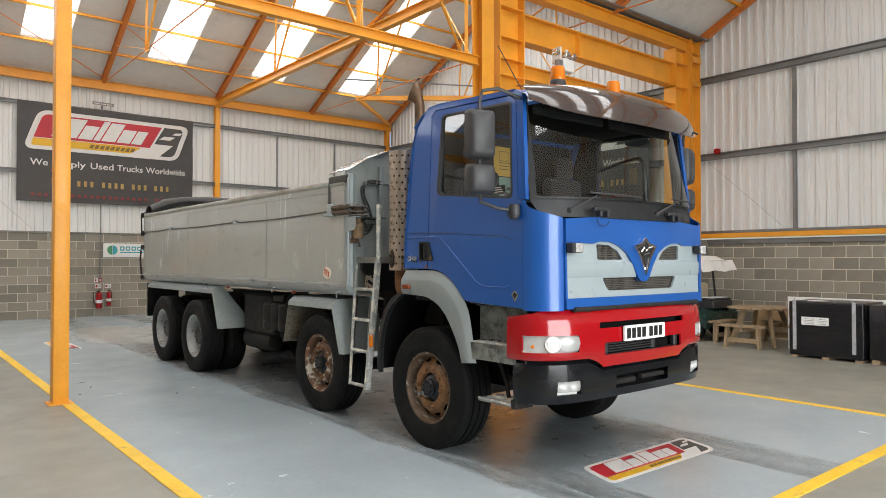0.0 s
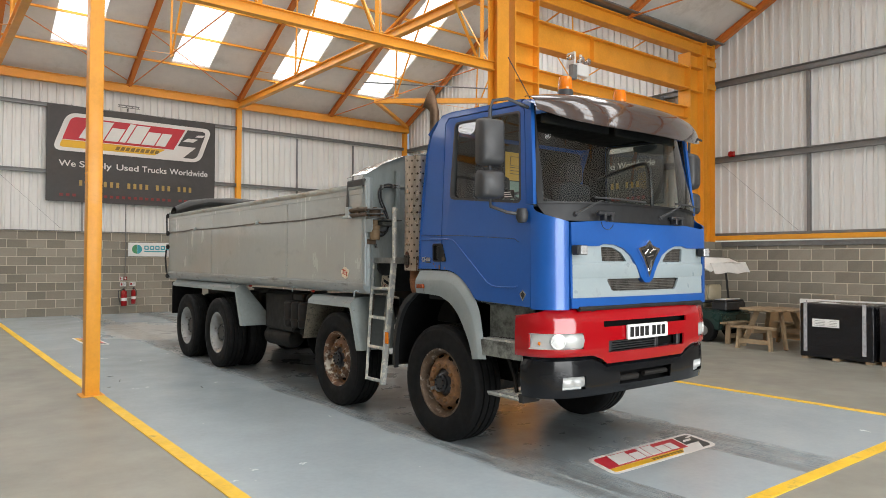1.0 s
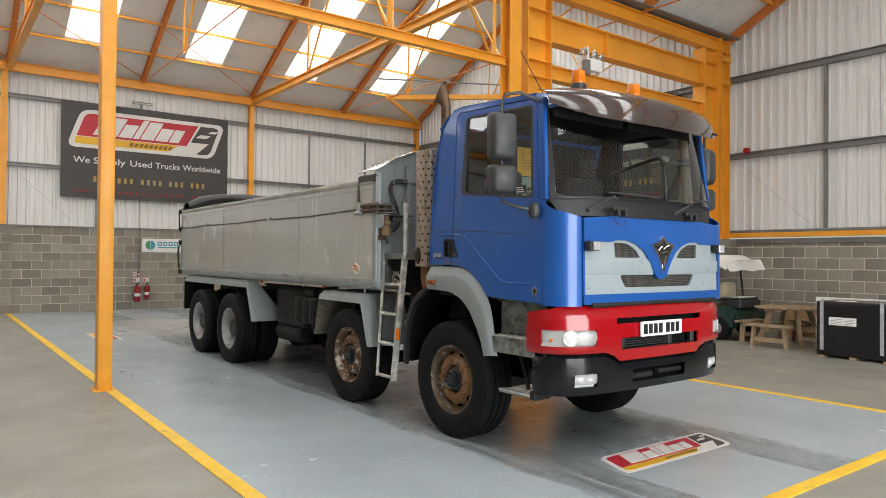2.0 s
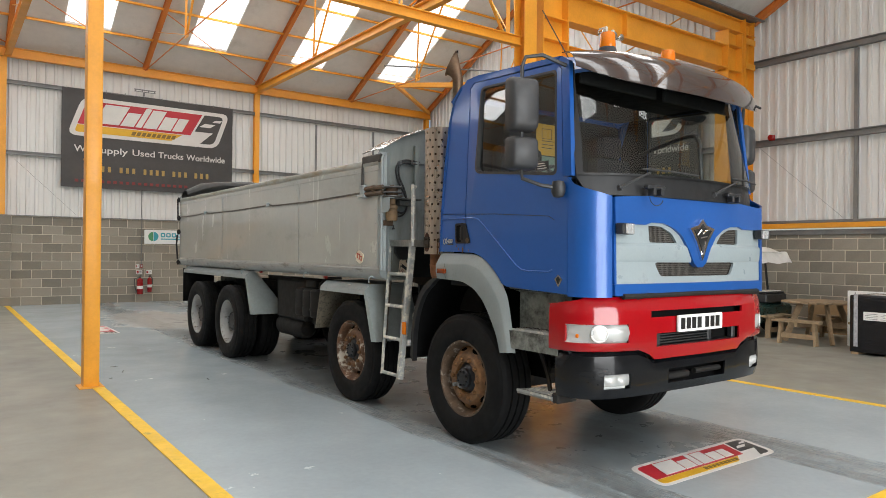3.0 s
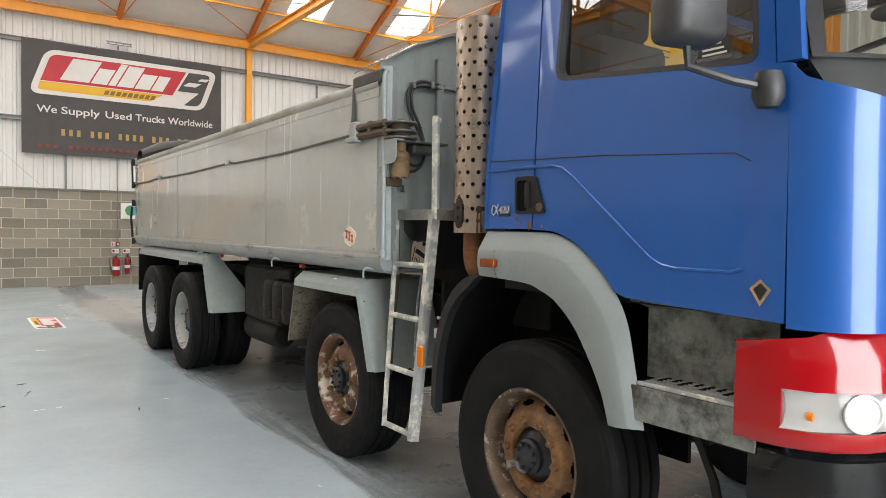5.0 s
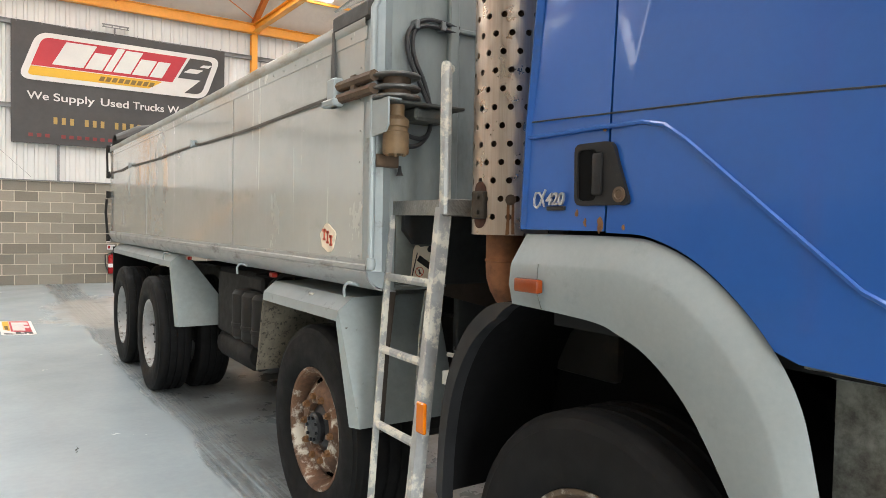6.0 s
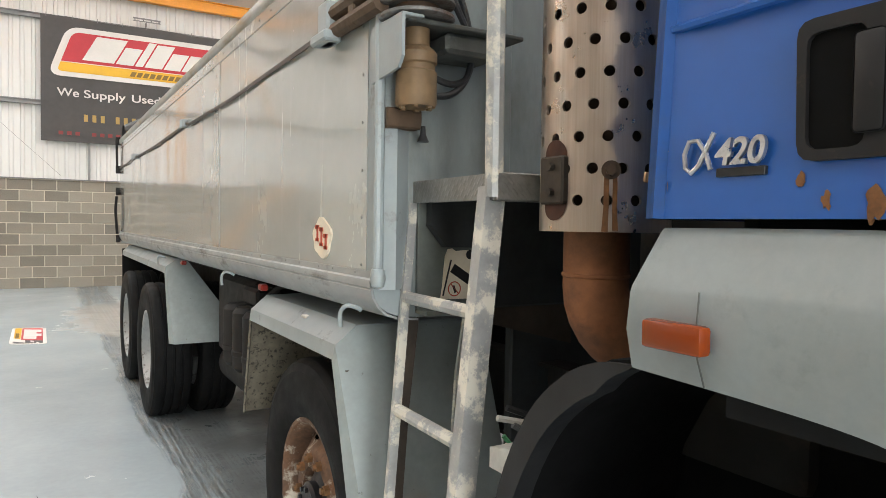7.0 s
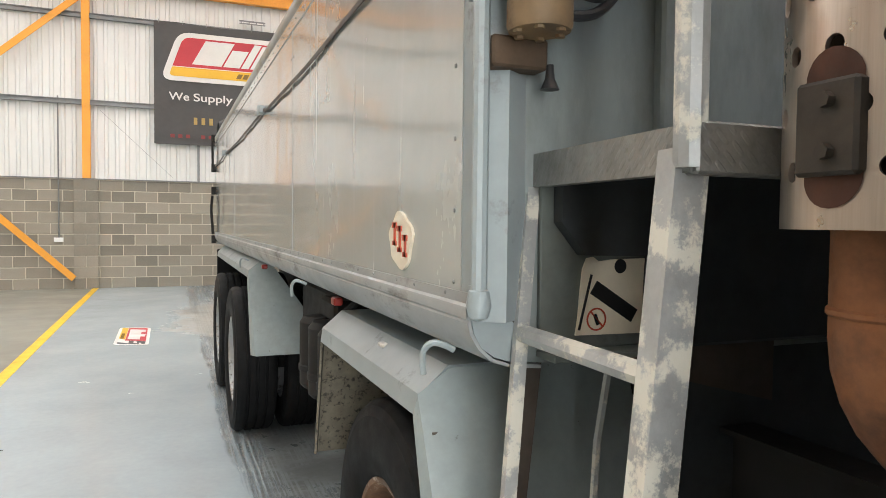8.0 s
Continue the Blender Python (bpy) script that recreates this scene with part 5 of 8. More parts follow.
        rows.append(near_side + [(mx(a), b, c) for a, b, c in reversed(near_side)])
    sheet(bm, rows, thick=0.02)
    part("cab_back", bm, M["blue_dull"], truck, sharp=50)
    bm = bmesh.new()
    pts = [(5.878 + 0.012 * math.sin(k * 1.3), 1.466 + 0.011 * k) for k in range(9)]
    sheet(bm, [[(SIDE + 0.002 + 0.82 * (a - 0.026 - 5.847), a - 0.026, b), (SIDE + 0.002 + 0.82 * (a - 0.012 - 5.847), a - 0.012, b)] for a, b in pts])
    part("rust_patch", bm, M["rust_streak"], truck, "rust on the cab corner")
    bm = bmesh.new()
    box(bm, (4.76, 5.755, 1.27), (6.70, 5.775, 2.70))
    part("back_trim", bm, M["interior"], truck)
    # roof
    bm = bmesh.new()
    rows = []
    for j in range(12):
        y = 4.40 + j * (5.80 - 4.40) / 11
        row = []
        for i in range(17):
            u = -1 + 2 * i / 16
            x = XC + u * 0.995
            base = 2.735 + 0.05 * min(1, (y - 4.40) / 1.1)
            drop = 0.14 * max(0, (y - 5.5) / 0.3) ** 2 + 0.10 * max(0, (4.62 - y) / 0.22) ** 2
            row.append((x, y + 0.16 * (abs(u) ** 3) * max(0, (4.9 - y) / 0.5), base + 0.085 * (1 - abs(u) ** 3.2) - drop))
        rows.append(row)
    sheet(bm, rows, thick=0.03)
    part("cab_roof", bm, M["blue"], truck, sharp=50)
    # floor, dashboard, seats, wheel
    bm = bmesh.new()
    box(bm, (4.74, 4.55, 1.20), (6.72, 5.78, 1.26))
    box(bm, (5.30, 4.6, 1.26), (6.16, 5.75, 1.52), 0.04)
    part("cab_floor", bm, M["interior"], truck)
    bm = bmesh.new()
    rows = []
    for j, (dy, z) in enumerate(((0.02, 1.86), (0.05, 1.93), (0.22, 1.95), (0.36, 1.90), (0.42, 1.78), (0.40, 1.45))):
        rows.append([(XC + u * 0.98, 4.30 + dy + 0.14 * abs(u) ** 3, z) for u in (-1, -0.8, -0.6, -0.3, 0, 0.3, 0.6, 0.8, 1)])
    sheet(bm, rows, thick=0.02)
    part("dashboard", bm, M["interior"], truck)
    for x in (5.18, 6.28):
        bm = bmesh.new()
        box(bm, (x - 0.24, 5.05, 1.58), (x + 0.24, 5.5, 1.72), 0.05, 2)
        bm2 = bm
        box(bm2, (x - 0.23, 5.44, 1.70), (x + 0.23, 5.58, 2.30), 0.05, 2)
        box(bm2, (x - 0.13, 5.46, 2.30), (x + 0.13, 5.56, 2.50), 0.04, 2)
        part("seat", bm, M["seat_cloth"], truck, "dark cloth cab seat")
    bm = bmesh.new()
    c, d = Vector((5.16, 4.86, 2.00)), Vector((0, -0.45, 0.9)).normalized()
    u = Vector((1, 0, 0))
    v = d.cross(u)
    rings(bm, [circle(c + (u * math.cos(k) + v * math.sin(k)) * 0.22, (u * math.cos(k) + v * math.sin(k)), d, 0.014, 6) for k in [2 * math.pi * i / 24 for i in range(24)]], close=True)
    for k in (0.4, 2.7, 4.7):
        tube(bm, [c - d * 0.03, c + (u * math.cos(k) + v * math.sin(k)) * 0.21], 0.012, 6)
    tube(bm, [c - d * 0.03, (5.16, 4.70, 1.7)], 0.03, 8)
    part("steering_wheel", bm, M["black_plastic"], truck)
    # headlining and inner pillars
    bm = bmesh.new()
    box(bm, (4.80, 4.62, 2.69), (6.66, 5.76, 2.715))
    part("headlining", bm, M["interior"], truck)
    # papers in the door window and a hanging mirror card
    bm = bmesh.new()
    rows = [[(x, 5.752 - 0.03 * max(0.0, x - 5.86) * (2.6 - z) * 4, z) for x in (5.62, 5.74, 5.86, 5.95, 6.01)] for z in (2.31, 2.40, 2.49, 2.58)]
    sheet(bm, rows, thick=0.003)
    pp = part("paper_sheet", bm, M["paper_yellow"], truck, "yellow paper pinned to the cab's back wall")
    bm = bmesh.new()
    plate(bm, rect(5.68, 5.80, 2.45, 2.54), "y", 5.7455, 5.7475, [rect(5.684, 5.796, 2.454, 2.536)])
    for z in (2.37, 2.40, 2.43):
        box(bm, (5.68, 5.7455, z), (5.82, 5.7475, z + 0.006))
    part("paper_bars", bm, M["plate_black"], pp)
    bm = bmesh.new()
    plate(bm, rect(5.66, 5.90, 2.12, 2.30), "y", 5.748, 5.752)
    part("paper_sheet", bm, M["paper_green"], truck, "pale green paper pinned to the cab's back wall")
    # grab bar before the nearside window
    bm = bmesh.new()
    tube(bm, curve([(6.62, 5.45, 2.36), (6.60, 5.1, 2.43), (6.55, 4.87, 2.45), (6.52, 4.79, 2.41), (6.50, 4.75, 2.30), (6.50, 4.73, 1.95)], 4), 0.018, 8)
    part("grab_bar", bm, M["black_plastic"], truck, "black bent grab bar inside the cab")
    bm = bmesh.new()
    rings(bm, [circle(Vector((x, 5.10, 2.67)), Vector((0, 1, 0)), Vector((0, 0, 1)), r, 20) for x, r in ((6.95, 0.09), (6.93, 0.125), (6.90, 0.135), (6.885, 0.13))])
    for v in bm.verts:
        v.co.z = 2.67 + (v.co.z - 2.67) * 0.40
    part("kerb_mirror", bm, M["mirror_plastic"], truck, "grey kerb mirror above the nearside door")
    bm = bmesh.new()
    tube(bm, [(6.92, 5.10, 2.70), (6.86, 5.10, 2.76), (6.74, 5.10, 2.74)], 0.012, 6)
    part("kerb_mirror_arm", bm, M["black_plastic"], truck)
    bm = bmesh.new()
    rings(bm, [circle(Vector((4.775, y, 2.025)), Vector((1, 0, 0)), Vector((0, 0, 1)), 0.05, 18) for y in (4.472, 4.476)])
    for v in bm.verts:
        v.co.x = 4.775 + (v.co.x - 4.775) * 0.5
    part("oval_sticker", bm, M["lamp_soft"], truck, "pale oval sticker in the windscreen's corner")
    # sun blinds and shelf over the windscreen
    for xa, xb in ((4.86, 5.66), (5.74, 6.60)):
        bm = bmesh.new()
        box(bm, (xa, 4.55, 2.575), (xb, 4.57, 2.67), 0.008)
        part("sun_blind", bm, M["scuttle"], truck, "dark folded sun blind inside the windscreen")
    bm = bmesh.new()
    box(bm, (SIDE + 0.03, 4.70, 2.005), (SIDE + 0.033, 4.82, 2.07))
    s = part("window_sticker", bm, M["plate_black"], truck, "small black window sticker with pale bars")
    bm = bmesh.new()
    for k in range(3):
        box(bm, (SIDE + 0.026, 4.715 + 0.01 * k, 2.02 + 0.016 * k), (SIDE + 0.029, 4.80, 2.026 + 0.016 * k))
    part("pale_bars", bm, M["white_scuff"], s)


cab()

# front of the cab


def corner_path(n=7, out=0.0):
    """Plan of the rounded front corner, off side, from the door forwards."""
    pts = []
    for k in range(n + 1):
        a = math.pi / 2 * k / n
        pts.append((SIDE + 0.185 * (1 - math.cos(a)) - out * math.cos(a), 4.49 - 0.205 * math.sin(a) - out * math.sin(a)))
    return pts


def front():
    for left in (False, True):
        bm = bmesh.new()
        rows = []
        cp = corner_path()
        for q, (x, y) in enumerate(cp):
            top = 1.945 - 0.125 * (q / (len(cp) - 1)) ** 0.5
            rows.append([((mx(x) if left else x), y + 0.012 * (z - 1.2), z) for z in [1.185 + (top - 1.185) * k / 6 for k in range(7)]])
        sheet(bm, rows, thick=0.012 if left else -0.012)
        part("corner_panel", bm, M["blue"], truck, "blue rounded cab corner panel", sharp=60)

    def curved(bm, cuts=11):
        for k in range(1, cuts):
            x = XC - 0.9 + 1.8 * k / cuts
            bmesh.ops.bisect_plane(bm, geom=bm.verts[:] + bm.edges[:] + bm.faces[:], plane_co=(x, 0, 0), plane_no=(1, 0, 0))
        for v in bm.verts:
            v.co.y += bow(v.co.x, 0.035) + 0.025 * (v.co.z - 1.2)
        return bm
    L, R = 4.88, mx(4.88)
    Y = 4.238
    # grey insert, with openings for the mesh
    low_open = rounded([(5.26, 1.405), (5.32, 1.312), (6.14, 1.312), (6.20, 1.405)], 0.03, 3)
    up_l = rounded([(5.205, 1.645), (5.215, 1.535), (5.50, 1.535), (5.44, 1.60), (5.34, 1.640)], 0.015, 3)
    up_r = [(mx(a), b) for a, b in reversed(up_l)]
    bm = bmesh.new()
    plate(bm, rect(L + 0.012, R - 0.012, 1.262, 1.70), "y", Y + 0.012, Y + 0.03, [low_open, up_l, up_r])
    grille = part("grille_panel", curved(bm), M["cab_grey"], truck, "pale grey grille panel with mesh openings")
    # a raised lip between the two rows of openings
    bm = bmesh.new()
    prof = [(1.525, 0.011), (1.512, 0.001), (1.50, -0.0005), (1.425, 0.004), (1.41, 0.011)]
    rows = [[(x, Y + d + bow(x, 0.035) + 0.025 * (z - 1.2), z) for z, d in prof] for x in [L + 0.014 + (R - L - 0.028) * k / 12 for k in range(13)]]
    sheet(bm, rows)
    part("grille_lip", bm, M["cab_grey"], grille)
    # blue surround: bottom strip and upper bonnet with the V
    bm = bmesh.new()
    plate(bm, rounded(rect(L, R, 1.195, 1.268), 0.01, 2), "y", Y, Y + 0.03)
    part("bonnet_bottom_strip", curved(bm), M["blue"], truck)
    bm = bmesh.new()
    half = [(L, 1.648), (5.16, 1.648), (5.22, 1.665), (5.34, 1.662), (5.44, 1.635), (5.53, 1.585), (5.60, 1.50), (5.66, 1.40), (5.70, 1.372)]
    top = [(R, 1.815), (6.3, 1.835), (XC, 1.845), (5.16, 1.835), (L, 1.815)]
    out = half + [(mx(a), b) for a, b in reversed(half)] + top
    plate(bm, out, "y", Y - 0.008, Y + 0.03)
    part("bonnet_panel", curved(bm), M["blue"], truck, "blue bonnet panel running down into a V")
    for x0, x1 in ((L - 0.006, L + 0.012), (R - 0.012, R + 0.006)):
        bm = bmesh.new()
        plate(bm, rect(x0, x1, 1.268, 1.648), "y", Y, Y + 0.03)
        part("bonnet_edge", curved(bm), M["blue"], truck)
    # mesh
    for nm, a0, a1, b0, b1 in (("mesh_low", 5.24, 6.22, 1.30, 1.415), ("mesh_up", 5.19, 5.52, 1.52, 1.65), ("mesh_up", mx(5.52), mx(5.19), 1.52, 1.65)):
        bm = bmesh.new()
        k = a0
        while k < a1:
            yy = Y + 0.042 + bow(k, 0.035) + 0.005
            bar(bm, (k, yy, b0), (k, yy, b1), 0.004, 0.004, (0, 1, 0))
            k += 0.013
        k = b0
        while k < b1:
            for s in range(4):
                xa, xb = a0 + (a1 - a0) * s / 4, a0 + (a1 - a0) * (s + 1) / 4
                bar(bm, (xa, Y + 0.045 + bow(xa, 0.035), k), (xb, Y + 0.045 + bow(xb, 0.035), k), 0.004, 0.004)
            k += 0.013
        part("grille_mesh", bm, M["mesh_dark"], grille)
    # near-black box for the painted shade behind the mesh
    bm = bmesh.new()
    box(bm, (L + 0.02, Y + 0.10, 1.19), (R - 0.02, Y + 0.14, 1.80))
    part("radiator", bm, M["void"], truck)
    # badge
    bm = bmesh.new()
    kite = [(5.73, 1.705), (5.775, 1.662), (5.872, 1.638), (5.80, 1.55), (5.73, 1.415), (5.66, 1.55), (5.588, 1.638), (5.685, 1.662)]
    plate(bm, kite, "y", Y - 0.022, Y - 0.002)
    badge = part("front_badge", bm, M["chrome"], truck, "chrome kite-shaped maker's badge")
    bm = bmesh.new()
    ins = [(XC + (a - XC) * 0.70, 1.595 + (b - 1.595) * 0.70) for a, b in kite]
    plate(bm, ins, "y", Y - 0.026, Y - 0.018)
    f = part("badge_field", bm, M["plate_black"], badge)
    bm = bmesh.new()
    tube(bm, [(5.66, Y - 0.028, 1.592), (5.70, Y - 0.028, 1.625), (5.72, Y - 0.028, 1.60), (5.75, Y - 0.028, 1.62), (5.80, Y - 0.028, 1.632)], 0.007, 6)
    tube(bm, [(5.69, Y - 0.028, 1.57), (5.77, Y - 0.028, 1.585)], 0.005, 6)
    tube(bm, [(5.73, Y - 0.028, 1.46), (5.75, Y - 0.028, 1.55)], 0.006, 6)
    part("badge_scroll", bm, M["chrome"], badge)
    # work lamps
    for left in (False, True):
        s = mx if left else (lambda a: a)
        bm = bmesh.new()
        box(bm, (s(4.875), Y - 0.035, 1.580), (s(4.985), Y + 0.03, 1.650), 0.008)
        wl = part("work_lamp", bm, M["black_plastic"], truck, "square black LED work lamp")
        bm = bmesh.new()
        for i in range(3):
            for j in range(3):
                c = (s(4.915 + 0.024 * i), Y - 0.034, 1.593 + 0.022 * j)
                lathe(bm, [(0.011, 0.0), (0.010, -0.006), (0.0, -0.007)], c, "y", 8)
        part("lamp_lens", bm, M["lamp_reflector"], wl)
        bm = bmesh.new()
        box(bm, (s(4.90), Y - 0.037, 1.585), (s(4.98), Y - 0.034, 1.645), 0.002)
        part("lamp_glass", bm, M["lamp_reflector"], wl)
    # windscreen, its lower black panel
    def ws(u, v):
        """Windscreen surface: u across, v up."""
        x = XC + u * (1.012 - 0.045 * v)
        y = 4.23 + 0.225 * abs(u) ** 3.0 + 0.145 * v
        z = 1.955 + 0.010 * (1 - u * u) + v * 0.72
        return (x, y, z)
    us = [-1 + 2 * i / 20 for i in range(21)]
    bm = bmesh.new()
    sheet(bm, [[ws(u * 0.965, v) for u in us] for v in (0.015, 0.25, 0.5, 0.75, 0.98)])
    part("windscreen", bm, M["glass"], truck).visible_shadow = False
    bm = bmesh.new()
    rows = []
    loop_o = [ws(u, 0.0) for u in us] + [ws(1, v) for v in (0.25, 0.5, 0.75, 1)] + [ws(u, 1.0) for u in reversed(us)] + [ws(-1, v) for v in (0.75, 0.5, 0.25)]
    loop_i = [ws(u * 0.965, 0.018) for u in us] + [ws(0.955, v) for v in (0.25, 0.5, 0.75, 0.97)] + [ws(u * 0.955, 0.97) for u in reversed(us)] + [ws(-0.955, v) for v in (0.75, 0.5, 0.25)]
    loop_i = [loop_i[i] for i in range(len(loop_o))]
    vo, vi = [bm.verts.new((x, y - 0.004, z)) for x, y, z in loop_o], [bm.verts.new((x, y - 0.006, z)) for x, y, z in loop_i]
    for i in range(len(vo)):
        j = (i + 1) % len(vo)
        bm.faces.new((vo[i], vo[j], vi[j], vi[i]))
    bmesh.ops.solidify(bm, geom=bm.faces[:], thickness=0.006)
    part("windscreen_seal", bm, M["black_plastic"], truck)
    bm = bmesh.new()
    rows = []
    for v in range(5):
        t = v / 4
        row = []
        for u in [-1 + 2 * i / 52 for i in range(53)]:
            a = XC + u * 1.005
            yb = 4.235 + 0.225 * abs(u) ** 3
            lo = 1.832 if abs(u) < 0.846 else 1.937 - 0.125 * ((1 - abs(u)) / 0.154) ** 0.5
            row.append((a, yb - 0.006 + 0.02 * t, lo + (1.972 + 0.010 * (1 - u * u) - lo) * t))
        rows.append(row)
    sheet(bm, rows, thick=0.01)
    part("scuttle_panel", bm, M["scuttle"], truck, "dark grey scuttle panel below the windscreen", sharp=50)
    # wipers
    for arm, blade in ((((4.98, 4.335, 1.872), (5.06, 4.285, 1.925), (5.19, 4.245, 1.988)), ((5.13, 4.265, 2.008), (5.34, 4.222, 2.005), (5.66, 4.205, 1.996))), (((5.88, 4.235, 1.876), (5.98, 4.205, 1.93), (6.14, 4.205, 1.99)), ((6.08, 4.215, 2.008), (6.28, 4.225, 2.006), (6.52, 4.285, 2.0)))):
        bm = bmesh.new()
        tube(bm, arm, [0.013, 0.009, 0.006], 6)
        tube(bm, [Vector(arm[0]) + Vector((-0.006, 0.03, -0.012)), Vector(arm[0]) + Vector((0.008, -0.016, 0.012))], 0.019, 10)
        tube(bm, blade, 0.007, 6)
        part("wiper", bm, M["mirror_plastic"], truck, "grey wiper arm and black blade")
        x = arm[0][0] + 0.10
        bm = bmesh.new()
        box(bm, (x + 0.02, 4.19, 1.872), (x + 0.20, 4.235, 1.90), 0.008)
        box(bm, (x + 0.06, 4.18, 1.835), (x + 0.09, 4.23, 1.88), 0.004)
        box(bm, (x + 0.14, 4.18, 1.835), (x + 0.17, 4.23, 1.88), 0.004)
        part("scuttle_grab_handle", bm, M["black_plastic"], truck)
    # washer hose loop
    bm = bmesh.new()
    tube(bm, [(5.20 + 0.07 * math.cos(a), 4.205, 1.825 + 0.055 * math.sin(a)) for a in [math.pi * k / 10 for k in range(-1, -11, -1)]], 0.003, 5)
    part("washer_hose", bm, M["black_plastic"], truck)
    # sun visor
    bm = bmesh.new()
    rows = []
    prof = [(0.12, 2.79), (0.05, 2.783), (-0.02, 2.76), (-0.075, 2.72), (-0.115, 2.66), (-0.145, 2.58), (-0.158, 2.505)]
    for i in range(25):
        u = -1 + 2 * i / 24
        x = XC + u * 1.04
        back = 4.315 + 0.19 * abs(u) ** 2.6
        flat = abs(u) ** 4
        rows.append([(x, back + d * (1 - 0.55 * flat), z + 0.02 * (1 - u * u) + (2.72 - z) * 0.60 * flat) for d, z in prof])
    sheet(bm, rows, thick=0.006)
    part("sun_visor", bm, M["visor"], truck, "smoked glossy plastic sun visor", sharp=60)
    for u in (-0.55, -0.1, 0.35, 0.8):
        bm = bmesh.new()
        x = XC + u
        tube(bm, [(x, 4.19 + 0.1 * u * u, 2.58), (x, 4.36 + 0.12 * u * u, 2.69)], 0.010, 6)
        part("visor_bracket", bm, M["black_plastic"], truck)
    # roof beacons
    for x in (5.20, 5.88):
        bm = bmesh.new()
        c = (x, 4.62, 0)
        lathe(bm, [(0.0, 2.80), (0.062, 2.80), (0.062, 2.868), (0.056, 2.882), (0.0, 2.882)], c, "z", 20)
        b = part("beacon", bm, M["black_plastic"], truck, "amber roof beacon on a black base")
        bm = bmesh.new()
        lathe(bm, [(0.054, 2.882), (0.056, 2.90), (0.052, 2.968), (0.046, 2.984), (0.0, 2.986)], c, "z", 20)
        part("beacon_lens", bm, M["amber"], b)
    # aerial
    bm = bmesh.new()
    tube(bm, [(4.86, 4.66, 2.76), (4.80, 4.85, 3.12)], 0.004, 5)
    part("aerial", bm, M["black_plastic"], truck)


front()


def bumper():
    """Red bumper with its slots and lamps, and the black valance under it."""
    pts = [(4.675, 4.63), (4.672, 4.56), (4.682, 4.49), (4.71, 4.42), (4.755, 4.365), (4.82, 4.32), (4.90, 4.287), (4.995, 4.262), (5.10, 4.25), (5.20, 4.243), (5.245, 4.24), (5.30, 4.238), (5.50, 4.232), (XC, 4.228)]
    pts += [(mx(x), y) for x, y in reversed(pts[:-1])]
    n = len(pts)
    mid = n // 2

    def near(i):
        return min(i, n - 1 - i)

    def bot(i):
        return 0.845 if near(i) <= 8 else (0.775 if near(i) >= 10 else 0.81)
    zs = [None, 0.858, 0.90, 0.945, 1.015, 1.05, 1.092, 1.13, None]

    def row(i, k):
        x, y = pts[i]
        if k == 0:
            return (x, y + 0.004, bot(i))
        if k == 8:
            top = 1.185 if near(i) >= 4 else 1.13 + 0.012 * near(i)
            return (x, y + (0.03 if near(i) >= 4 else 0.012), top)
        out = -0.012 if k in (1, 2, 3, 4) else -0.006 if k in (5, 6) else 0.004
        x0 = x + (out if near(i) < 4 else 0) * (1 if i < mid else -1) * 0.6
        return (x0, y + (out if near(i) > 2 else 0), zs[k])

    def skip(k, i):
        a = near(i + 1) if i >= mid else near(i)
        a = min(near(i), near(i + 1))
        if k in (1, 2) and a >= 10:
            return True
        if k == 5 and a >= 9:
            return True
        if k in (2, 3) and 1 < a < 7:
            return True
        return False
    bm = bmesh.new()
    sheet(bm, [[row(i, k) for i in range(n)] for k in range(9)], thick=0.014, skip=skip)
    red = part("bumper", bm, M["red"], truck, "glossy red front bumper", sharp=50)
    # dark backing, grille bars
    bm = bmesh.new()
    box(bm, (5.1, 4.31, 0.80), (mx(5.1), 4.40, 1.16))
    part("bumper_backing", bm, M["void"], red)
    bm = bmesh.new()
    box(bm, (5.1, 4.27, 1.165), (mx(4.9), 4.40, 1.20))
    tube(bm, [(4.95, 4.262, 1.19), (XC, 4.245, 1.195), (mx(4.95), 4.262, 1.19)], 0.018, 8)
    part("bonnet_gap_trim", bm, M["chassis"], truck)
    bm = bmesh.new()
    for k in range(4):
        box(bm, (5.30, 4.252, 0.872 + 0.018 * k), (5.86, 4.28, 0.881 + 0.018 * k))
    for x in (5.285, 5.87, 6.17):
        box(bm, (x - 0.022, 4.245, 0.858), (x + 0.022, 4.29, 0.95), 0.008)
    box(bm, (5.3, 4.245, 0.852), (6.16, 4.30, 0.862))
    part("bumper_grille", bm, M["black_plastic"], red)
    # number plate with plain bars
    bm = bmesh.new()
    plate(bm, rounded(rect(5.435, 5.945, 0.945, 1.056), 0.012, 3), "y", 4.198, 4.212)
    np_ = part("number_plate", bm, M["plate_white"], red, "white number plate with dark bars")
    for k in range(7):
        bm = bmesh.new()
        x = 5.462 + 0.062 * k + (0.028 if k > 3 else 0)
        box(bm, (x, 4.1955, 0.963), (x + 0.046, 4.199, 1.038))
        part("plate_bar", bm, M["plate_black"], np_)
    # headlamps
    for left in (False, True):
        f = mx if left else (lambda a: a)
        idx = range(2, 8)
        rows = []
        for k, (z, d) in enumerate(((0.902, 0.012), (0.915, -0.004), (0.96, -0.016), (1.00, -0.008), (1.013, 0.010))):
            r = []
            for i in idx:
                x, y = pts[i]
                nx, ny = pts[i + 1][0] - pts[i - 1][0], pts[i + 1][1] - pts[i - 1][1]
                ln = math.hypot(nx, ny)
                r.append((f(x - (ny / ln) * -1 * -d * -1), y + (nx / ln) * d, z))
            rows.append(r)
        bm = bmesh.new()
        sheet(bm, rows)
        hl = part("headlamp", bm, M["lamp_milky"], truck, "clear headlamp set in the red bumper", sharp=60)
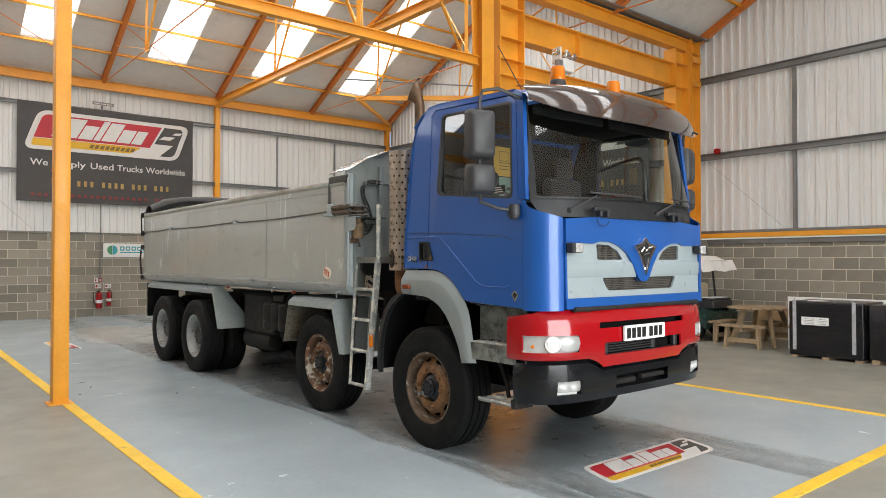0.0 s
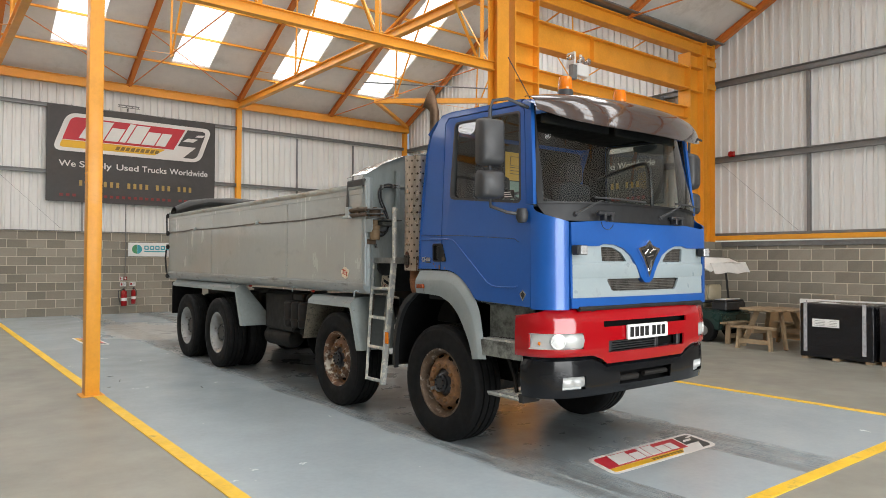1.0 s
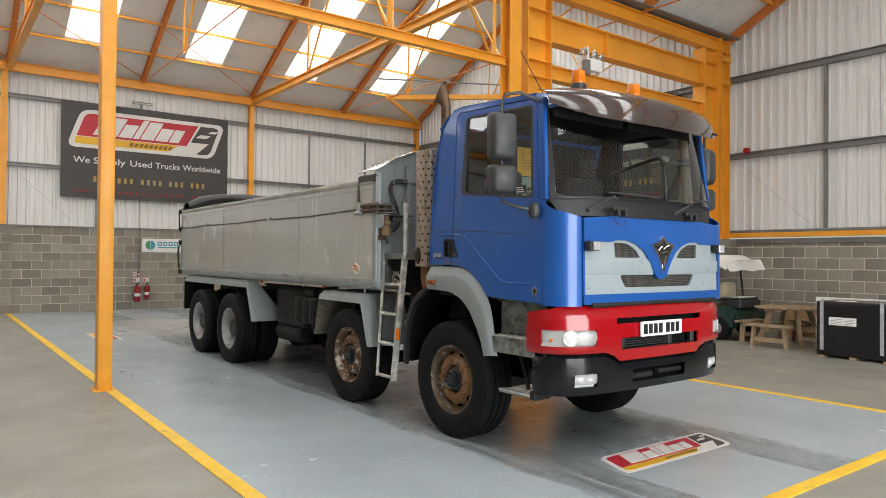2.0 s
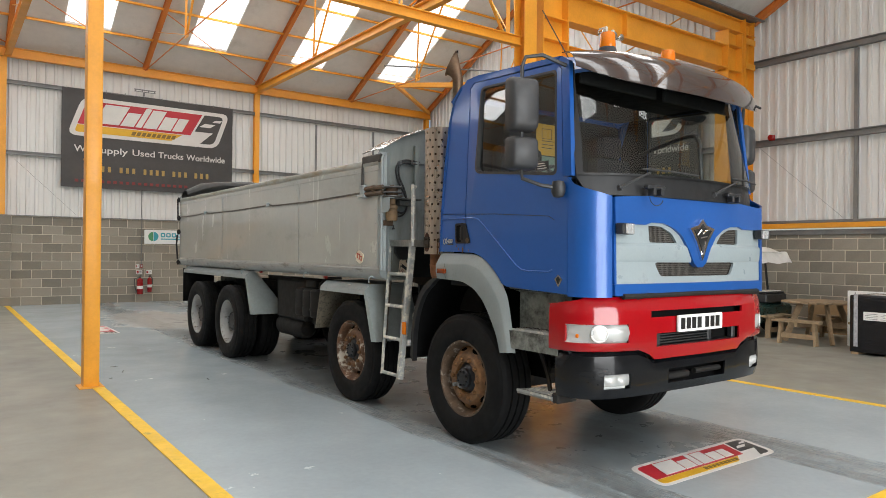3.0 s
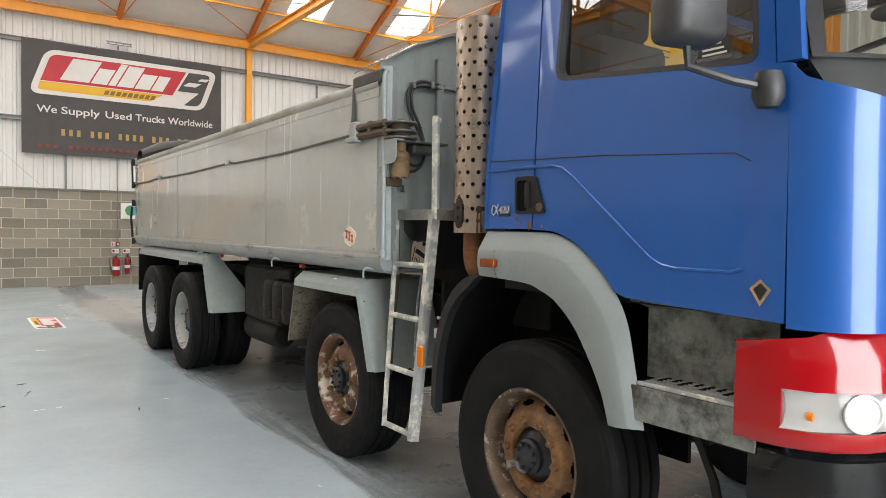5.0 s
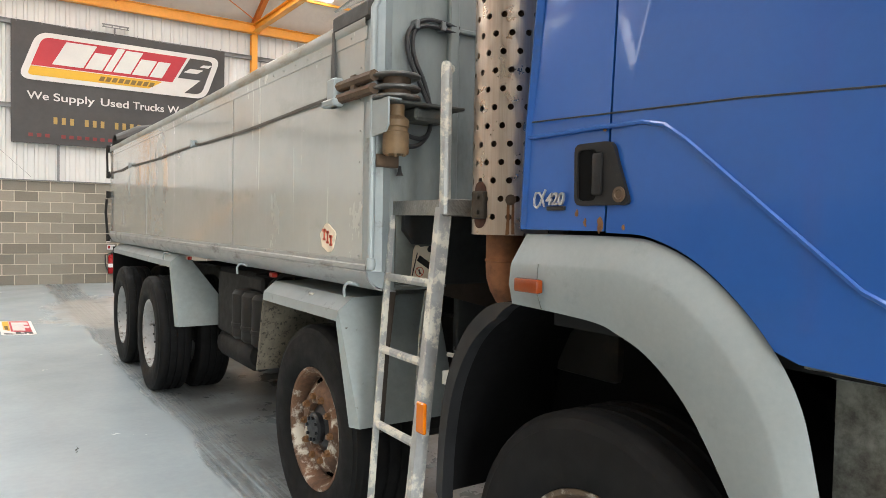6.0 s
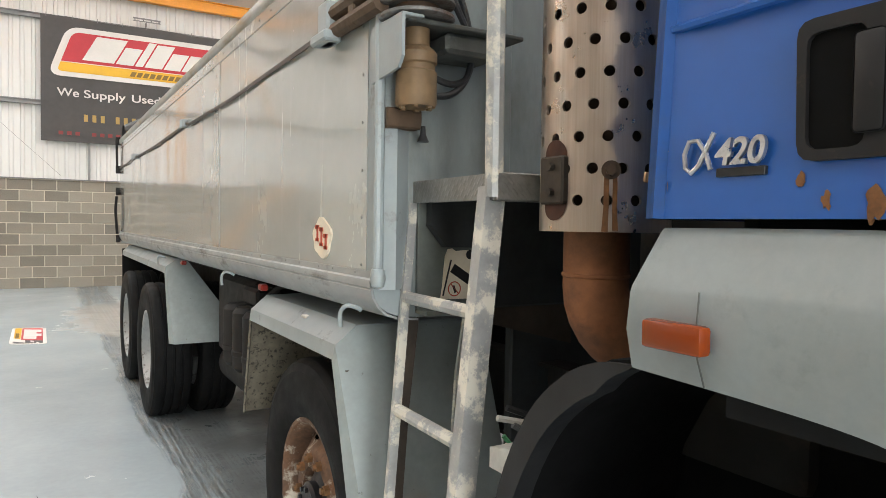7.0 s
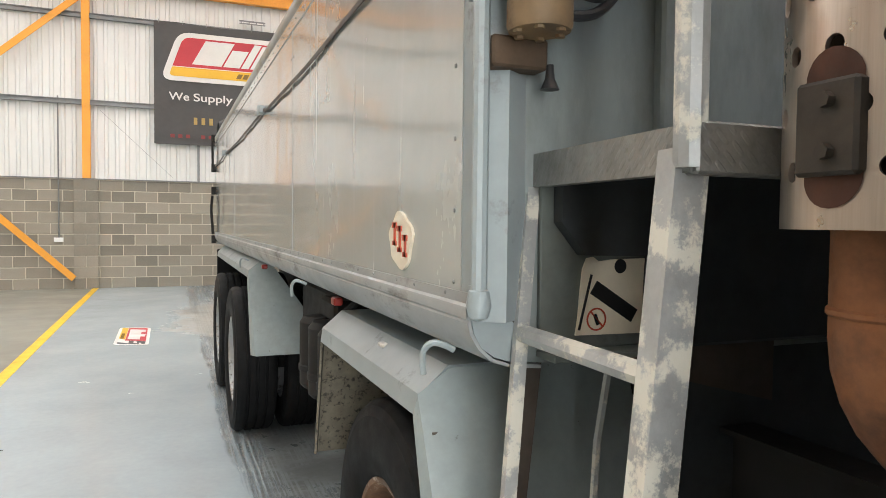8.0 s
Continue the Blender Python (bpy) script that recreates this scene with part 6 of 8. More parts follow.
        bm = bmesh.new()
        sheet(bm, [[(f(x + 0.035), y + 0.035, z) for x, y in [pts[i] for i in idx]] for z in (0.89, 0.96, 1.025)])
        part("lamp_bowl", bm, M["lamp_clear"], hl)
        bm = bmesh.new()
        for cx, cy, r, nx in ((4.805, 4.328, 0.056, -0.55), (4.902, 4.297, 0.050, -0.34)):
            n_ = Vector((nx, -0.83, 0)).normalized()
            u = n_.cross(Vector((0, 0, 1)))
            c = Vector((cx, cy, 0.958))
            loops = [circle(c + n_ * d, u, Vector((0, 0, 1)), rr, 20) for d, rr in ((0.0, r), (0.008, r), (0.010, r * 0.9), (0.004, r * 0.82), (0.010, r * 0.5), (0.013, r * 0.1))]
            if left:
                loops = [[(mx(p[0]), p[1], p[2]) for p in l] for l in loops]
            rings(bm, loops)
        part("lamp_reflector", bm, M["lamp_soft"], hl)
        bm = bmesh.new()
        lathe(bm, [(0.0, -0.018), (0.013, -0.015), (0.016, 0.0), (0.0, 0.004)], (f(4.722), 4.435, 0.94), "y", 12)
        part("indicator_bulb", bm, M["amber"], hl)
    # black valance
    vp = [(4.70, 4.60), (4.695, 4.54), (4.705, 4.47), (4.73, 4.41), (4.775, 4.358), (4.84, 4.318), (4.92, 4.29), (5.04, 4.27), (5.10, 4.262), (5.20, 4.256), (5.245, 4.253), (5.40, 4.25), (5.56, 4.248), (XC, 4.246)]
    vp += [(mx(x), y) for x, y in reversed(vp[:-1])]

    def vrow(i, k):
        x, y = vp[i]
        a = near(i)
        top = 0.835 if a <= 8 else (0.768 if a >= 10 else 0.80)
        lo = 0.530 + 0.022 * min(1.0, a / 9) + 0.005 * math.sin(i * 1.7)
        z = (lo, 0.545, 0.605, 0.70, top - 0.02, top)[k]
        d = (0.055, 0.02, 0.0, -0.006, 0.0, 0.03)[k]
        return (x + (d * 0.7 if a < 4 else 0) * (1 if i < mid else -1), y + (d if a > 1 else 0), z)

    def vskip(k, i):
        a = min(near(i), near(i + 1))
        return (k == 2 and a in (5, 6)) or (k == 2 and a >= 11)
    bm = bmesh.new()
    sheet(bm, [[vrow(i, k) for i in range(n)] for k in range(6)], thick=0.012, skip=vskip)
    val = part("bumper_valance", bm, M["bumper_black"], truck, "scuffed black lower bumper", sharp=45)
    bm = bmesh.new()
    box(bm, (4.85, 4.36, 0.56), (mx(4.85), 4.42, 0.75))
    part("valance_backing", bm, M["void"], val)
    bm = bmesh.new()
    box(bm, (5.42, 4.285, 0.615), (5.70, 4.33, 0.66), 0.01)
    tube(bm, [(5.75, 4.29, 0.65), (6.05, 4.29, 0.65)], 0.02, 8)
    part("tow_cross_member", bm, M["chassis"], truck)
    for left in (False, True):
        f = mx if left else (lambda a: a)
        arc = [(4.845, 4.322), (4.88, 4.308), (4.925, 4.294), (4.98, 4.283), (5.03, 4.277)]
        bm = bmesh.new()
        rows = [[(f(x), y + d, z) for x, y in arc] for z, d in ((0.622, 0.012), (0.630, 0.0), (0.665, -0.005), (0.692, 0.0), (0.700, 0.012))]
        sheet(bm, rows)
        fl = part("fog_lamp", bm, M["lamp_milky"], truck, "clear rectangular fog lamp", sharp=60)
        bm = bmesh.new()
        sheet(bm, [[(f(x), y + 0.03, z) for x, y in arc] for z in (0.60, 0.72)])
        part("lamp_bowl", bm, M["lamp_clear"], fl)
        bm = bmesh.new()
        for x, y in ((4.895, 4.312), (4.975, 4.294)):
            lathe(bm, [(0.033, 0.0), (0.028, 0.006), (0.012, 0.014), (0.0, 0.008)], (f(x), y, 0.661), "y", 16)
        part("lamp_reflector", bm, M["lamp_reflector"], fl)


bumper()


def mirrors():
    for left in (False, True):
        f = mx if left else (lambda a: a)
        bm = bmesh.new()
        tube(bm, [(f(4.72), 4.55, 2.665), (f(4.56), 4.60, 2.715), (f(4.47), 4.66, 2.70), (f(4.455), 4.675, 2.64), (f(4.455), 4.675, 2.0), (f(4.46), 4.67, 1.93), (f(4.54), 4.58, 1.885), (f(4.66), 4.53, 1.87)], 0.013, 8)
        arm = part("mirror_arm", bm, M["black_plastic"], truck, "black tubular mirror arm")
        for nm, z0, z1, w in (("mirror", 2.225, 2.565, 0.20), ("wide_mirror", 1.985, 2.19, 0.20)):
            bm = bmesh.new()
            loops = []
            for d, s in ((0.0, 1.0), (-0.04, 1.0), (-0.085, 0.93), (-0.105, 0.75)):
                zc = (z0 + z1) / 2
                h = (z1 - z0) / 2 * s
                ww = w / 2 * s
                loops.append([Vector((f(4.455) + a, 4.70 + d, zc + b)) for a, b in rounded(rect(-ww, ww, -h, h), 0.035, 3)])
            rings(bm, loops)
            for v in bm.verts:
                p = Vector((v.co.x - f(4.455), v.co.y - 4.70, 0))
                q = Matrix.Rotation(radians(-14 if not left else 14), 3, "Z") @ p
                v.co.x, v.co.y = f(4.455) + q.x, 4.70 + q.y
            m = part(nm, bm, M["mirror_plastic"], truck, "grey-black plastic mirror housing", sharp=45)
            bm = bmesh.new()
            plate(bm, rounded(rect(f(4.455) - w / 2 + 0.015, f(4.455) + w / 2 - 0.015, z0 + 0.015, z1 - 0.015), 0.025, 3), "y", 4.702, 4.706)
            part("mirror_pane", bm, M["mirror_glass"], m)
        bm = bmesh.new()
        lathe(bm, [(0.0, -0.055), (0.03, -0.05), (0.045, -0.02), (0.045, 0.02), (0.035, 0.05), (0.0, 0.055)], (f(4.645), 4.535, 1.865), "z", 14)
        part("mirror_bracket", bm, M["black_plastic"], truck)


mirrors()


def arch():
    """Front wheel arch: grey flared moulding, dark liner and the steps before it."""
    outer = ARCH
    shoulder = curve([(5.03, 0.765), (5.075, 0.97), (5.125, 1.11), (5.21, 1.225), (5.33, 1.325), (5.45, 1.365), (5.56, 1.372), (5.885, 1.366)], 8)
    inner = curve([(5.13, 0.752), (5.17, 0.87), (5.235, 0.985), (5.315, 1.095), (5.41, 1.175), (5.50, 1.215), (5.60, 1.238), (5.895, 1.250)], 8)
    for left in (False, True):
        f = mx if left else (lambda a: a)
        bm = bmesh.new()
        def between(k, d):
            return [(f(SIDE + d), a + (c - a) * k, b + (e - b) * k) for (a, b), (c, e) in zip(outer, shoulder)]
        low = [(f(SIDE - 0.0225), a + (c - a) * 0.05, b + (e - b) * 0.05) for (a, b), (c, e) in zip(shoulder, inner)]
        rows = [between(0, 0.014), between(0.06, 0.010), between(0.96, -0.0205), low, [(f(SIDE - 0.024), y, z) for y, z in [((a + c) / 2, (b + d) / 2) for (a, b), (c, d) in zip(shoulder, inner)]], [(f(SIDE - 0.006), y, z) for y, z in inner], [(f(SIDE + 0.05), y + 0.004, z - 0.006) for y, z in inner]]
        sheet(bm, rows, thick=0.006)
        a = part("wheel_arch", bm, M["arch_grey"], truck, "grey flared plastic wheel arch", sharp=60)
        bm = bmesh.new()
        r = [(y, z) for y, z in inner]
        back = [(6.02, 1.20), (6.12, 1.10), (6.20, 0.95), (6.245, 0.75), (6.25, 0.58)]
        line = [(y, z - 0.004) for y, z in r] + [(5.96, 1.235)] + back
        sheet(bm, [[(f(SIDE + 0.02), y, z) for y, z in line], [(f(SIDE + 0.03), y, z) for y, z in line], [(f(5.17), y, z) for y, z in line]], thick=0.012)
        plate(bm, [(y, z) for y, z in line] + [(6.25, 0.52), (5.13, 0.52)], "x", f(5.17), f(5.19))
        part("wheel_arch_liner", bm, M["liner"], truck, "black plastic inner arch")
        bm = bmesh.new()
        lip = curve([(5.895, 1.252), (5.97, 1.243), (6.05, 1.205), (6.14, 1.12), (6.22, 0.97), (6.26, 0.78), (6.27, 0.58)], 4)
        fold = [0.035 * min(1.0, i / 6) for i in range(len(lip))]
        sheet(bm, [[(f(SIDE - 0.004), y, z) for y, z in lip], [(f(SIDE - 0.004), y - d, z - d) for (y, z), d in zip(lip, fold)], [(f(SIDE + 0.04), y - d, z - d) for (y, z), d in zip(lip, fold)]], thick=0.008)
        part("arch_rear_lip", bm, M["scuttle"], truck, "dark grimy rear arch lip")
        if not left:
            bm = bmesh.new()
            box(bm, (SIDE - 0.050, 5.745, 1.292), (SIDE - 0.026, 5.840, 1.330), 0.006, 2)
            part("side_marker", bm, M["amber_dull"], truck, "dull amber side marker lamp")
            bm = bmesh.new()
            tube(bm, [(SIDE - 0.0275, 5.765, 1.37), (SIDE - 0.031, 5.767, 1.30), (SIDE - 0.010, 5.768, 1.248)], 0.0012, 4)
            part("panel_joint", bm, M["grimy"], a)
        # entry step
        bm = bmesh.new()
        sheet(bm, [[(f(SIDE + 0.01), 4.575, z), (f(SIDE + 0.012), 4.80, z), (f(SIDE + 0.005), 5.00, z), (f(SIDE + 0.01), 5.04, z)] for z in (0.80, 0.92)], thick=0.01)
        box(bm, (f(SIDE + 0.012), 4.575, 0.915), (f(4.90), 5.02, 0.932), 0.004)
        part("entry_step", bm, M["step_grime"], truck, "worn grey entry step")
        bm = bmesh.new()
        sheet(bm, [[(f(4.83), 4.575, z), (f(4.835), 4.8, z + 0.005), (f(4.82), 5.06, z)] for z in (0.93, 1.06, 1.19)] + [[(f(SIDE + 0.04), 4.575, 1.20), (f(SIDE + 0.04), 4.8, 1.215), (f(SIDE + 0.04), 5.08, 1.22)]], thick=0.01)
        part("step_well", bm, M["step_grime"], truck, "dirty grey panel of the step well")
        bm = bmesh.new()
        for k in range(7):
            box(bm, (f(SIDE + 0.02 + 0.025 * k), 4.60, 0.932), (f(SIDE + 0.034 + 0.025 * k), 4.99, 0.940), 0.002)
        part("step_tread", bm, M["chequer"], truck)
        bm = bmesh.new()
        box(bm, (f(SIDE + 0.008), 4.575, 0.921), (f(SIDE + 0.016), 5.015, 0.936), 0.002)
        part("step_edge", bm, M["alu"], truck, "worn pale edge of the step")
        bm = bmesh.new()
        for k in range(9):
            y = 4.62 + 0.042 * k
            box(bm, (f(SIDE + 0.05 + 0.03 * (k % 2)), y, 0.9325), (f(SIDE + 0.13 + 0.03 * (k % 2)), y + 0.014, 0.9415), 0.001)
        part("tread_slots", bm, M["void"], truck)
        bm = bmesh.new()
        plate(bm, [(f(SIDE + 0.015), 4.63), (f(SIDE + 0.22), 4.60), (f(SIDE + 0.22), 4.90), (f(SIDE + 0.015), 4.965)], "z", 0.497, 0.525)
        ls = part("lower_step", bm, M["chequer"], truck, "scuffed aluminium lower step")
        bm = bmesh.new()
        bar(bm, (f(SIDE + 0.013), 4.63, 0.519), (f(SIDE + 0.013), 4.965, 0.519), 0.006, 0.016)
        part("step_edge", bm, M["alu"], ls, "worn pale edge of the lower step")
        bm = bmesh.new()
        for k in range(6):
            x = SIDE + 0.035 + 0.03 * k
            box(bm, (f(x), 4.65, 0.5255), (f(x + 0.014), 4.90, 0.533), 0.002)
        part("step_tread", bm, M["alu"], ls)
        bm = bmesh.new()
        rings(bm, [[(f(a + da), y + dy, z) for da, dy in ((-0.008, -0.014), (0.008, -0.014), (0.008, 0.014), (-0.008, 0.014))] for a, y, z in ((SIDE + 0.13, 4.76, 0.52), (SIDE + 0.15, 4.80, 0.62), (SIDE + 0.15, 4.86, 0.74), (SIDE + 0.14, 4.90, 0.82))])
        part("step_bracket", bm, M["chassis"], ls)
        bm = bmesh.new()
        box(bm, (f(SIDE + 0.02), 4.58, 0.485), (f(SIDE + 0.20), 4.645, 0.55), 0.01)
        part("step_block", bm, M["chassis"], truck)


arch()


def exhaust():
    """Perforated heat guard, stack and the rusty elbow below."""
    cx, cy, R, z0, z1 = 4.962, 6.25, 0.133, 1.44, 2.515
    cols, step, hole = 15, 0.0605, 0.0108
    bm = bmesh.new()
    per = 2 * math.pi * R
    rows = int((z1 - z0 - 0.04) / step)

    def at(s, z, r=R):
        a = s / R
        return (cx + r * math.cos(a), cy + r * math.sin(a), z)
    cell = per / cols
    zb = z0 + 0.03
    for j in range(rows):
        off = cell / 2 if j % 2 else 0.0
        for i in range(cols):
            s0 = i * cell + off
            zc = zb + (j + 0.5) * step
            sc = s0 + cell / 2
            # the cell is skinned from its hole outwards in 16 steps
            n = 16
            inn, out = [], []
            for k in range(n):
                a = 2 * math.pi * k / n
                inn.append((sc + hole * math.cos(a), zc + hole * math.sin(a)))
                c, s = math.cos(a), math.sin(a)
                m = max(abs(c), abs(s))
                out.append((sc + cell / 2 * c / m, zc + step / 2 * s / m))
            vi, vo = [bm.verts.new(at(*p)) for p in inn], [bm.verts.new(at(*p)) for p in out]
            vd = [bm.verts.new(at(p[0], p[1], R - 0.006)) for p in inn]
            for k in range(n):
                l = (k + 1) % n
                bm.faces.new((vi[k], vi[l], vo[l], vo[k]))
                bm.faces.new((vd[k], vd[l], vi[l], vi[k]))
    zt = zb + rows * step
    for a, b in ((z0, zb), (zt, z1)):
        lathe(bm, [(R, a), (R, b)], (cx, cy, 0), "z", 36)
    bmesh.ops.remove_doubles(bm, verts=bm.verts, dist=0.0008)
    guard = part("exhaust_guard", bm, M["steel_guard"], truck, "perforated heat-stained stainless exhaust guard", sharp=70)
    bm = bmesh.new()
    lathe(bm, [(0.0, z0 + 0.01), (0.08, z0 + 0.01), (0.095, z0 + 0.02), (0.095, z1 - 0.03), (0.06, z1)], (cx, cy, 0), "z", 24)
    part("silencer", bm, M["rust_brown"], truck)
    # clamp in its slot, bolt, bracket
    bm = bmesh.new()
    ring = [(0.033 * math.cos(2 * math.pi * k / 24), 0.033 * math.sin(2 * math.pi * k / 24)) for k in range(24)]
    oval = [(u, v + (0.046 if v > 0 else -0.046)) for u, v in ring]
    mid = [bm.verts.new(at(math.pi * R + u * 0.5, 1.54 + v * 0.5, R + 0.0015)) for u, v in oval]
    out = [bm.verts.new(at(math.pi * R + u, 1.54 + v, R + 0.0015)) for u, v in oval]
    bm.faces.new(mid)
    for k in range(24):
        bm.faces.new((mid[k], mid[(k + 1) % 24], out[(k + 1) % 24], out[k]))
    part("guard_slot", bm, M["slot_rust"], guard)
    bm = bmesh.new()
    box(bm, (cx - R - 0.010, cy - 0.034, 1.493), (cx - R + 0.02, cy + 0.036, 1.587), 0.004)
    for z in (1.516, 1.566):
        tube(bm, [(cx - R - 0.008, cy - 0.004, z), (cx - R - 0.020, cy - 0.004, z)], 0.008, 6)
    part("guard_clamp", bm, M["clamp"], truck)
    bm = bmesh.new()
    a = radians(231)
    p = Vector((cx + R * math.cos(a), cy + R * math.sin(a), 1.557))
    d = Vector((math.cos(a), math.sin(a), 0))
    tube(bm, [p - d * 0.004, p + d * 0.008], 0.011, 6)
    tube(bm, [p - d * 0.004, p + d * 0.002], 0.018, 16)
    part("guard_bolt", bm, M["rust_brown"], guard)
    bm = bmesh.new()
    sc = a * R
    for mid, wide, end in ((-0.008, 0.005, 1.441), (0.008, 0.0045, 1.443)):
        sheet(bm, [[at(sc + mid * k + u * wide * k, z, R + 0.0012) for u in (-1, 0, 1)] for k, z in ((0.9, 1.553), (1.0, 1.525), (0.95, 1.49), (1.1, end + 0.02), (1.2, end))])
    part("rust_run", bm, M["rust_streak"], guard, "orange rust run below the bolt")
    # straw-coloured heat clip beside the bolt
    bm = bmesh.new()
    a = radians(268)
    box(bm, (-0.022, -0.003, -0.010), (0.022, 0.006, 0.010), 0.003, 2)
    bm.transform(pose(cx + R * math.cos(a), cy + R * math.sin(a), 1.543, 0, 0, 268 + 90) @ pose(0, 0, 0, 0, 6, 0))
    part("guard_clip", bm, M["straw"], guard, "straw-coloured clip on the exhaust guard")
    # elbow
    bm = bmesh.new()
    pts = [(cx - 0.010, cy + 0.01, 1.45), (cx - 0.010, cy + 0.01, 1.39), (cx - 0.010, cy + 0.01, 1.325)]
    for k in range(1, 9):
        a = radians(90 * k / 8)
        pts.append((cx - 0.010 + 0.14 * (1 - math.cos(a)), cy + 0.01 - 0.05 * (1 - math.cos(a)), 1.325 - 0.14 * math.sin(a)))
    pts.append((cx + 0.40, cy - 0.10, 1.17))
    tube(bm, pts, 0.068, 20)
    el = part("exhaust_elbow", bm, M["rust_pipe"], truck, "rust-orange exhaust elbow", sharp=60)
    bm = bmesh.new()
    lathe(bm, [(0.068, 1.345), (0.071, 1.348), (0.071, 1.353), (0.068, 1.356)], (cx - 0.010, cy + 0.01, 0), "z", 24)
    part("weld_seam", bm, M["rust_pipe"], el)
    # stack
    bm = bmesh.new()
    sx, sy = 5.12, 6.22
    out_u, out_v = Vector((0.80, 0.60, 0)), Vector((-0.60, 0.80, 0))
    loops = [circle((sx, sy, z), out_u, out_v, r, 18) for z, r in ((2.45, 0.075), (2.52, 0.075), (2.525, 0.046), (2.965, 0.046))]
    for d, dz, tilt, r in ((0.006, 2.99, 12, 0.047), (0.024, 3.035, 34, 0.058), (0.046, 3.08, 52, 0.084), (0.064, 3.115, 64, 0.120)):
        v = out_v * math.cos(radians(tilt)) - Vector((0, 0, math.sin(radians(tilt))))
        loops.append(circle(Vector((sx, sy, dz)) + out_v * d, out_u * (0.048 / r), v, r, 18))
    rings(bm, loops, cap1=False)
    bmesh.ops.solidify(bm, geom=bm.faces[:], thickness=0.004)
    mouth = [p for p in loops[-1]]
    part("exhaust_pipe", bm, M["stack"], truck, "heat-browned exhaust stack with a turned-out tip", sharp=50)
    # black disc that paints the shade inside the pipe's mouth
    bm = bmesh.new()
    bm.faces.new([bm.verts.new(p - out_v * 0.012) for p in mouth])
    part("stack_mouth", bm, M["void"], truck)


exhaust()


def tipper():
    zt, zb, y0, y1 = 2.30, 1.295, 6.84, 13.2
    for left in (False, True):
        f = mx if left else (lambda a: a)
        # three sheets with open seams, dented a little
        for a, b in ((y0, 8.532), (8.541, 11.094), (11.103, y1)):
            bm = bmesh.new()
            rows = []
            for j in range(9):
                z = zb + (zt - 0.09 - zb) * j / 8
                row = []
                for i in range(49):
                    y = a + (b - a) * i / 48
                    d = 0.005 * noise.noise((y * 1.1, z * 1.4, 3.0)) + 0.0030 * noise.noise((y * 3.3, z * 2.2, 9.0))
                    edge = min(1, min(i, 48 - i) / 3) * min(1, min(j, 8 - j) / 2)
                    row.append((f(SIDE + d * edge), y, z))
                rows.append(row)
            sheet(bm, rows, thick=-0.012 if not left else 0.012)
            part("body_side_sheet", bm, M["body_side"], truck, "dull grey dented steel side sheet", sharp=60)
        for y in (8.5365, 11.0985):
            bm = bmesh.new()
            box(bm, (f(SIDE + 0.004), y - 0.012, zb), (f(SIDE + 0.02), y + 0.012, zt - 0.09))
            part("seam_backing", bm, M["strap"], truck)
            bm = bmesh.new()
            box(bm, (f(SIDE - 0.002), y + 0.004, zb + 0.01), (f(SIDE + 0.003), y + 0.014, zt - 0.095), 0.001)
            part("seam_lip", bm, M["body_side"], truck)
        bm = bmesh.new()
        box(bm, (f(SIDE - 0.004), y0 - 0.02, zt - 0.105), (f(SIDE + 0.05), y1, zt - 0.05), 0.002)
        part("rail_strip", bm, M["body_side"], truck, "riveted strip under the top rail")
        bm = bmesh.new()
        rows = []
        for k in range(41):
            y = y0 - 0.02 + (y1 - y0 + 0.02) * k / 40
            w = 0.006 * noise.noise((y * 1.7, 0.0, 5.0))
            rows.append([(f(SIDE + a), y, zt + z + w * q) for a, z, q in ((-0.004, -0.055, 0), (-0.010, -0.045, 0), (-0.010, -0.006, 0.6), (0.0, 0.004, 1), (0.05, 0.012, 1), (0.06, 0.0, 1), (0.06, -0.05, 0))])
        sheet(bm, rows)
        part("top_rail", bm, M["rail_grimy"], truck, "stained and dented top rail of the tipper body", sharp=50)
        bm = bmesh.new()
        prof = [(0.0, 1.327), (-0.003, 1.327), (-0.0045, 1.309), (-0.011, 1.305), (-0.0125, 1.301), (-0.0115, 1.286), (-0.007, 1.282), (-0.009, 1.278), (-0.004, 1.258), (0.012, 1.232), (0.035, 1.212), (0.07, 1.200), (0.13, 1.195)]
        sheet(bm, [[(f(SIDE + d), y, z) for d, z in prof] for y in (y0 - 0.052, 9.0, 11.0, y1)], thick=-0.006 if not left else 0.006)
        part("bottom_rail", bm, M["rail_grey"], truck, "rounded lower rail of the tipper body", sharp=35)
        # front corner: tube and folded post
        bm = bmesh.new()
        tube(bm, [(f(SIDE - 0.005), 6.755, 1.33), (f(SIDE - 0.005), 6.755, 2.30), (f(SIDE + 0.01), 6.755, 2.33)], 0.0135, 10)
        lathe(bm, [(0.0, 1.285), (0.016, 1.292), (0.021, 1.312), (0.017, 1.335), (0.0, 1.345)], (f(SIDE - 0.005), 6.755, 0), "z", 10)
        part("corner_tube", bm, M["guard_grey"], truck, "pale grey corner tube with a weld blob")
        bm = bmesh.new()
        sheet(bm, [[(f(SIDE + 0.002), 6.84, z), (f(SIDE + 0.004), 6.79, z), (f(SIDE + 0.05), 6.765, z), (f(SIDE + 0.10), 6.80, z)] for z in (1.28, 1.8, 2.36)], thick=0.01)
        plate(bm, [(f(SIDE + a), b) for a, b in ((-0.004, 1.34), (-0.004, 1.288), (0.002, 1.260), (0.016, 1.236), (0.040, 1.219), (0.075, 1.209), (0.10, 1.205), (0.10, 1.34))], "y", 6.786, 6.80)
        cp = part("corner_post", bm, M["guard_grey"], truck, "grey folded corner post")
        bm = bmesh.new()
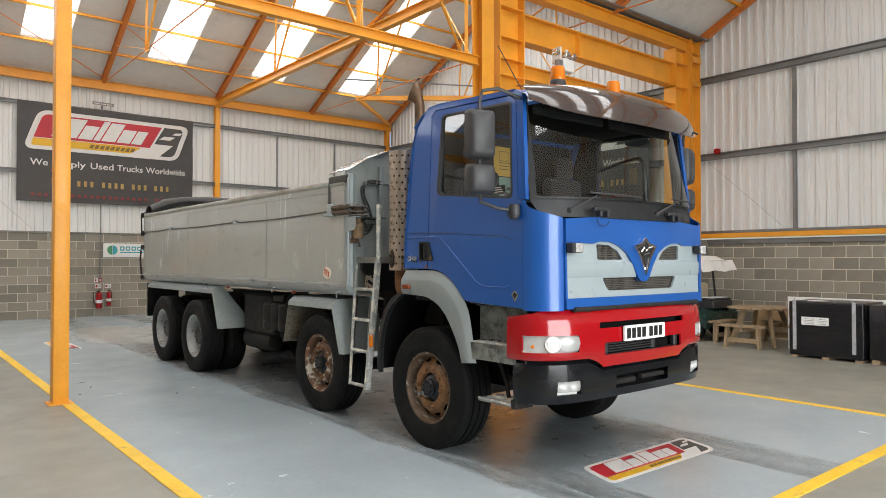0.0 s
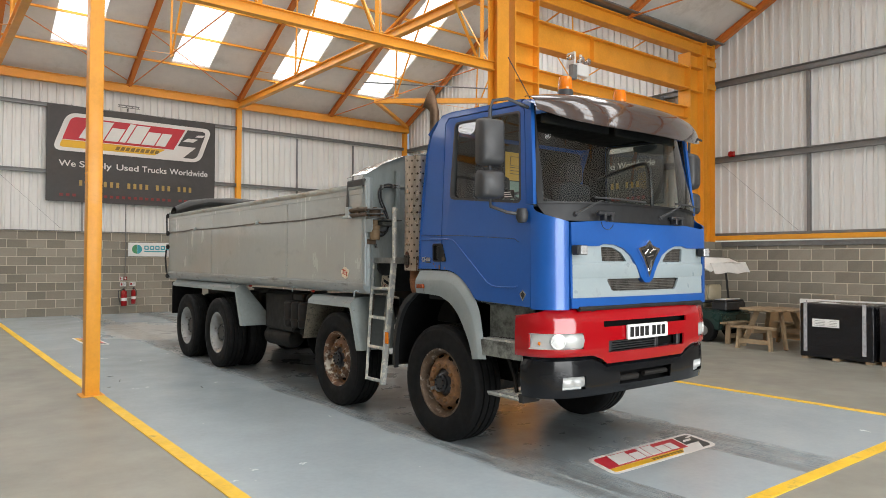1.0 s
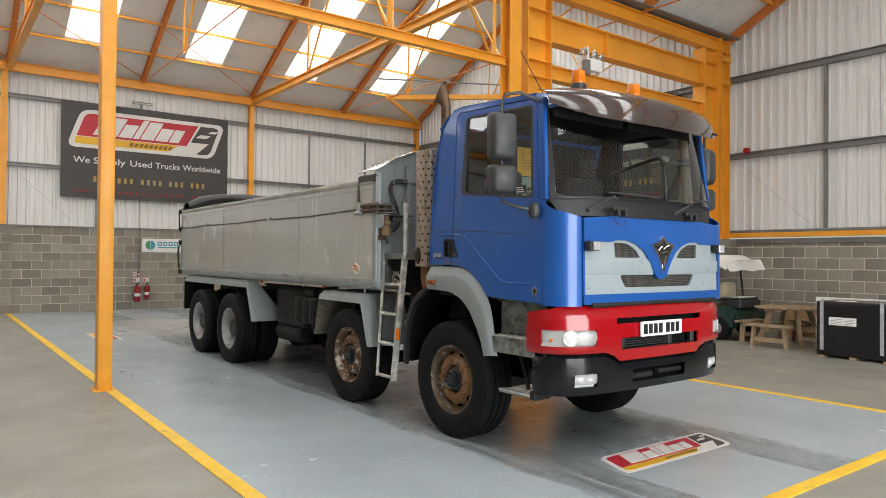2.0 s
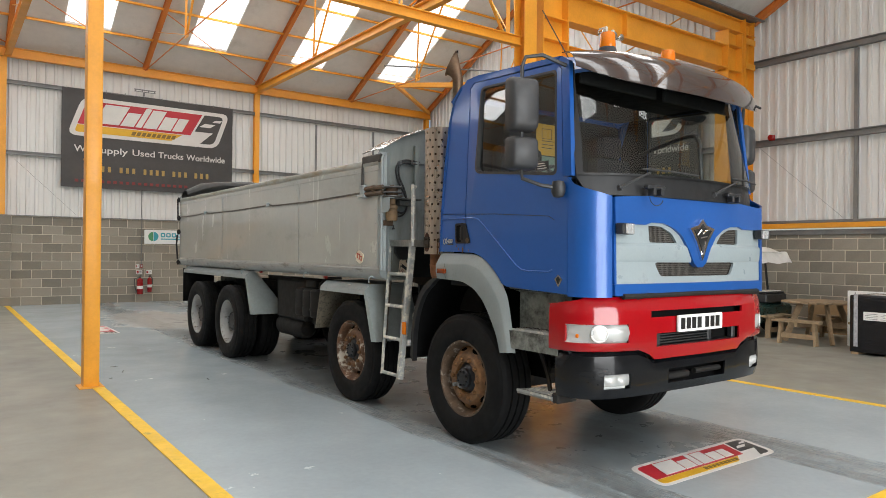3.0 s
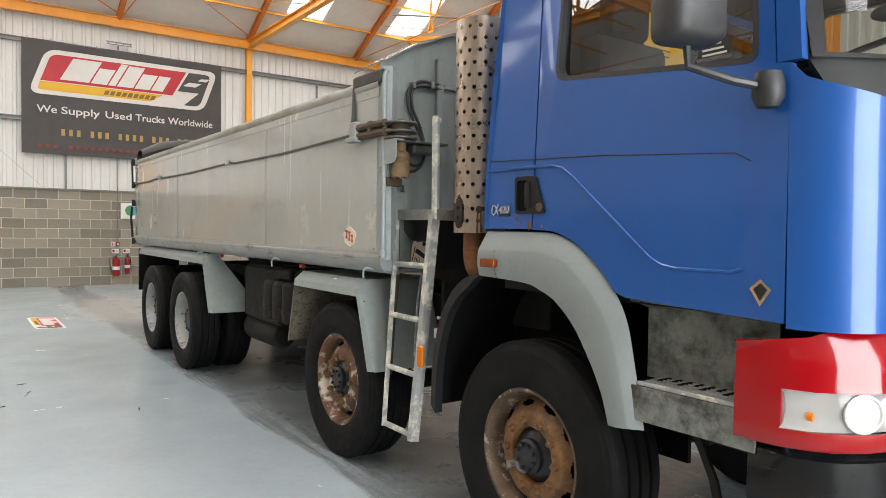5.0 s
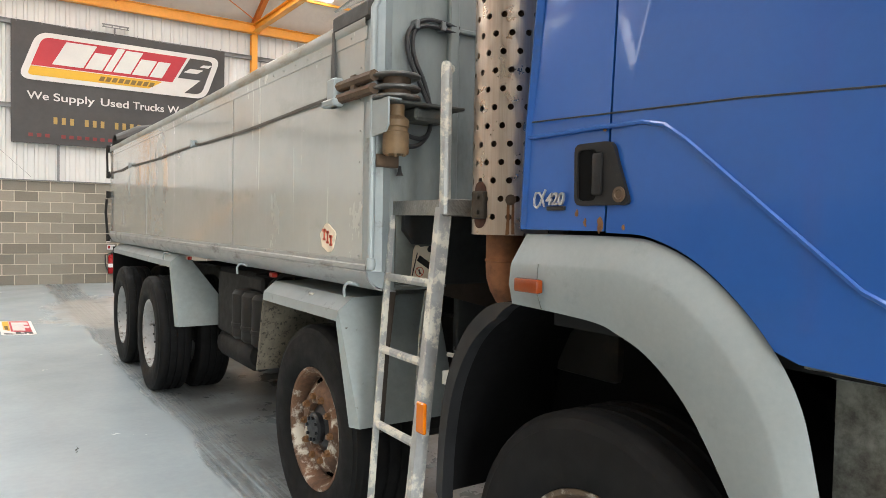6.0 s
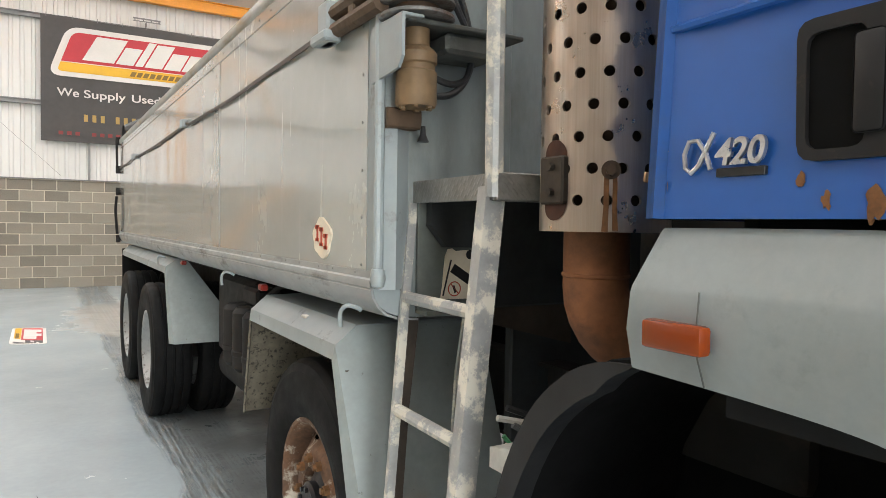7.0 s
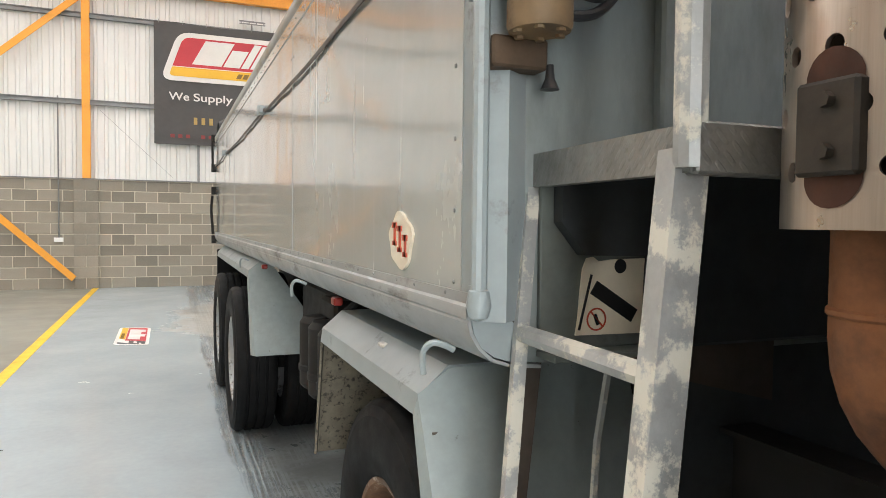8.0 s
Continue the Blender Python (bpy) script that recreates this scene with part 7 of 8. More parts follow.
        bar(bm, (f(SIDE + 0.027), 6.7855, 1.324), (f(SIDE + 0.098), 6.7855, 1.256), 0.003, 0.002, (0, 1, 0))
        part("plate_seam", bm, M["strap"], cp)
        bm = bmesh.new()
        lathe(bm, [(0.006, 0.0), (0.005, -0.004), (0.0, -0.005)], (f(SIDE + 0.028), 6.786, 1.338), "y", 6)
        part("post_bolt", bm, M["bolt_dull"], cp)
        # bolts
        if not left:
            bm = bmesh.new()
            for y in (6.87, 8.52, 8.575, 11.07, 11.13):
                for k in range(7):
                    z = 1.34 + 0.125 * k
                    lathe(bm, [(0.0045, 0.0), (0.0035, -0.0025), (0.0, -0.003)], (SIDE, y, z), "x", 6)
            for k in range(42):
                lathe(bm, [(0.004, 0.0), (0.003, -0.002), (0.0, -0.0025)], (SIDE - 0.0035, 6.9 + 0.15 * k + 0.02 * math.sin(k * 2.3), 1.319), "x", 6)
                lathe(bm, [(0.0045, 0.0), (0.0035, -0.003), (0.0, -0.0035)], (SIDE - 0.004, 6.95 + 0.15 * k, 2.222), "x", 6)
            for y in (7.45, 7.98, 9.3, 10.2, 11.8, 12.5):
                for z in (1.49, 1.71, 1.90, 2.09):
                    lathe(bm, [(0.006, 0.0), (0.005, -0.002), (0.0, -0.003)], (SIDE + 0.002, y, z), "x", 6)
            tagged(part("bolt_heads", bm, M["bolt_dull"], truck, "small grey bolt heads along the body"), "small grey bolt heads along the body", kind="stuff")
    # sheeting strap along the side with its clips
    bm = bmesh.new()
    knots = [(13.15, 1.995), (12.4, 1.99), (11.82, 2.012), (11.7, 1.995), (10.6, 1.988), (9.52, 2.000), (9.40, 2.012), (9.25, 1.99), (8.2, 1.985), (7.10, 2.008)]
    rings(bm, [[(SIDE - 0.011, y, z - 0.008), (SIDE - 0.008, y, z - 0.008), (SIDE - 0.008, y, z + 0.008), (SIDE - 0.011, y, z + 0.008)] for y, z in knots])
    part("sheet_strap", bm, M["strap"], truck, "slack dark strap along the body side")
    for y, z in ((11.82, 2.012), (9.40, 2.012)):
        bm = bmesh.new()
        box(bm, (SIDE - 0.03, y - 0.03, z - 0.022), (SIDE, y + 0.03, z + 0.022), 0.006)
        tube(bm, [(SIDE - 0.03, y, z + 0.02), (SIDE - 0.035, y - 0.02, z - 0.03)], 0.007, 6)
        part("strap_clip", bm, M["guard_grey"], truck)
    bm = bmesh.new()
    box(bm, (SIDE - 0.045, 7.02, 1.955), (SIDE, 7.10, 2.075), 0.008)
    box(bm, (SIDE - 0.06, 7.00, 1.955), (SIDE - 0.01, 7.12, 1.985), 0.006)
    part("strap_bracket", bm, M["guard_grey"], truck, "grey steel strap roller bracket")
    bm = bmesh.new()
    tube(bm, [(SIDE - 0.02, 6.72, 2.035), (SIDE - 0.02, 7.04, 2.035)], 0.022, 8)
    tube(bm, [(SIDE - 0.02, 6.72, 1.985), (SIDE - 0.02, 7.04, 1.985)], 0.022, 8)
    box(bm, (SIDE - 0.035, 6.86, 1.965), (SIDE - 0.005, 6.90, 2.06), 0.004)
    part("strap_roller", bm, M["rust_brown"], truck, "brown rusty rollers")
    bm = bmesh.new()
    plate(bm, [(7.085, 2.06), (7.13, 2.06), (7.115, 2.28), (7.10, 2.28)], "x", SIDE - 0.014, SIDE - 0.004)
    part("sheet_tail", bm, M["tarp"], truck)
    # winch on the corner: three flanges, bracket and brown motor
    c = (4.757, 6.70, 0)
    bm = bmesh.new()
    for z in (1.950, 1.985, 2.032):
        lathe(bm, [(0.0, z - 0.004), (0.088, z - 0.004), (0.094, z), (0.094, z + 0.006), (0.088, z + 0.010), (0.0, z + 0.014)], c, "z", 32)
    w = part("winch_drum", bm, M["winch_steel"], truck, "worn grey winch drum with flat flanges")
    bm = bmesh.new()
    lathe(bm, [(0.055, 1.952), (0.055, 2.034)], c, "z", 20)
    part("drum_core", bm, M["rust_brown"], w)
    bm = bmesh.new()
    lathe(bm, [(0.0, 2.046), (0.022, 2.046), (0.020, 2.056), (0.0, 2.058)], c, "z", 10)
    part("drum_nut", bm, M["rust_brown"], w)
    bm = bmesh.new()
    box(bm, (4.70, 6.64, 1.928), (5.04, 6.80, 1.940), 0.003)
    box(bm, (4.82, 6.66, 1.875), (4.98, 6.79, 1.925), 0.01)
    part("winch_bracket", bm, M["grimy"], truck, "grimy winch bracket plate")
    bm = bmesh.new()
    plate(bm, [(6.62, 1.935), (6.70, 1.935), (6.79, 1.935), (6.79, 1.80), (6.64, 1.815), (6.62, 1.84)], "x", 4.676, 4.684)
    box(bm, (4.676, 6.62, 1.933), (4.735, 6.79, 1.941), 0.002)
    part("bracket_cheek", bm, M["guard_grey"], truck, "pale grey folded bracket cheek")
    bm = bmesh.new()
    box(bm, (4.70, 6.745, 1.692), (4.80, 6.79, 1.742), 0.004)
    part("motor_foot", bm, M["rust_brown"], truck)
    bm = bmesh.new()
    lathe(bm, [(0.0, 1.738), (0.048, 1.738), (0.051, 1.746), (0.051, 1.822), (0.046, 1.826), (0.046, 1.84), (0.051, 1.844), (0.051, 1.868), (0.043, 1.878), (0.032, 1.885), (0.032, 1.93)], c, "z", 24)
    for k in range(6):
        a = math.pi * k / 3
        tube(bm, [(c[0] + 0.037 * math.cos(a), c[1] + 0.037 * math.sin(a), 1.733), (c[0] + 0.037 * math.cos(a), c[1] + 0.037 * math.sin(a), 1.746)], 0.008, 6)
    part("winch_motor", bm, M["tan_motor"], truck, "brown hydraulic winch motor")
    bm = bmesh.new()
    lathe(bm, [(0.0, 1.660), (0.016, 1.660), (0.008, 1.678), (0.006, 1.70)], (4.80, 6.74, 0), "z", 10)
    part("spout", bm, M["black_plastic"], truck)
    for k, off in enumerate((0.0, 0.026)):
        bm = bmesh.new()
        tube(bm, curve([(4.80, 6.72, 1.775 + 2 * off), (4.87, 6.72, 1.785 + off), (4.925, 6.73, 1.84), (4.940, 6.74, 1.93), (4.915 - off, 6.75, 2.04), (4.875 - off, 6.76, 2.13), (4.862 - off, 6.76, 2.20 + off / 2), (4.885 - off / 2, 6.77, 2.255 + off / 2), (4.95, 6.77, 2.278 + off), (5.10, 6.78, 2.272 + off)], 5), 0.009, 8)
        part("hydraulic_hose", bm, M["black_plastic"] if k == 0 else M["mirror_plastic"], truck)
    for x, z in ((4.873, 2.262), (5.00, 2.275)):
        bm = bmesh.new()
        box(bm, (x, 6.755, z - 0.008), (x + 0.02, 6.80, z + 0.03), 0.003)
        part("hose_clip", bm, M["galv"], truck)
    # bulkhead, its inner floor, tail
    top = [(SIDE + 0.005, 2.38), (4.90, 2.50), (5.15, 2.60), (5.45, 2.66), (XC, 2.68)]
    low = [(SIDE + 0.16, 1.20), (SIDE + 0.07, 1.208), (SIDE + 0.025, 1.235), (SIDE + 0.008, 1.29)]
    ol = [(mx(a), b) for a, b in reversed(low)] + low + top + [(mx(a), b) for a, b in reversed(top[:-1])]
    bm = bmesh.new()
    plate(bm, ol, "y", 6.80, 6.83)
    bh = part("bulkhead", bm, M["bulkhead_paint"], truck, "grey steel bulkhead with a curved top")
    bm = bmesh.new()
    box(bm, (SIDE + 0.2, 6.78, 2.28), (mx(SIDE + 0.2), 6.80, 2.30), 0.004)
    for x in (5.05, 5.5, 5.95, 6.4):
        box(bm, (x, 6.77, 1.56), (x + 0.05, 6.80, 2.45), 0.006)
    part("bulkhead_rib", bm, M["bulkhead_paint"], bh)
    bm = bmesh.new()
    rows = [[(a, y, b + 0.012) for a, b in top + [(mx(p), q) for p, q in reversed(top[:-1])]] for y in (6.76, 6.83, 7.0, 7.14)]
    rows[-1] = [(a, y, b - 0.012) for a, y, b in rows[-1]]
    sheet(bm, rows, thick=0.008)
    part("headboard_hood", bm, M["body_grey"], truck, "folded grey headboard hood")
    bm = bmesh.new()
    box(bm, (SIDE - 0.014, 6.78, 2.27), (SIDE + 0.08, 7.12, 2.345), 0.012)
    part("corner_cap", bm, M["tarp"], truck, "dark worn corner cap")
    bm = bmesh.new()
    box(bm, (SIDE + 0.06, 6.84, 1.206), (mx(SIDE + 0.06), 13.18, 1.25))
    part("body_floor", bm, M["body_grey"], truck)
    bm = bmesh.new()
    tt = [(SIDE + 0.01, 2.34), (4.95, 2.46), (5.25, 2.53), (XC, 2.55)]
    plate(bm, [(mx(SIDE + 0.01), 1.20), (SIDE + 0.01, 1.20)] + tt + [(mx(a), b) for a, b in reversed(tt[:-1])], "y", 13.2, 13.26)
    tg = part("tailgate", bm, M["body_grey"], truck, "grey steel tailgate")
    bm = bmesh.new()
    rows = [[(a, 13.0 + 0.16 * math.cos(k), b + 0.0 + 0.085 * math.sin(k) + 0.012 * math.sin(a * 9 + k)) for a, b in tt + [(mx(p), q) for p, q in reversed(tt[:-1])]] for k in [math.pi * j / 6 - 0.5 * math.pi for j in range(13)]]
    sheet(bm, rows)
    part("rolled_tarpaulin", bm, M["tarp"], truck, "dark rolled sheet over the tailgate")
    for z in (1.25, 1.75, 1.98, 2.28):
        bm = bmesh.new()
        tube(bm, [(SIDE - 0.02, 13.22, z - 0.04), (SIDE - 0.02, 13.22, z + 0.04)], 0.022, 8)
        box(bm, (SIDE - 0.03, 13.18, z - 0.02), (SIDE + 0.02, 13.30, z + 0.02), 0.005)
        part("tailgate_hinge", bm, M["chassis"], tg)
    bm = bmesh.new()
    tube(bm, [(SIDE - 0.025, 13.25, 1.30), (SIDE - 0.04, 13.27, 1.55), (SIDE - 0.03, 13.26, 1.70)], 0.014, 6)
    part("tailgate_chain", bm, M["chassis"], tg)
    bm = bmesh.new()
    tube(bm, [(SIDE - 0.025, 13.25, 2.0), (SIDE - 0.03, 13.26, 2.3)], 0.012, 6)
    part("tailgate_chain", bm, M["chassis"], tg)
    # maker's sticker: plain shapes in its colours
    bm = bmesh.new()
    pts = [(7.155 + 0.074 * math.cos(a) * (1 + 0.10 * math.sin(5 * a)), 1.405 + 0.058 * math.sin(a) * (1 + 0.10 * math.cos(4 * a + 1))) for a in [2 * math.pi * k / 28 for k in range(28)]]
    plate(bm, pts, "x", SIDE - 0.006, SIDE + 0.004)
    st = part("body_sticker", bm, M["sticker_cream"], truck, "cream and red irregular body sticker")
    bm = bmesh.new()
    for y, z, h in ((7.190, 1.418, 0.050), (7.155, 1.408, 0.056), (7.120, 1.394, 0.046)):
        box(bm, (SIDE - 0.008, y - 0.009, z - h / 2), (SIDE - 0.005, y + 0.003, z + h / 2))
        box(bm, (SIDE - 0.008, y - 0.016, z + h / 2 - 0.012), (SIDE - 0.005, y + 0.016, z + h / 2))
        box(bm, (SIDE - 0.008, y - 0.015, z - h / 2), (SIDE - 0.005, y + 0.012, z - h / 2 + 0.010))
    part("sticker_print", bm, M["sticker_red"], st)


tipper()


def guards():
    """Folded steel mudguards of the second axle and of the rear bogie."""
    def guard(nm, y0, y1, zt, f0, f1, r0, r1, rear):
        bm = bmesh.new()
        sec = [(0.0, -0.045), (0.006, 0.0), (0.07, 0.055), (0.50, 0.06)]
        sheet(bm, [[(SIDE + d, y, zt + z) for d, z in sec] for y in (y0, (y0 + y1) / 2, y1)], thick=0.008)
        g = part(nm, bm, M["guard_grey"], truck, "folded pale grey steel mudguard", sharp=25)
        bm = bmesh.new()
        flap = [[(SIDE + 0.0, y0, zt - 0.045), (SIDE + 0.006, y0 - 0.002, zt), (SIDE + 0.07, y0 - 0.004, zt + 0.05), (SIDE + 0.5, y0 - 0.004, zt + 0.05)],
                [(SIDE + 0.0, f0 + 0.05, f1), (SIDE + 0.02, f0, f1), (SIDE + 0.07, f0, f1), (SIDE + 0.5, f0, f1)]]
        if not rear:
            flap[0][3] = (SIDE + 0.14, y0 - 0.004, zt + 0.04)
        sheet(bm, flap, thick=0.008)
        fp = part("front_flap", bm, M["flap_front"], g, "spattered pale grey front flap", sharp=25)
        if rear:
            bm = bmesh.new()
            k = 0.16
            bar(bm, (SIDE + 0.02, y0 + (f0 - y0) * k - 0.011, zt - 0.07), (SIDE + 0.5, y0 + (f0 - y0) * k - 0.009, zt - 0.05), 0.004, 0.005)
            part("flap_seam", bm, M["strap"], fp)
        if rear:
            bm = bmesh.new()
            sheet(bm, [[(SIDE + 0.0, y1, zt - 0.045), (SIDE + 0.008, y1 + 0.004, zt - 0.02), (SIDE + 0.5, y1 + 0.004, zt + 0.05)], [(SIDE + 0.0, r0 - 0.03, r1), (SIDE + 0.012, r0, r1), (SIDE + 0.5, r0, r1)]], thick=0.008)
            part("rear_flap", bm, M["flap_grime"], g, "mud-spattered rear flap")
        else:
            bm = bmesh.new()
            box(bm, (SIDE + 0.0, y1 + 0.0, 0.62), (SIDE + 0.5, y1 + 0.03, zt + 0.02), 0.004)
            part("mud_flap", bm, M["rubber"], g)
        return g
    g2 = guard("mudguard", 7.06, 7.99, 1.095, 6.87, 0.63, 8.12, 0.645, True)
    guard("bogie_mudguard", 10.16, 12.98, 1.135, 9.92, 0.64, 13.1, 0.6, False)
    # hooks and small fittings
    for y, z in ((6.90, 1.222), (8.29, 1.218), (10.20, 1.20)):
        bm = bmesh.new()
        tube(bm, curve([(SIDE + 0.006, y - 0.02, z - 0.004), (SIDE - 0.014, y - 0.018, z + 0.006), (SIDE - 0.034, y - 0.01, z + 0.008), (SIDE - 0.044, y + 0.004, z - 0.012), (SIDE - 0.041, y + 0.008, z - 0.05)], 4), 0.006, 8)
        part("sheet_hook", bm, M["guard_grey"], truck, "bent steel rope hook")
    for y in (7.93, 9.72):
        bm = bmesh.new()
        box(bm, (SIDE + 0.03, y, 1.172), (SIDE + 0.06, y + 0.05, 1.198), 0.005)
        part("red_marker", bm, M["red_lens"], truck, "small red side lamp")
    for y in (7.42,):
        bm = bmesh.new()
        box(bm, (SIDE + 0.035, y, 1.125), (SIDE + 0.055, y + 0.035, 1.136), 0.003)
        part("guard_clip", bm, M["white_scuff"], g2)


guards()


def ladder():
    """The ladder leans in towards its top."""
    top_l, bot_l = Vector((4.812, 6.80, 1.53)), Vector((4.65, 6.655, 0.385))
    top_r, bot_r = Vector((4.797, 6.42, 1.53)), Vector((4.65, 6.375, 0.375))

    def on(a, b, z):
        return a + (b - a) * ((z - a.z) / (b.z - a.z))
    bm = bmesh.new()
    rings(bm, [[p + Vector((a, b + 0.010, 0)) for a, b in ((-0.0115, -0.007), (0.0115, -0.007), (0.0115, 0.007), (-0.0115, 0.007))] for p in (bot_l, top_l)])
    lad = part("ladder", bm, M["alu"], truck, "paint-flecked aluminium ladder on the body front")
    bm = bmesh.new()
    bar(bm, bot_r, top_r, 0.034, 0.050, (1, 0, 0))
    part("ladder_stile", bm, M["alu"], lad)
    for z in (0.40, 0.70, 0.98, 1.26):
        bm = bmesh.new()
        tube(bm, [on(bot_l, top_l, z), on(bot_r, top_r, z)], 0.016, 8)
        part("rung", bm, M["alu"], lad)
    bm = bmesh.new()
    bar(bm, (4.820, 6.83, 1.534), (4.790, 6.388, 1.532), 0.024, 0.056)
    box(bm, (4.782, 6.380, 1.502), (5.02, 6.412, 1.563), 0.003)
    box(bm, (4.815, 6.41, 1.54), (6.60, 6.798, 1.556))
    part("ladder_platform", bm, M["chequer"], lad, "chequer-plate ladder platform")
    bm = bmesh.new()
    tube(bm, [(4.788, 6.400, 1.51), (4.782, 6.395, 1.98), (4.785, 6.40, 2.03), (4.81, 6.415, 2.02)], 0.020, 10)
    part("grab_rail", bm, M["alu"], lad)
    bm = bmesh.new()
    c = on(bot_r, top_r, 0.80)
    box(bm, (c.x - 0.035, c.y - 0.062, 0.755), (c.x - 0.02, c.y - 0.012, 0.862), 0.004)
    part("side_marker", bm, M["amber"], lad, "bright amber side marker lamp")
    bm = bmesh.new()
    tube(bm, [(5.0, 6.84, 1.19), (4.985, 6.855, 1.03), (4.97, 6.86, 0.70)], 0.008, 6)
    part("ladder_stay", bm, M["alu"], lad)
    # the body's dark leg behind the ladder
    bm = bmesh.new()
    rings(bm, [[(x + a, y + b, z) for a, b in ((-0.03, -0.012), (0.0, -0.012), (0.0, 0.012), (-0.03, 0.012))] for x, y, z in ((4.790, 6.83, 0.62), (4.812, 6.83, 0.95), (4.840, 6.83, 1.21))])
    part("guard_stay", bm, M["brown_grime"], truck, "dark steel stay behind the ladder")


ladder()

# ---- things in the hall ----


def brand_panel(w, h):
    """The dealer's mark as plain shapes, w by h and leaning forward, as (material, outline) in its own plane, layer by layer."""
    lean_by = 0.085

    def at(pts):
        return [((u * (1 - lean_by) + lean_by * v) * w, v * h) for u, v in pts]
    out = [("banner_white", rounded(at([(0, 0), (1, 0), (1, 1), (0, 1)]), 0.24 * h, 6))]
    out.append(("banner_red", rounded(at([(0.035, 0.30), (0.775, 0.30), (0.805, 0.90), (0.035, 0.90)]), [0, 0, 0, 0.15 * h], 5)))
    out.append(("banner_yellow", rounded(at([(0.035, 0.095), (0.66, 0.095), (0.72, 0.285), (0.035, 0.285)]), [0.14 * h, 0, 0, 0], 5)))
    out.append(("banner_black", rounded(at([(0.865, 0.095), (0.965, 0.095), (0.965, 0.90), (0.822, 0.90), (0.795, 0.42), (0.93, 0.42)]), [0, 0.15 * h, 0.15 * h, 0, 0, 0], 5)))
    top = [("banner_white", at([(0.815, 0.56), (0.845, 0.66), (0.925, 0.66), (0.895, 0.56)])), ("banner_white", at([(0.895, 0.72), (0.91, 0.78), (0.965, 0.80), (0.95, 0.72)]))]
    # heavy leaning shapes stand for the name
    x = 0.13
    for bw, bh in ((0.155, 0.50), (0.088, 0.36), (0.040, 0.52), (0.092, 0.50), (0.088, 0.36), (0.070, 0.36)):
        top.append(("banner_white", at([(x, 0.36), (x + bw, 0.36), (x + bw + 0.05 * bh, 0.36 + bh), (x + 0.05 * bh, 0.36 + bh)])))
        x += bw + 0.009
    x = 0.385
    for i in range(9):
        top.append(("banner_gold_dark", at([(x, 0.135), (x + 0.025, 0.135), (x + 0.028, 0.235), (x + 0.003, 0.235)])))
        x += 0.0335
    return out, top


def banner():
    x0, x1, z0, z1, y = 3.98, 8.47, 3.07, 5.66, NORTH - 0.075
    b = thing("wall_banner", ((x0 + x1) / 2, y, z0), "black dealer's banner with a red, white and yellow mark", "banner", "dealer's banners")
    bm = bmesh.new()
    rows = [[(x0 + (x1 - x0) * i / 44, y + 0.010 * math.sin(i * 0.6) * math.sin(j * 0.7) + 0.005 * math.sin(i * 2.1) + 0.006 * math.sin((i + 2 * j) * 0.9) * (j > 9), z0 + (z1 - z0) * j / 14 + 0.014 * math.sin(i * 0.36) * (j == 14)) for i in range(45)] for j in range(15)]
    sheet(bm, rows, thick=0.004)
    cloth = part("banner_cloth", bm, M["banner_black"], b, "black cloth, slightly rippled")
    ox, oz, w, h = 4.10, 4.43, 4.27, 1.04
    lo, hi = brand_panel(w, h)
    for k, (m, ol) in enumerate(lo + hi):
        bm = bmesh.new()
        d = y - 0.024 - 0.003 * min(k, 4)
        plate(bm, [(ox + a, oz + c) for a, c in ol], "y", d - 0.002, d)
        part("banner_shape", bm, M[m], cloth)
    for word, xa, xb in (("We", 4.27, 4.68), ("Supply", 4.77, 5.58), ("Used", 5.70, 6.28), ("Trucks", 6.37, 7.05), ("Worldwide", 7.13, 8.24)):
        tx = letters(word, 0.235, Matrix.Rotation(radians(90), 4, "X"), M["banner_white"], align="LEFT", bold=0.003)
        xs = [v.co.x for v in tx.vertices]
        k = (xb - xa) / (max(xs) - min(xs))
        tx.transform(Matrix.Translation((xa - min(xs) * k, y - 0.03, 4.02)) @ Matrix.Diagonal((k, 1, 1, 1)))
        part("banner_word", tx, None, cloth, "white word " + word)
    # number and address as plain bars
    x = 4.75
    for n in (3, 3, 4, 3, 3):
        for i in range(n):
            bm = bmesh.new()
            box(bm, (x + 0.02, y - 0.028, 3.515), (x + 0.095, y - 0.024, 3.665))
            x += 0.16
            part("gold_bar", bm, M["banner_gold"], cloth)
        x += 0.13
    x = 4.3
    for i in range(24):
        if i not in (3, 19):
            bm = bmesh.new()
            box(bm, (x, y - 0.028, 3.215), (x + 0.085, y - 0.024, 3.29))
            part("red_bar", bm, M["banner_red_dull"], cloth)
        x += 0.155
    for k in range(10):
        bm = bmesh.new()
        x = x0 + 0.1 + (x1 - x0 - 0.2) * k / 9
        tube(bm, [(x, y - 0.01, z1 - 0.03), (x, NORTH - 0.07, z1 + 0.05)], 0.005, 5)
        part("banner_tie", bm, M["galv"], b)
    # its twin on the east wall, seen through the cab
    copy_thing(b, pose(EAST - 0.13, 12.96, 2.95, 0, 0, -90))


banner()


def floor_marks():
    w, h = 1.50, 0.38

    def mark(m):
        e = new("floor_decal")
        tagged(e, "red, white and yellow dealer's floor sticker", "floor sticker", "floor stickers")
        lo, hi = brand_panel(w, h)
        for k, (mt, ol) in enumerate(lo + hi):
            bm = bmesh.new()
            plate(bm, [(a - w / 2, b - h / 2) for a, b in ol], "z", 0.0, 0.0012 + 0.0008 * min(k, 4))
            part("decal_shape", bm, M[mt], e)
        return e
    e = mark(None)
    e.matrix_world = pose(5.895, 4.285, 0.0042, 0, 0, 0)
    copy_thing(e, pose(3.83, 15.05, 0.0042, 0, 0, -90))


floor_marks()


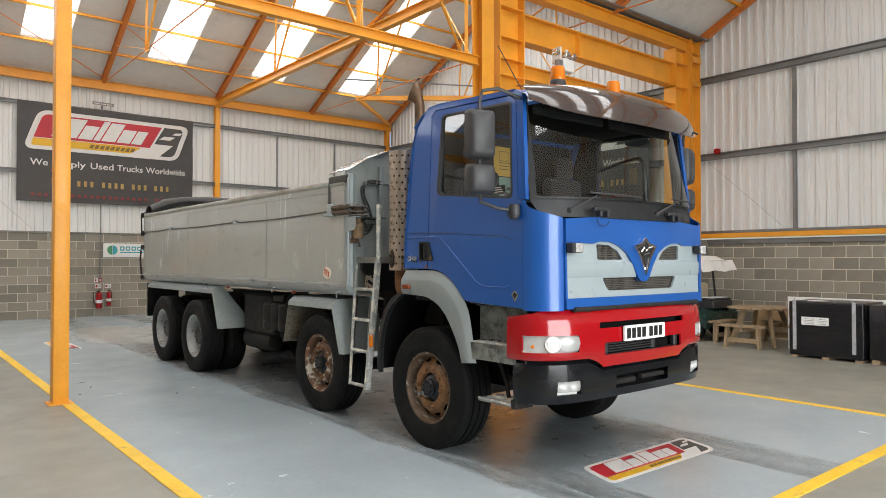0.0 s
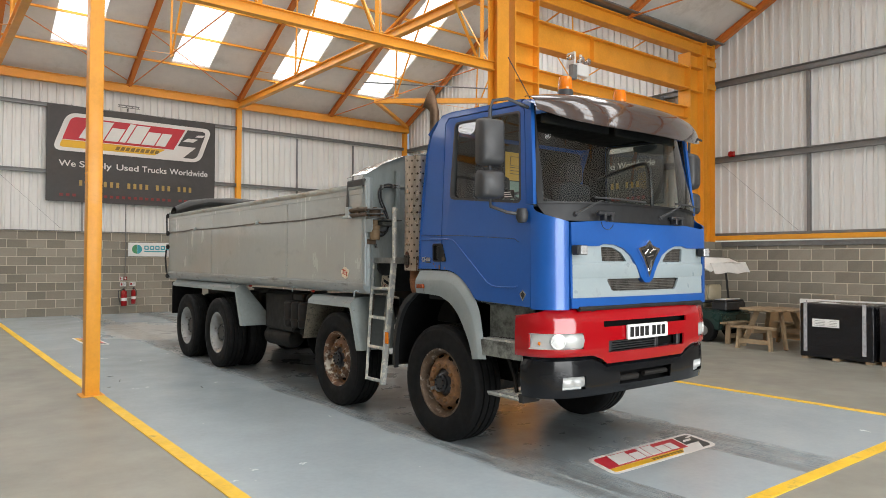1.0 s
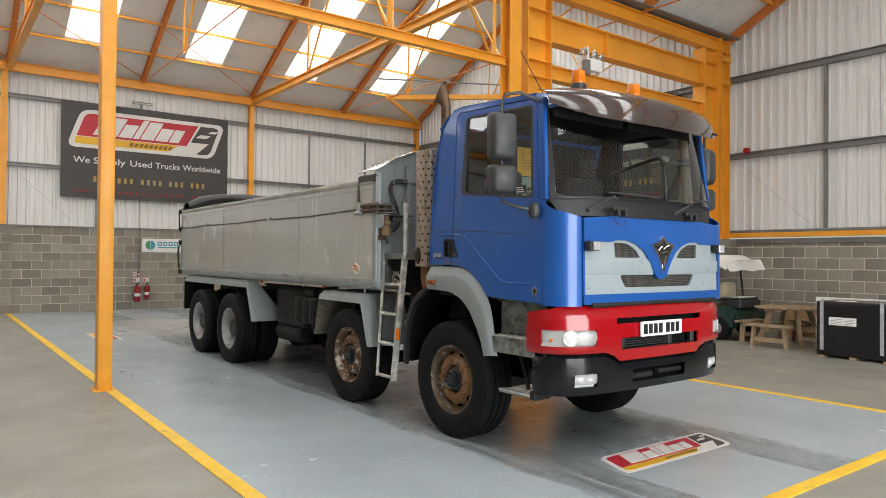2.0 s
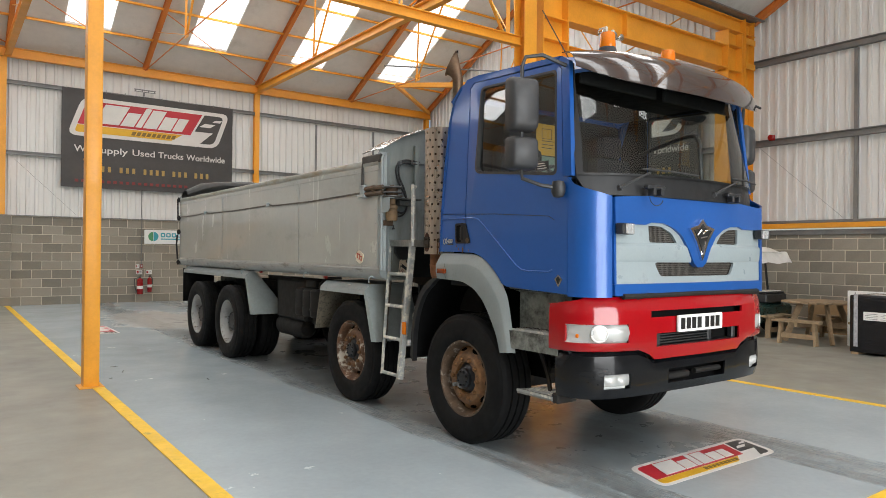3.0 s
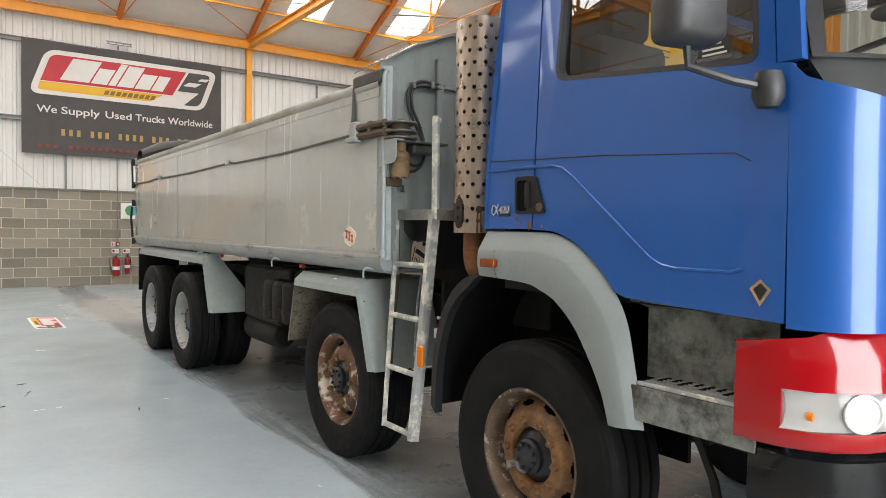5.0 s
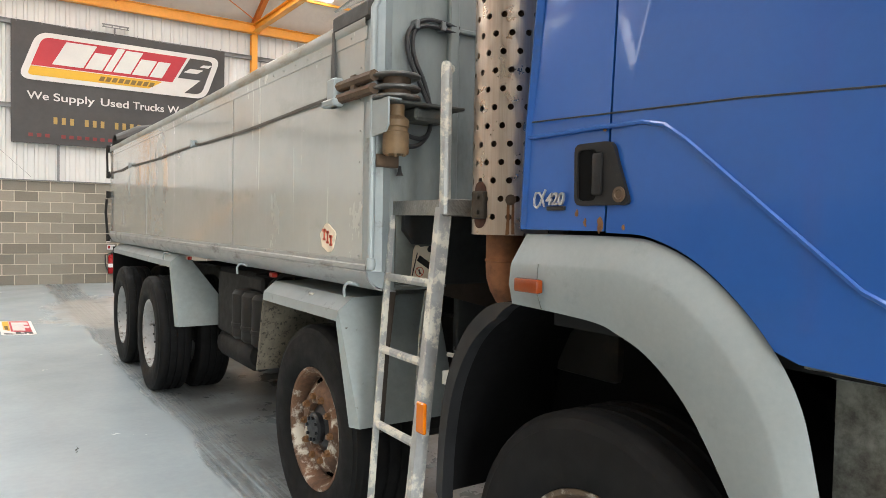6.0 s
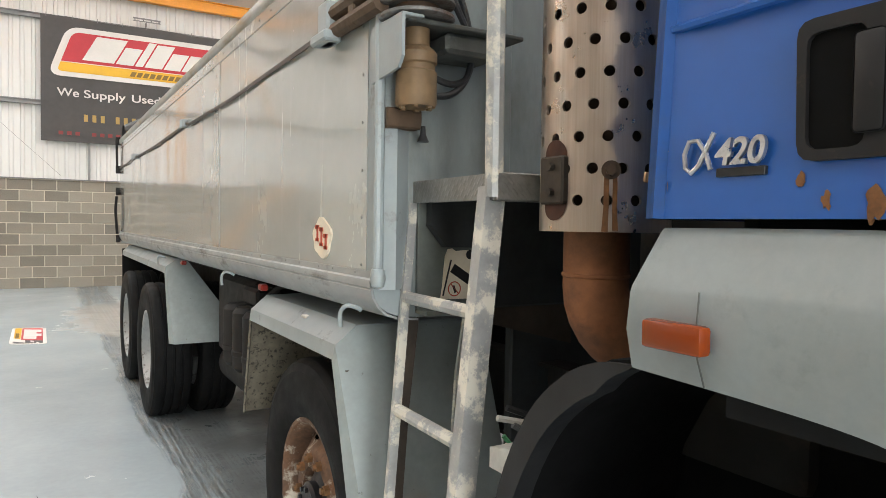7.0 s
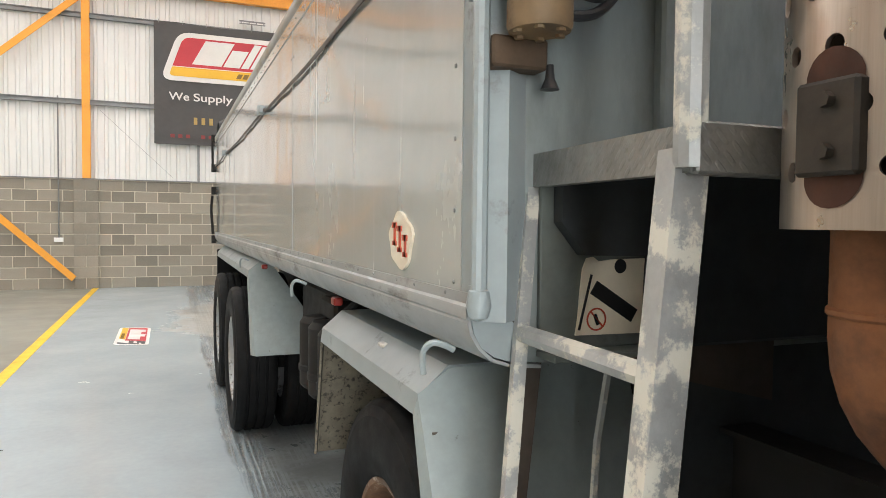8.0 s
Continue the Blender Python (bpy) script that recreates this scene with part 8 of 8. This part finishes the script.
def wall_fittings():
    # company sign
    s = thing("wall_sign", (6.68, NORTH - 0.02, 1.61), "white sign board with a blue-green round mark", "sign")
    bm = bmesh.new()
    box(bm, (6.05, NORTH - 0.028, 1.61), (7.32, NORTH - 0.008, 2.0), 0.004)
    bd = part("sign_board", bm, M["white"], s)
    bm = bmesh.new()
    c = (6.28, 1.815)
    plate(bm, [(c[0] + 0.13 * math.cos(a), c[1] + 0.13 * math.sin(a)) for a in [math.pi * (0.5 + k / 12) for k in range(13)]], "y", NORTH - 0.032, NORTH - 0.027)
    part("round_mark", bm, M["green_print"], bd)
    bm = bmesh.new()
    plate(bm, [(c[0] + 0.01 + 0.13 * math.cos(a), c[1] + 0.13 * math.sin(a)) for a in [math.pi * (-0.5 + k / 12) for k in range(13)]], "y", NORTH - 0.032, NORTH - 0.027)
    part("round_mark", bm, M["teal"], bd)
    bm = bmesh.new()
    for k in range(5):
        x = 6.48 + 0.15 * k
        plate(bm, rounded(rect(x, x + 0.12, 1.80, 1.92), 0.03, 3), "y", NORTH - 0.032, NORTH - 0.027, [rounded(rect(x + 0.03, x + 0.09, 1.83, 1.89), 0.015, 2)])
    box(bm, (6.48, NORTH - 0.031, 1.735), (7.1, NORTH - 0.028, 1.765))
    part("sign_bars", bm, M["teal"], bd)
    # extinguishers
    def extinguisher(x, r, z0, z1, horn):
        e = thing("fire_extinguisher", (x, NORTH - 0.12, z0), "red fire extinguisher hung on the block wall", "fire extinguisher", "fire extinguishers")
        bm = bmesh.new()
        c = (x, NORTH - 0.12, 0)
        h = z1 - z0
        lathe(bm, [(0.0, z0), (r * 0.9, z0), (r, z0 + 0.015), (r, z0 + h * 0.72), (r * 0.8, z0 + h * 0.80), (r * 0.3, z0 + h * 0.84), (r * 0.3, z0 + h * 0.88), (0.0, z0 + h * 0.88)], c, "z", 20)
        cy = part("cylinder", bm, M["ext_red"], e)
        bm = bmesh.new()
        lathe(bm, [(r + 0.001, z0 + h * 0.28), (r + 0.002, z0 + h * 0.30), (r + 0.002, z0 + h * 0.42), (r + 0.001, z0 + h * 0.44)], c, "z", 20)
        part("label_band", bm, M["white"], cy)
        bm = bmesh.new()
        box(bm, (x - 0.025, NORTH - 0.16, z0 + h * 0.88), (x + 0.025, NORTH - 0.09, z0 + h * 0.93), 0.005)
        bar(bm, (x, NORTH - 0.10, z0 + h * 0.94), (x, NORTH - 0.24, z0 + h * 1.0), 0.02, 0.012)
        bar(bm, (x, NORTH - 0.10, z0 + h * 0.91), (x, NORTH - 0.24, z0 + h * 0.92), 0.02, 0.012)
        part("valve", bm, M["black_plastic"], e)
        bm = bmesh.new()
        tube(bm, [(x - 0.02, NORTH - 0.13, z0 + h * 0.9), (x - r - 0.06, NORTH - 0.13, z0 + h * 0.82), (x - r - 0.05, NORTH - 0.13, z0 + h * 0.35), (x - r - 0.01, NORTH - 0.14, z0 + h * 0.14)] if horn else [(x + 0.02, NORTH - 0.13, z0 + h * 0.9), (x + r + 0.015, NORTH - 0.13, z0 + h * 0.8), (x + r + 0.015, NORTH - 0.13, z0 + h * 0.45)], 0.011, 8)
        part("hose", bm, M["black_plastic"], e)
        bm = bmesh.new()
        box(bm, (x - 0.03, NORTH - 0.045, z0 + h * 0.55), (x + 0.03, NORTH - 0.002, z0 + h * 0.62))
        part("wall_bracket", bm, M["galv"], e)
    extinguisher(5.93, 0.08, 0.22, 0.74, True)
    extinguisher(6.18, 0.058, 0.27, 0.75, False)
    for nm, x, z, w, h in (("fire_sign", 5.93, 0.82, 0.16, 0.11), ("fire_sign", 6.18, 0.825, 0.16, 0.10), ("call_point_sign", 5.885, 0.985, 0.09, 0.10)):
        e = thing(nm, (x, NORTH - 0.01, z), "small white safety notice with a red mark", "sign", "safety notices")
        bm = bmesh.new()
        box(bm, (x - w / 2, NORTH - 0.014, z - h / 2), (x + w / 2, NORTH - 0.007, z + h / 2))
        p = part("notice", bm, M["white"], e)
        bm = bmesh.new()
        box(bm, (x - w * 0.4, NORTH - 0.017, z - h * 0.3), (x - w * 0.1, NORTH - 0.013, z + h * 0.3))
        part("notice_mark", bm, M["ext_red"], p)
        bm = bmesh.new()
        for k in range(3):
            box(bm, (x + w * 0.0, NORTH - 0.017, z - h * 0.25 + k * h * 0.2), (x + w * 0.4, NORTH - 0.013, z - h * 0.17 + k * h * 0.2))
        part("notice_bars", bm, M["galv"], p)
    e = thing("fire_call_point", (5.98, NORTH - 0.03, 0.99), "red fire call point fed by a conduit", "call point")
    bm = bmesh.new()
    box(bm, (5.94, NORTH - 0.05, 0.945), (6.02, NORTH - 0.006, 1.035), 0.006)
    part("housing", bm, M["ext_red"], e)
    bm = bmesh.new()
    box(bm, (5.96, NORTH - 0.053, 0.965), (6.0, NORTH - 0.049, 1.01))
    part("button_panel", bm, M["white"], e)
    bm = bmesh.new()
    tube(bm, [(5.98, NORTH - 0.025, 1.03), (5.98, NORTH - 0.025, 2.3), (5.965, NORTH - 0.05, 2.45), (5.965, NORTH - 0.05, 3.1)], 0.012, 8)
    part("conduit", bm, M["galv"], e)
    e = thing("wall_socket", (2.17, NORTH - 0.03, 1.0), "white wall socket below a grey conduit", "socket")
    bm = bmesh.new()
    box(bm, (2.08, NORTH - 0.06, 0.97), (2.25, NORTH - 0.006, 1.06), 0.006)
    part("socket_box", bm, M["white"], e)
    bm = bmesh.new()
    tube(bm, [(2.17, NORTH - 0.03, 1.05), (2.17, NORTH - 0.03, 3.95)], 0.014, 8)
    part("conduit", bm, M["galv"], e)
    e = thing("wall_sounder", (EAST - 0.1, 9.0, 3.95), "small red alarm sounder on a sheeting rail", "alarm")
    bm = bmesh.new()
    lathe(bm, [(0.0, -0.08), (0.06, -0.07), (0.065, -0.02), (0.05, 0.0), (0.0, 0.0)], (EAST - 0.09, 9.0, 3.93), "x", 16)
    box(bm, (EAST - 0.09, 8.94, 3.87), (EAST - 0.07, 9.06, 3.99), 0.006)
    part("sounder", bm, M["ext_red"], e)
    # bracket over the banner
    e = thing("lamp_bracket", (6.0, NORTH - 0.1, 5.83), "grey slotted steel bracket above the banner", "bracket")
    bm = bmesh.new()
    box(bm, (5.72, NORTH - 0.12, 5.84), (6.28, NORTH - 0.09, 5.865))
    box(bm, (5.72, NORTH - 0.12, 5.79), (6.28, NORTH - 0.09, 5.805))
    for x in (5.75, 5.92, 6.08, 6.24):
        box(bm, (x, NORTH - 0.118, 5.805), (x + 0.02, NORTH - 0.092, 5.84))
    box(bm, (5.98, NORTH - 0.1, 5.70), (6.0, NORTH + 0.03, 5.79))
    part("bracket_rail", bm, M["galv"], e)


wall_fittings()


def emergency_light():
    x, y = 10.58, VALLEY - 0.30
    e = thing("twin_emergency_light", (x, y, 4.85), "white twin-spot emergency light hung from the orange beam", "lamp")
    bm = bmesh.new()
    box(bm, (x - 0.02, y - 0.06, 4.88), (x + 0.28, y + 0.06, 5.10), 0.01)
    part("battery_box", bm, M["white"], e)
    bm = bmesh.new()
    box(bm, (x - 0.14, y - 0.05, 4.80), (x - 0.03, y + 0.05, 5.06), 0.006)
    part("control_box", bm, M["galv"], e)
    for dx in (-0.18, 0.10, 0.27):
        bm = bmesh.new()
        lathe(bm, [(0.0, 0.07), (0.035, 0.06), (0.055, 0.0), (0.06, -0.05), (0.05, -0.055), (0.0, -0.045)], (x + dx, y - 0.02, 5.17), "y", 14)
        part("spot_head", bm, M["chrome"], e)
    bm = bmesh.new()
    box(bm, (x - 0.03, y + 0.02, 5.05), (x + 0.02, VALLEY - 0.10, 5.32))
    box(bm, (x + 0.10, y - 0.02, 5.10), (x + 0.14, y + 0.02, 5.28))
    part("hanger", bm, M["white"], e)


emergency_light()


def crate():
    x0, x1, y0, y1 = 12.52, 13.35, 5.09, 6.17
    c = thing("wrapped_crate", ((x0 + x1) / 2, (y0 + y1) / 2, 0), "palletised crate wrapped in shiny black film", "crate")
    for y in (y0 + 0.02, (y0 + y1) / 2 - 0.05, y1 - 0.12):
        bm = bmesh.new()
        box(bm, (x0 + 0.01, y, 0.0), (x1 - 0.01, y + 0.10, 0.085), 0.003)
        part("pallet_bearer", bm, M["timber"], c, "pale timber pallet bearer")
    for k in range(6):
        x = x0 + 0.005 + k * 0.145
        bm = bmesh.new()
        box(bm, (x, y0 + 0.02, 0.085), (x + 0.10, y1 - 0.02, 0.105), 0.002)
        part("pallet_board", bm, M["timber"], c, "pale timber pallet board")
    bm = bmesh.new()
    box(bm, (x0, y0, 0.035), (x1, y1, 0.885), 0.02, 2)
    bmesh.ops.subdivide_edges(bm, edges=[e for e in bm.edges if e.calc_length() > 0.3], cuts=14, use_grid_fill=True)
    for v in bm.verts:
        v.co += Vector((1, 1, 0.3)) * (0.008 * noise.noise((v.co.x * 3, v.co.y * 3, v.co.z * 9)))
    part("wrapped_load", bm, M["wrap"], c, "black stretch wrap with creases", sharp=50)
    for y in (y0 + 0.10, y1 - 0.12):
        bm = bmesh.new()
        box(bm, (x0 - 0.012, y, 0.12), (x0 - 0.006, y + 0.055, 0.90))
        part("tape_strip", bm, M["tape"], c, "crinkled silver tape")
    bm = bmesh.new()
    box(bm, (x0 - 0.012, 5.57, 0.52), (x0 - 0.007, 5.97, 0.645))
    l = part("paper_label", bm, M["white"], c, "white paper label with grey lines")
    bm = bmesh.new()
    for k in range(4):
        box(bm, (x0 - 0.0135, 5.78, 0.54 + 0.024 * k), (x0 - 0.011, 5.95 - 0.02 * (k % 2), 0.546 + 0.024 * k))
        box(bm, (x0 - 0.0135, 5.60, 0.54 + 0.024 * k), (x0 - 0.011, 5.74 - 0.03 * (k % 2), 0.546 + 0.024 * k))
    part("label_bars", bm, M["galv"], l)
    bm = bmesh.new()
    box(bm, (x0 + 0.15, 5.7, 0.888), (x0 + 0.36, 5.95, 0.891))
    part("paper_sheet", bm, M["white"], c)
    # second wrapped load behind it, white board behind both
    d = thing("wrapped_crate", (12.95, 4.5, 0), "palletised crate wrapped in shiny black film", "crate")
    bm = bmesh.new()
    for y in (3.99, 4.45, 4.90):
        bm = bmesh.new()
        box(bm, (12.56, y, 0.0), (13.38, y + 0.10, 0.085), 0.003)
        part("pallet_bearer", bm, M["timber"], d)
    bm = bmesh.new()
    box(bm, (12.56, 3.98, 0.085), (13.38, 5.02, 0.105))
    part("pallet_board", bm, M["timber"], d)
    bm = bmesh.new()
    box(bm, (12.55, 3.97, 0.06), (13.40, 5.03, 0.87), 0.02, 2)
    part("wrapped_load", bm, M["wrap"], d)
    w = thing("white_panel", (13.55, 5.5, 0), "white panel standing on edge behind the crate", "panel")
    bm = bmesh.new()
    box(bm, (13.50, 4.2, 0.0), (13.545, 6.62, 0.90), 0.004)
    p = part("panel_sheet", bm, M["white"], w)
    bm = bmesh.new()
    for y in (4.5, 5.3, 5.9, 6.5):
        lathe(bm, [(0.012, 0.0), (0.010, -0.004), (0.0, -0.005)], (13.5, y, 0.865), "x", 8)
    part("screw", bm, M["galv"], p)


crate()


def picnic_table():
    """Round-ended picnic table with bench seats on its legs."""
    cx, cy = 13.62, 7.12
    t = thing("picnic_table", (cx, cy, 0), "weathered wooden picnic table with four short benches", "table")
    R = 0.52
    for k in range(7):
        y = cy - 0.5 + k * 0.145
        half = math.sqrt(max(0.05, R * R - (y + 0.065 - cy) ** 2)) + 0.03
        bm = bmesh.new()
        box(bm, (cx - half, y, 0.66), (cx + half, y + 0.135, 0.695), 0.005)
        part("table_plank", bm, M["timber"], t)
    for a in (45, 135, 225, 315):
        d = Vector((math.cos(radians(a)), math.sin(radians(a)), 0))
        s = Vector((-d.y, d.x, 0))
        bm = bmesh.new()
        bar(bm, Vector((cx, cy, 0.66)) + d * 0.30, Vector((cx, cy, 0.0)) + d * 0.56, 0.045, 0.09)
        part("leg", bm, M["timber"], t)
    for a in (0, 90, 180, 270):
        d = Vector((math.cos(radians(a)), math.sin(radians(a)), 0))
        s = Vector((-d.y, d.x, 0))
        c = Vector((cx, cy, 0))
        for k in range(2):
            bm = bmesh.new()
            o = 0.66 + 0.125 * k
            bar(bm, c + d * o - s * (0.34 + 0.05 * k) + Vector((0, 0, 0.385)), c + d * o + s * (0.34 + 0.05 * k) + Vector((0, 0, 0.385)), 0.115, 0.035)
            part("bench_plank", bm, M["timber"], t)
        for sg in (-1, 1):
            bm = bmesh.new()
            bar(bm, c + d * 0.74 + s * 0.27 * sg + Vector((0, 0, 0.37)), c + d * 0.74 + s * 0.30 * sg, 0.09, 0.045)
            part("bench_leg", bm, M["timber"], t)
        bm = bmesh.new()
        bar(bm, c + d * 0.74 - s * 0.30 + Vector((0, 0, 0.14)), c + d * 0.74 + s * 0.30 + Vector((0, 0, 0.14)), 0.04, 0.08)
        bar(bm, c + d * 0.15 + Vector((0, 0, 0.30)), c + d * 0.80 + Vector((0, 0, 0.33)), 0.045, 0.08)
        part("bench_rail", bm, M["timber"], t)
    b = thing("brown_board", (15.3, 7.0, 0), "brown board leaning low against the block wall", "board")
    bm = bmesh.new()
    box(bm, (15.05, 5.6, 0.0), (15.12, 8.0, 0.62), 0.004)
    part("board_sheet", bm, M["board"], b)


picnic_table()


def golf_cart():
    """Small electric buggy: body, seat, roof on posts, bag tray."""
    cx, cy = 13.83, 8.94
    g = thing("golf_cart", (cx, cy, 0), "dark green golf cart with cream seats and a white canvas roof", "golf cart")
    def P(a, b, z):
        """Local place: a along the cart towards its tail (-y), b across."""
        return (cx + b, cy - a, z)
    bm = bmesh.new()
    ol = [(cy - 0.95, 0.24), (cy - 0.98, 0.55), (cy - 0.75, 0.62), (cy - 0.25, 0.60), (cy + 0.1, 0.34), (cy + 0.6, 0.34), (cy + 0.72, 0.62), (cy + 1.05, 0.60), (cy + 1.1, 0.30), (cy + 0.6, 0.22)]
    plate(bm, ol, "x", cx - 0.56, cx + 0.56)
    bmesh.ops.bevel(bm, geom=[e for e in bm.edges if e.calc_length() > 0.9 or len(e.link_faces) == 2], offset=0.03, segments=2, affect="EDGES")
    part("cart_body", bm, M["dark_green"], g, "dark green cart body", sharp=45)
    for y, b in ((cy - 0.62, -0.5), (cy - 0.62, 0.5), (cy + 0.78, -0.5), (cy + 0.78, 0.5)):
        bm = bmesh.new()
        lathe(bm, [(0.11, -0.09), (0.20, -0.09), (0.225, -0.07), (0.225, 0.07), (0.20, 0.09), (0.11, 0.09), (0.0, 0.07)], (cx + b, y, 0.225), "x", 24)
        lathe(bm, [(0.0, -0.07), (0.11, -0.09)], (cx + b, y, 0.225), "x", 24)
        w = part("wheel", bm, M["rubber"], g)
        bm = bmesh.new()
        s = -1 if b < 0 else 1
        lathe(bm, [(0.10, 0.092 * s), (0.07, 0.098 * s), (0.0, 0.10 * s)], (cx + b, y, 0.225), "x", 16)
        part("wheel_trim", bm, M["galv"], w)
    bm = bmesh.new()
    box(bm, P(0.30, -0.5, 0.62), P(-0.22, 0.5, 0.74), 0.05, 2)
    part("seat", bm, M["cream"], g, "cream vinyl seat")
    for b in (-0.27, 0.27):
        bm = bmesh.new()
        loops = [[Vector(P(0.34 + d, b + u, 0.915 + v)) for u, v in rounded(rect(-0.235 * s, 0.235 * s, -0.165 * s, 0.165 * s), 0.10 * s, 4)] for d, s in ((-0.06, 0.8), (-0.04, 1.0), (0.03, 1.0), (0.05, 0.85))]
        rings(bm, loops)
        part("backrest", bm, M["cream"], g, "cream rounded backrest", sharp=50)
    bm = bmesh.new()
    for b in (-0.53, 0.53):
        tube(bm, [P(0.32, b, 0.60), P(0.36, b, 0.76), P(0.05, b, 0.86), P(-0.1, b, 0.74)], 0.02, 8)
    tube(bm, [P(0.42, -0.45, 0.75), P(0.42, 0.45, 0.75)], 0.03, 8)
    part("arm_rail", bm, M["black_plastic"], g)
    for a, b, a1 in ((0.55, -0.5, 0.45), (0.55, 0.5, 0.45), (-0.95, -0.5, -0.75), (-0.95, 0.5, -0.75)):
        bm = bmesh.new()
        tube(bm, [P(a, b, 0.58), P(a1, b, 1.52)], 0.022, 8)
        part("roof_post", bm, M["black_plastic"], g)
    bm = bmesh.new()
    rows = []
    for j in range(9):
        a = -0.98 + 1.80 * j / 8
        rows.append([P(a, b, 1.56 + 0.05 * (1 - (b / 0.62) ** 2) - (0.10 if j in (0, 8) else 0) - (0.11 if abs(b) > 0.6 else 0) + 0.01 * math.sin(3 * b + a * 9)) for b in (-0.64, -0.61, -0.4, -0.15, 0.15, 0.4, 0.61, 0.64)])
    sheet(bm, rows, thick=0.02)
    part("canvas_roof", bm, M["canvas"], g, "white canvas roof with a drooping edge", sharp=60)
    bm = bmesh.new()
    rows = [[P(0.80 + 0.05 * k + 0.02 * math.sin(b * 14), b, 1.52 - 0.10 * k - 0.015 * math.sin(b * 9)) for b in [-0.62 + 1.24 * i / 14 for i in range(15)]] for k in range(3)]
    sheet(bm, rows, thick=0.012)
    part("canvas_skirt", bm, M["canvas"], g)
    bm = bmesh.new()
    box(bm, P(0.62, -0.30, 0.60), P(0.93, 0.42, 0.76), 0.02)
    box(bm, P(0.64, -0.28, 0.76), P(0.91, 0.40, 0.80), 0.015)
    part("bag_tray", bm, M["black_plastic"], g)
    bm = bmesh.new()
    box(bm, P(0.66, -0.26, 0.802), P(0.89, 0.3, 0.818), 0.006)
    part("tray_lid", bm, M["white"], g)
    bm = bmesh.new()
    tube(bm, [P(-0.5, -0.25, 0.6), P(-0.3, -0.25, 0.98)], 0.02, 8)
    c = Vector(P(-0.28, -0.25, 1.0))
    u, v = Vector((1, 0, 0)), Vector((0, 0.4, 0.9)).normalized()
    rings(bm, [circle(c + (u * math.cos(k) + v * math.sin(k)) * 0.16, (u * math.cos(k) + v * math.sin(k)), u.cross(v), 0.014, 6) for k in [2 * math.pi * i / 20 for i in range(20)]], close=True)
    part("steering_wheel", bm, M["black_plastic"], g)


golf_cart()


def litter():
    """A few dark chips lying on the painted floor."""
    for k, (x, y, ln, turn) in enumerate(((3.23, 10.67, 0.09, 10), (3.25, 10.25, 0.22, 75), (3.05, 9.86, 0.05, 30), (3.93, 9.23, 0.13, 80))):
        bm = bmesh.new()
        pts = [(-ln / 2 + ln * j / 6, 0.008 * math.sin(j * 1.9 + k), 0.005) for j in range(7)]
        tube(bm, pts, [0.001, 0.002, 0.003, 0.003, 0.003, 0.002, 0.001], 6, 0.5)
        ob = solid("floor_litter", bm, M["chassis"], "small dark chip lying on the painted floor", "litter", "litter on the floor")
        ob.matrix_world = pose(x, y, 0.002, 0, 0, turn)


litter()

block_walls()
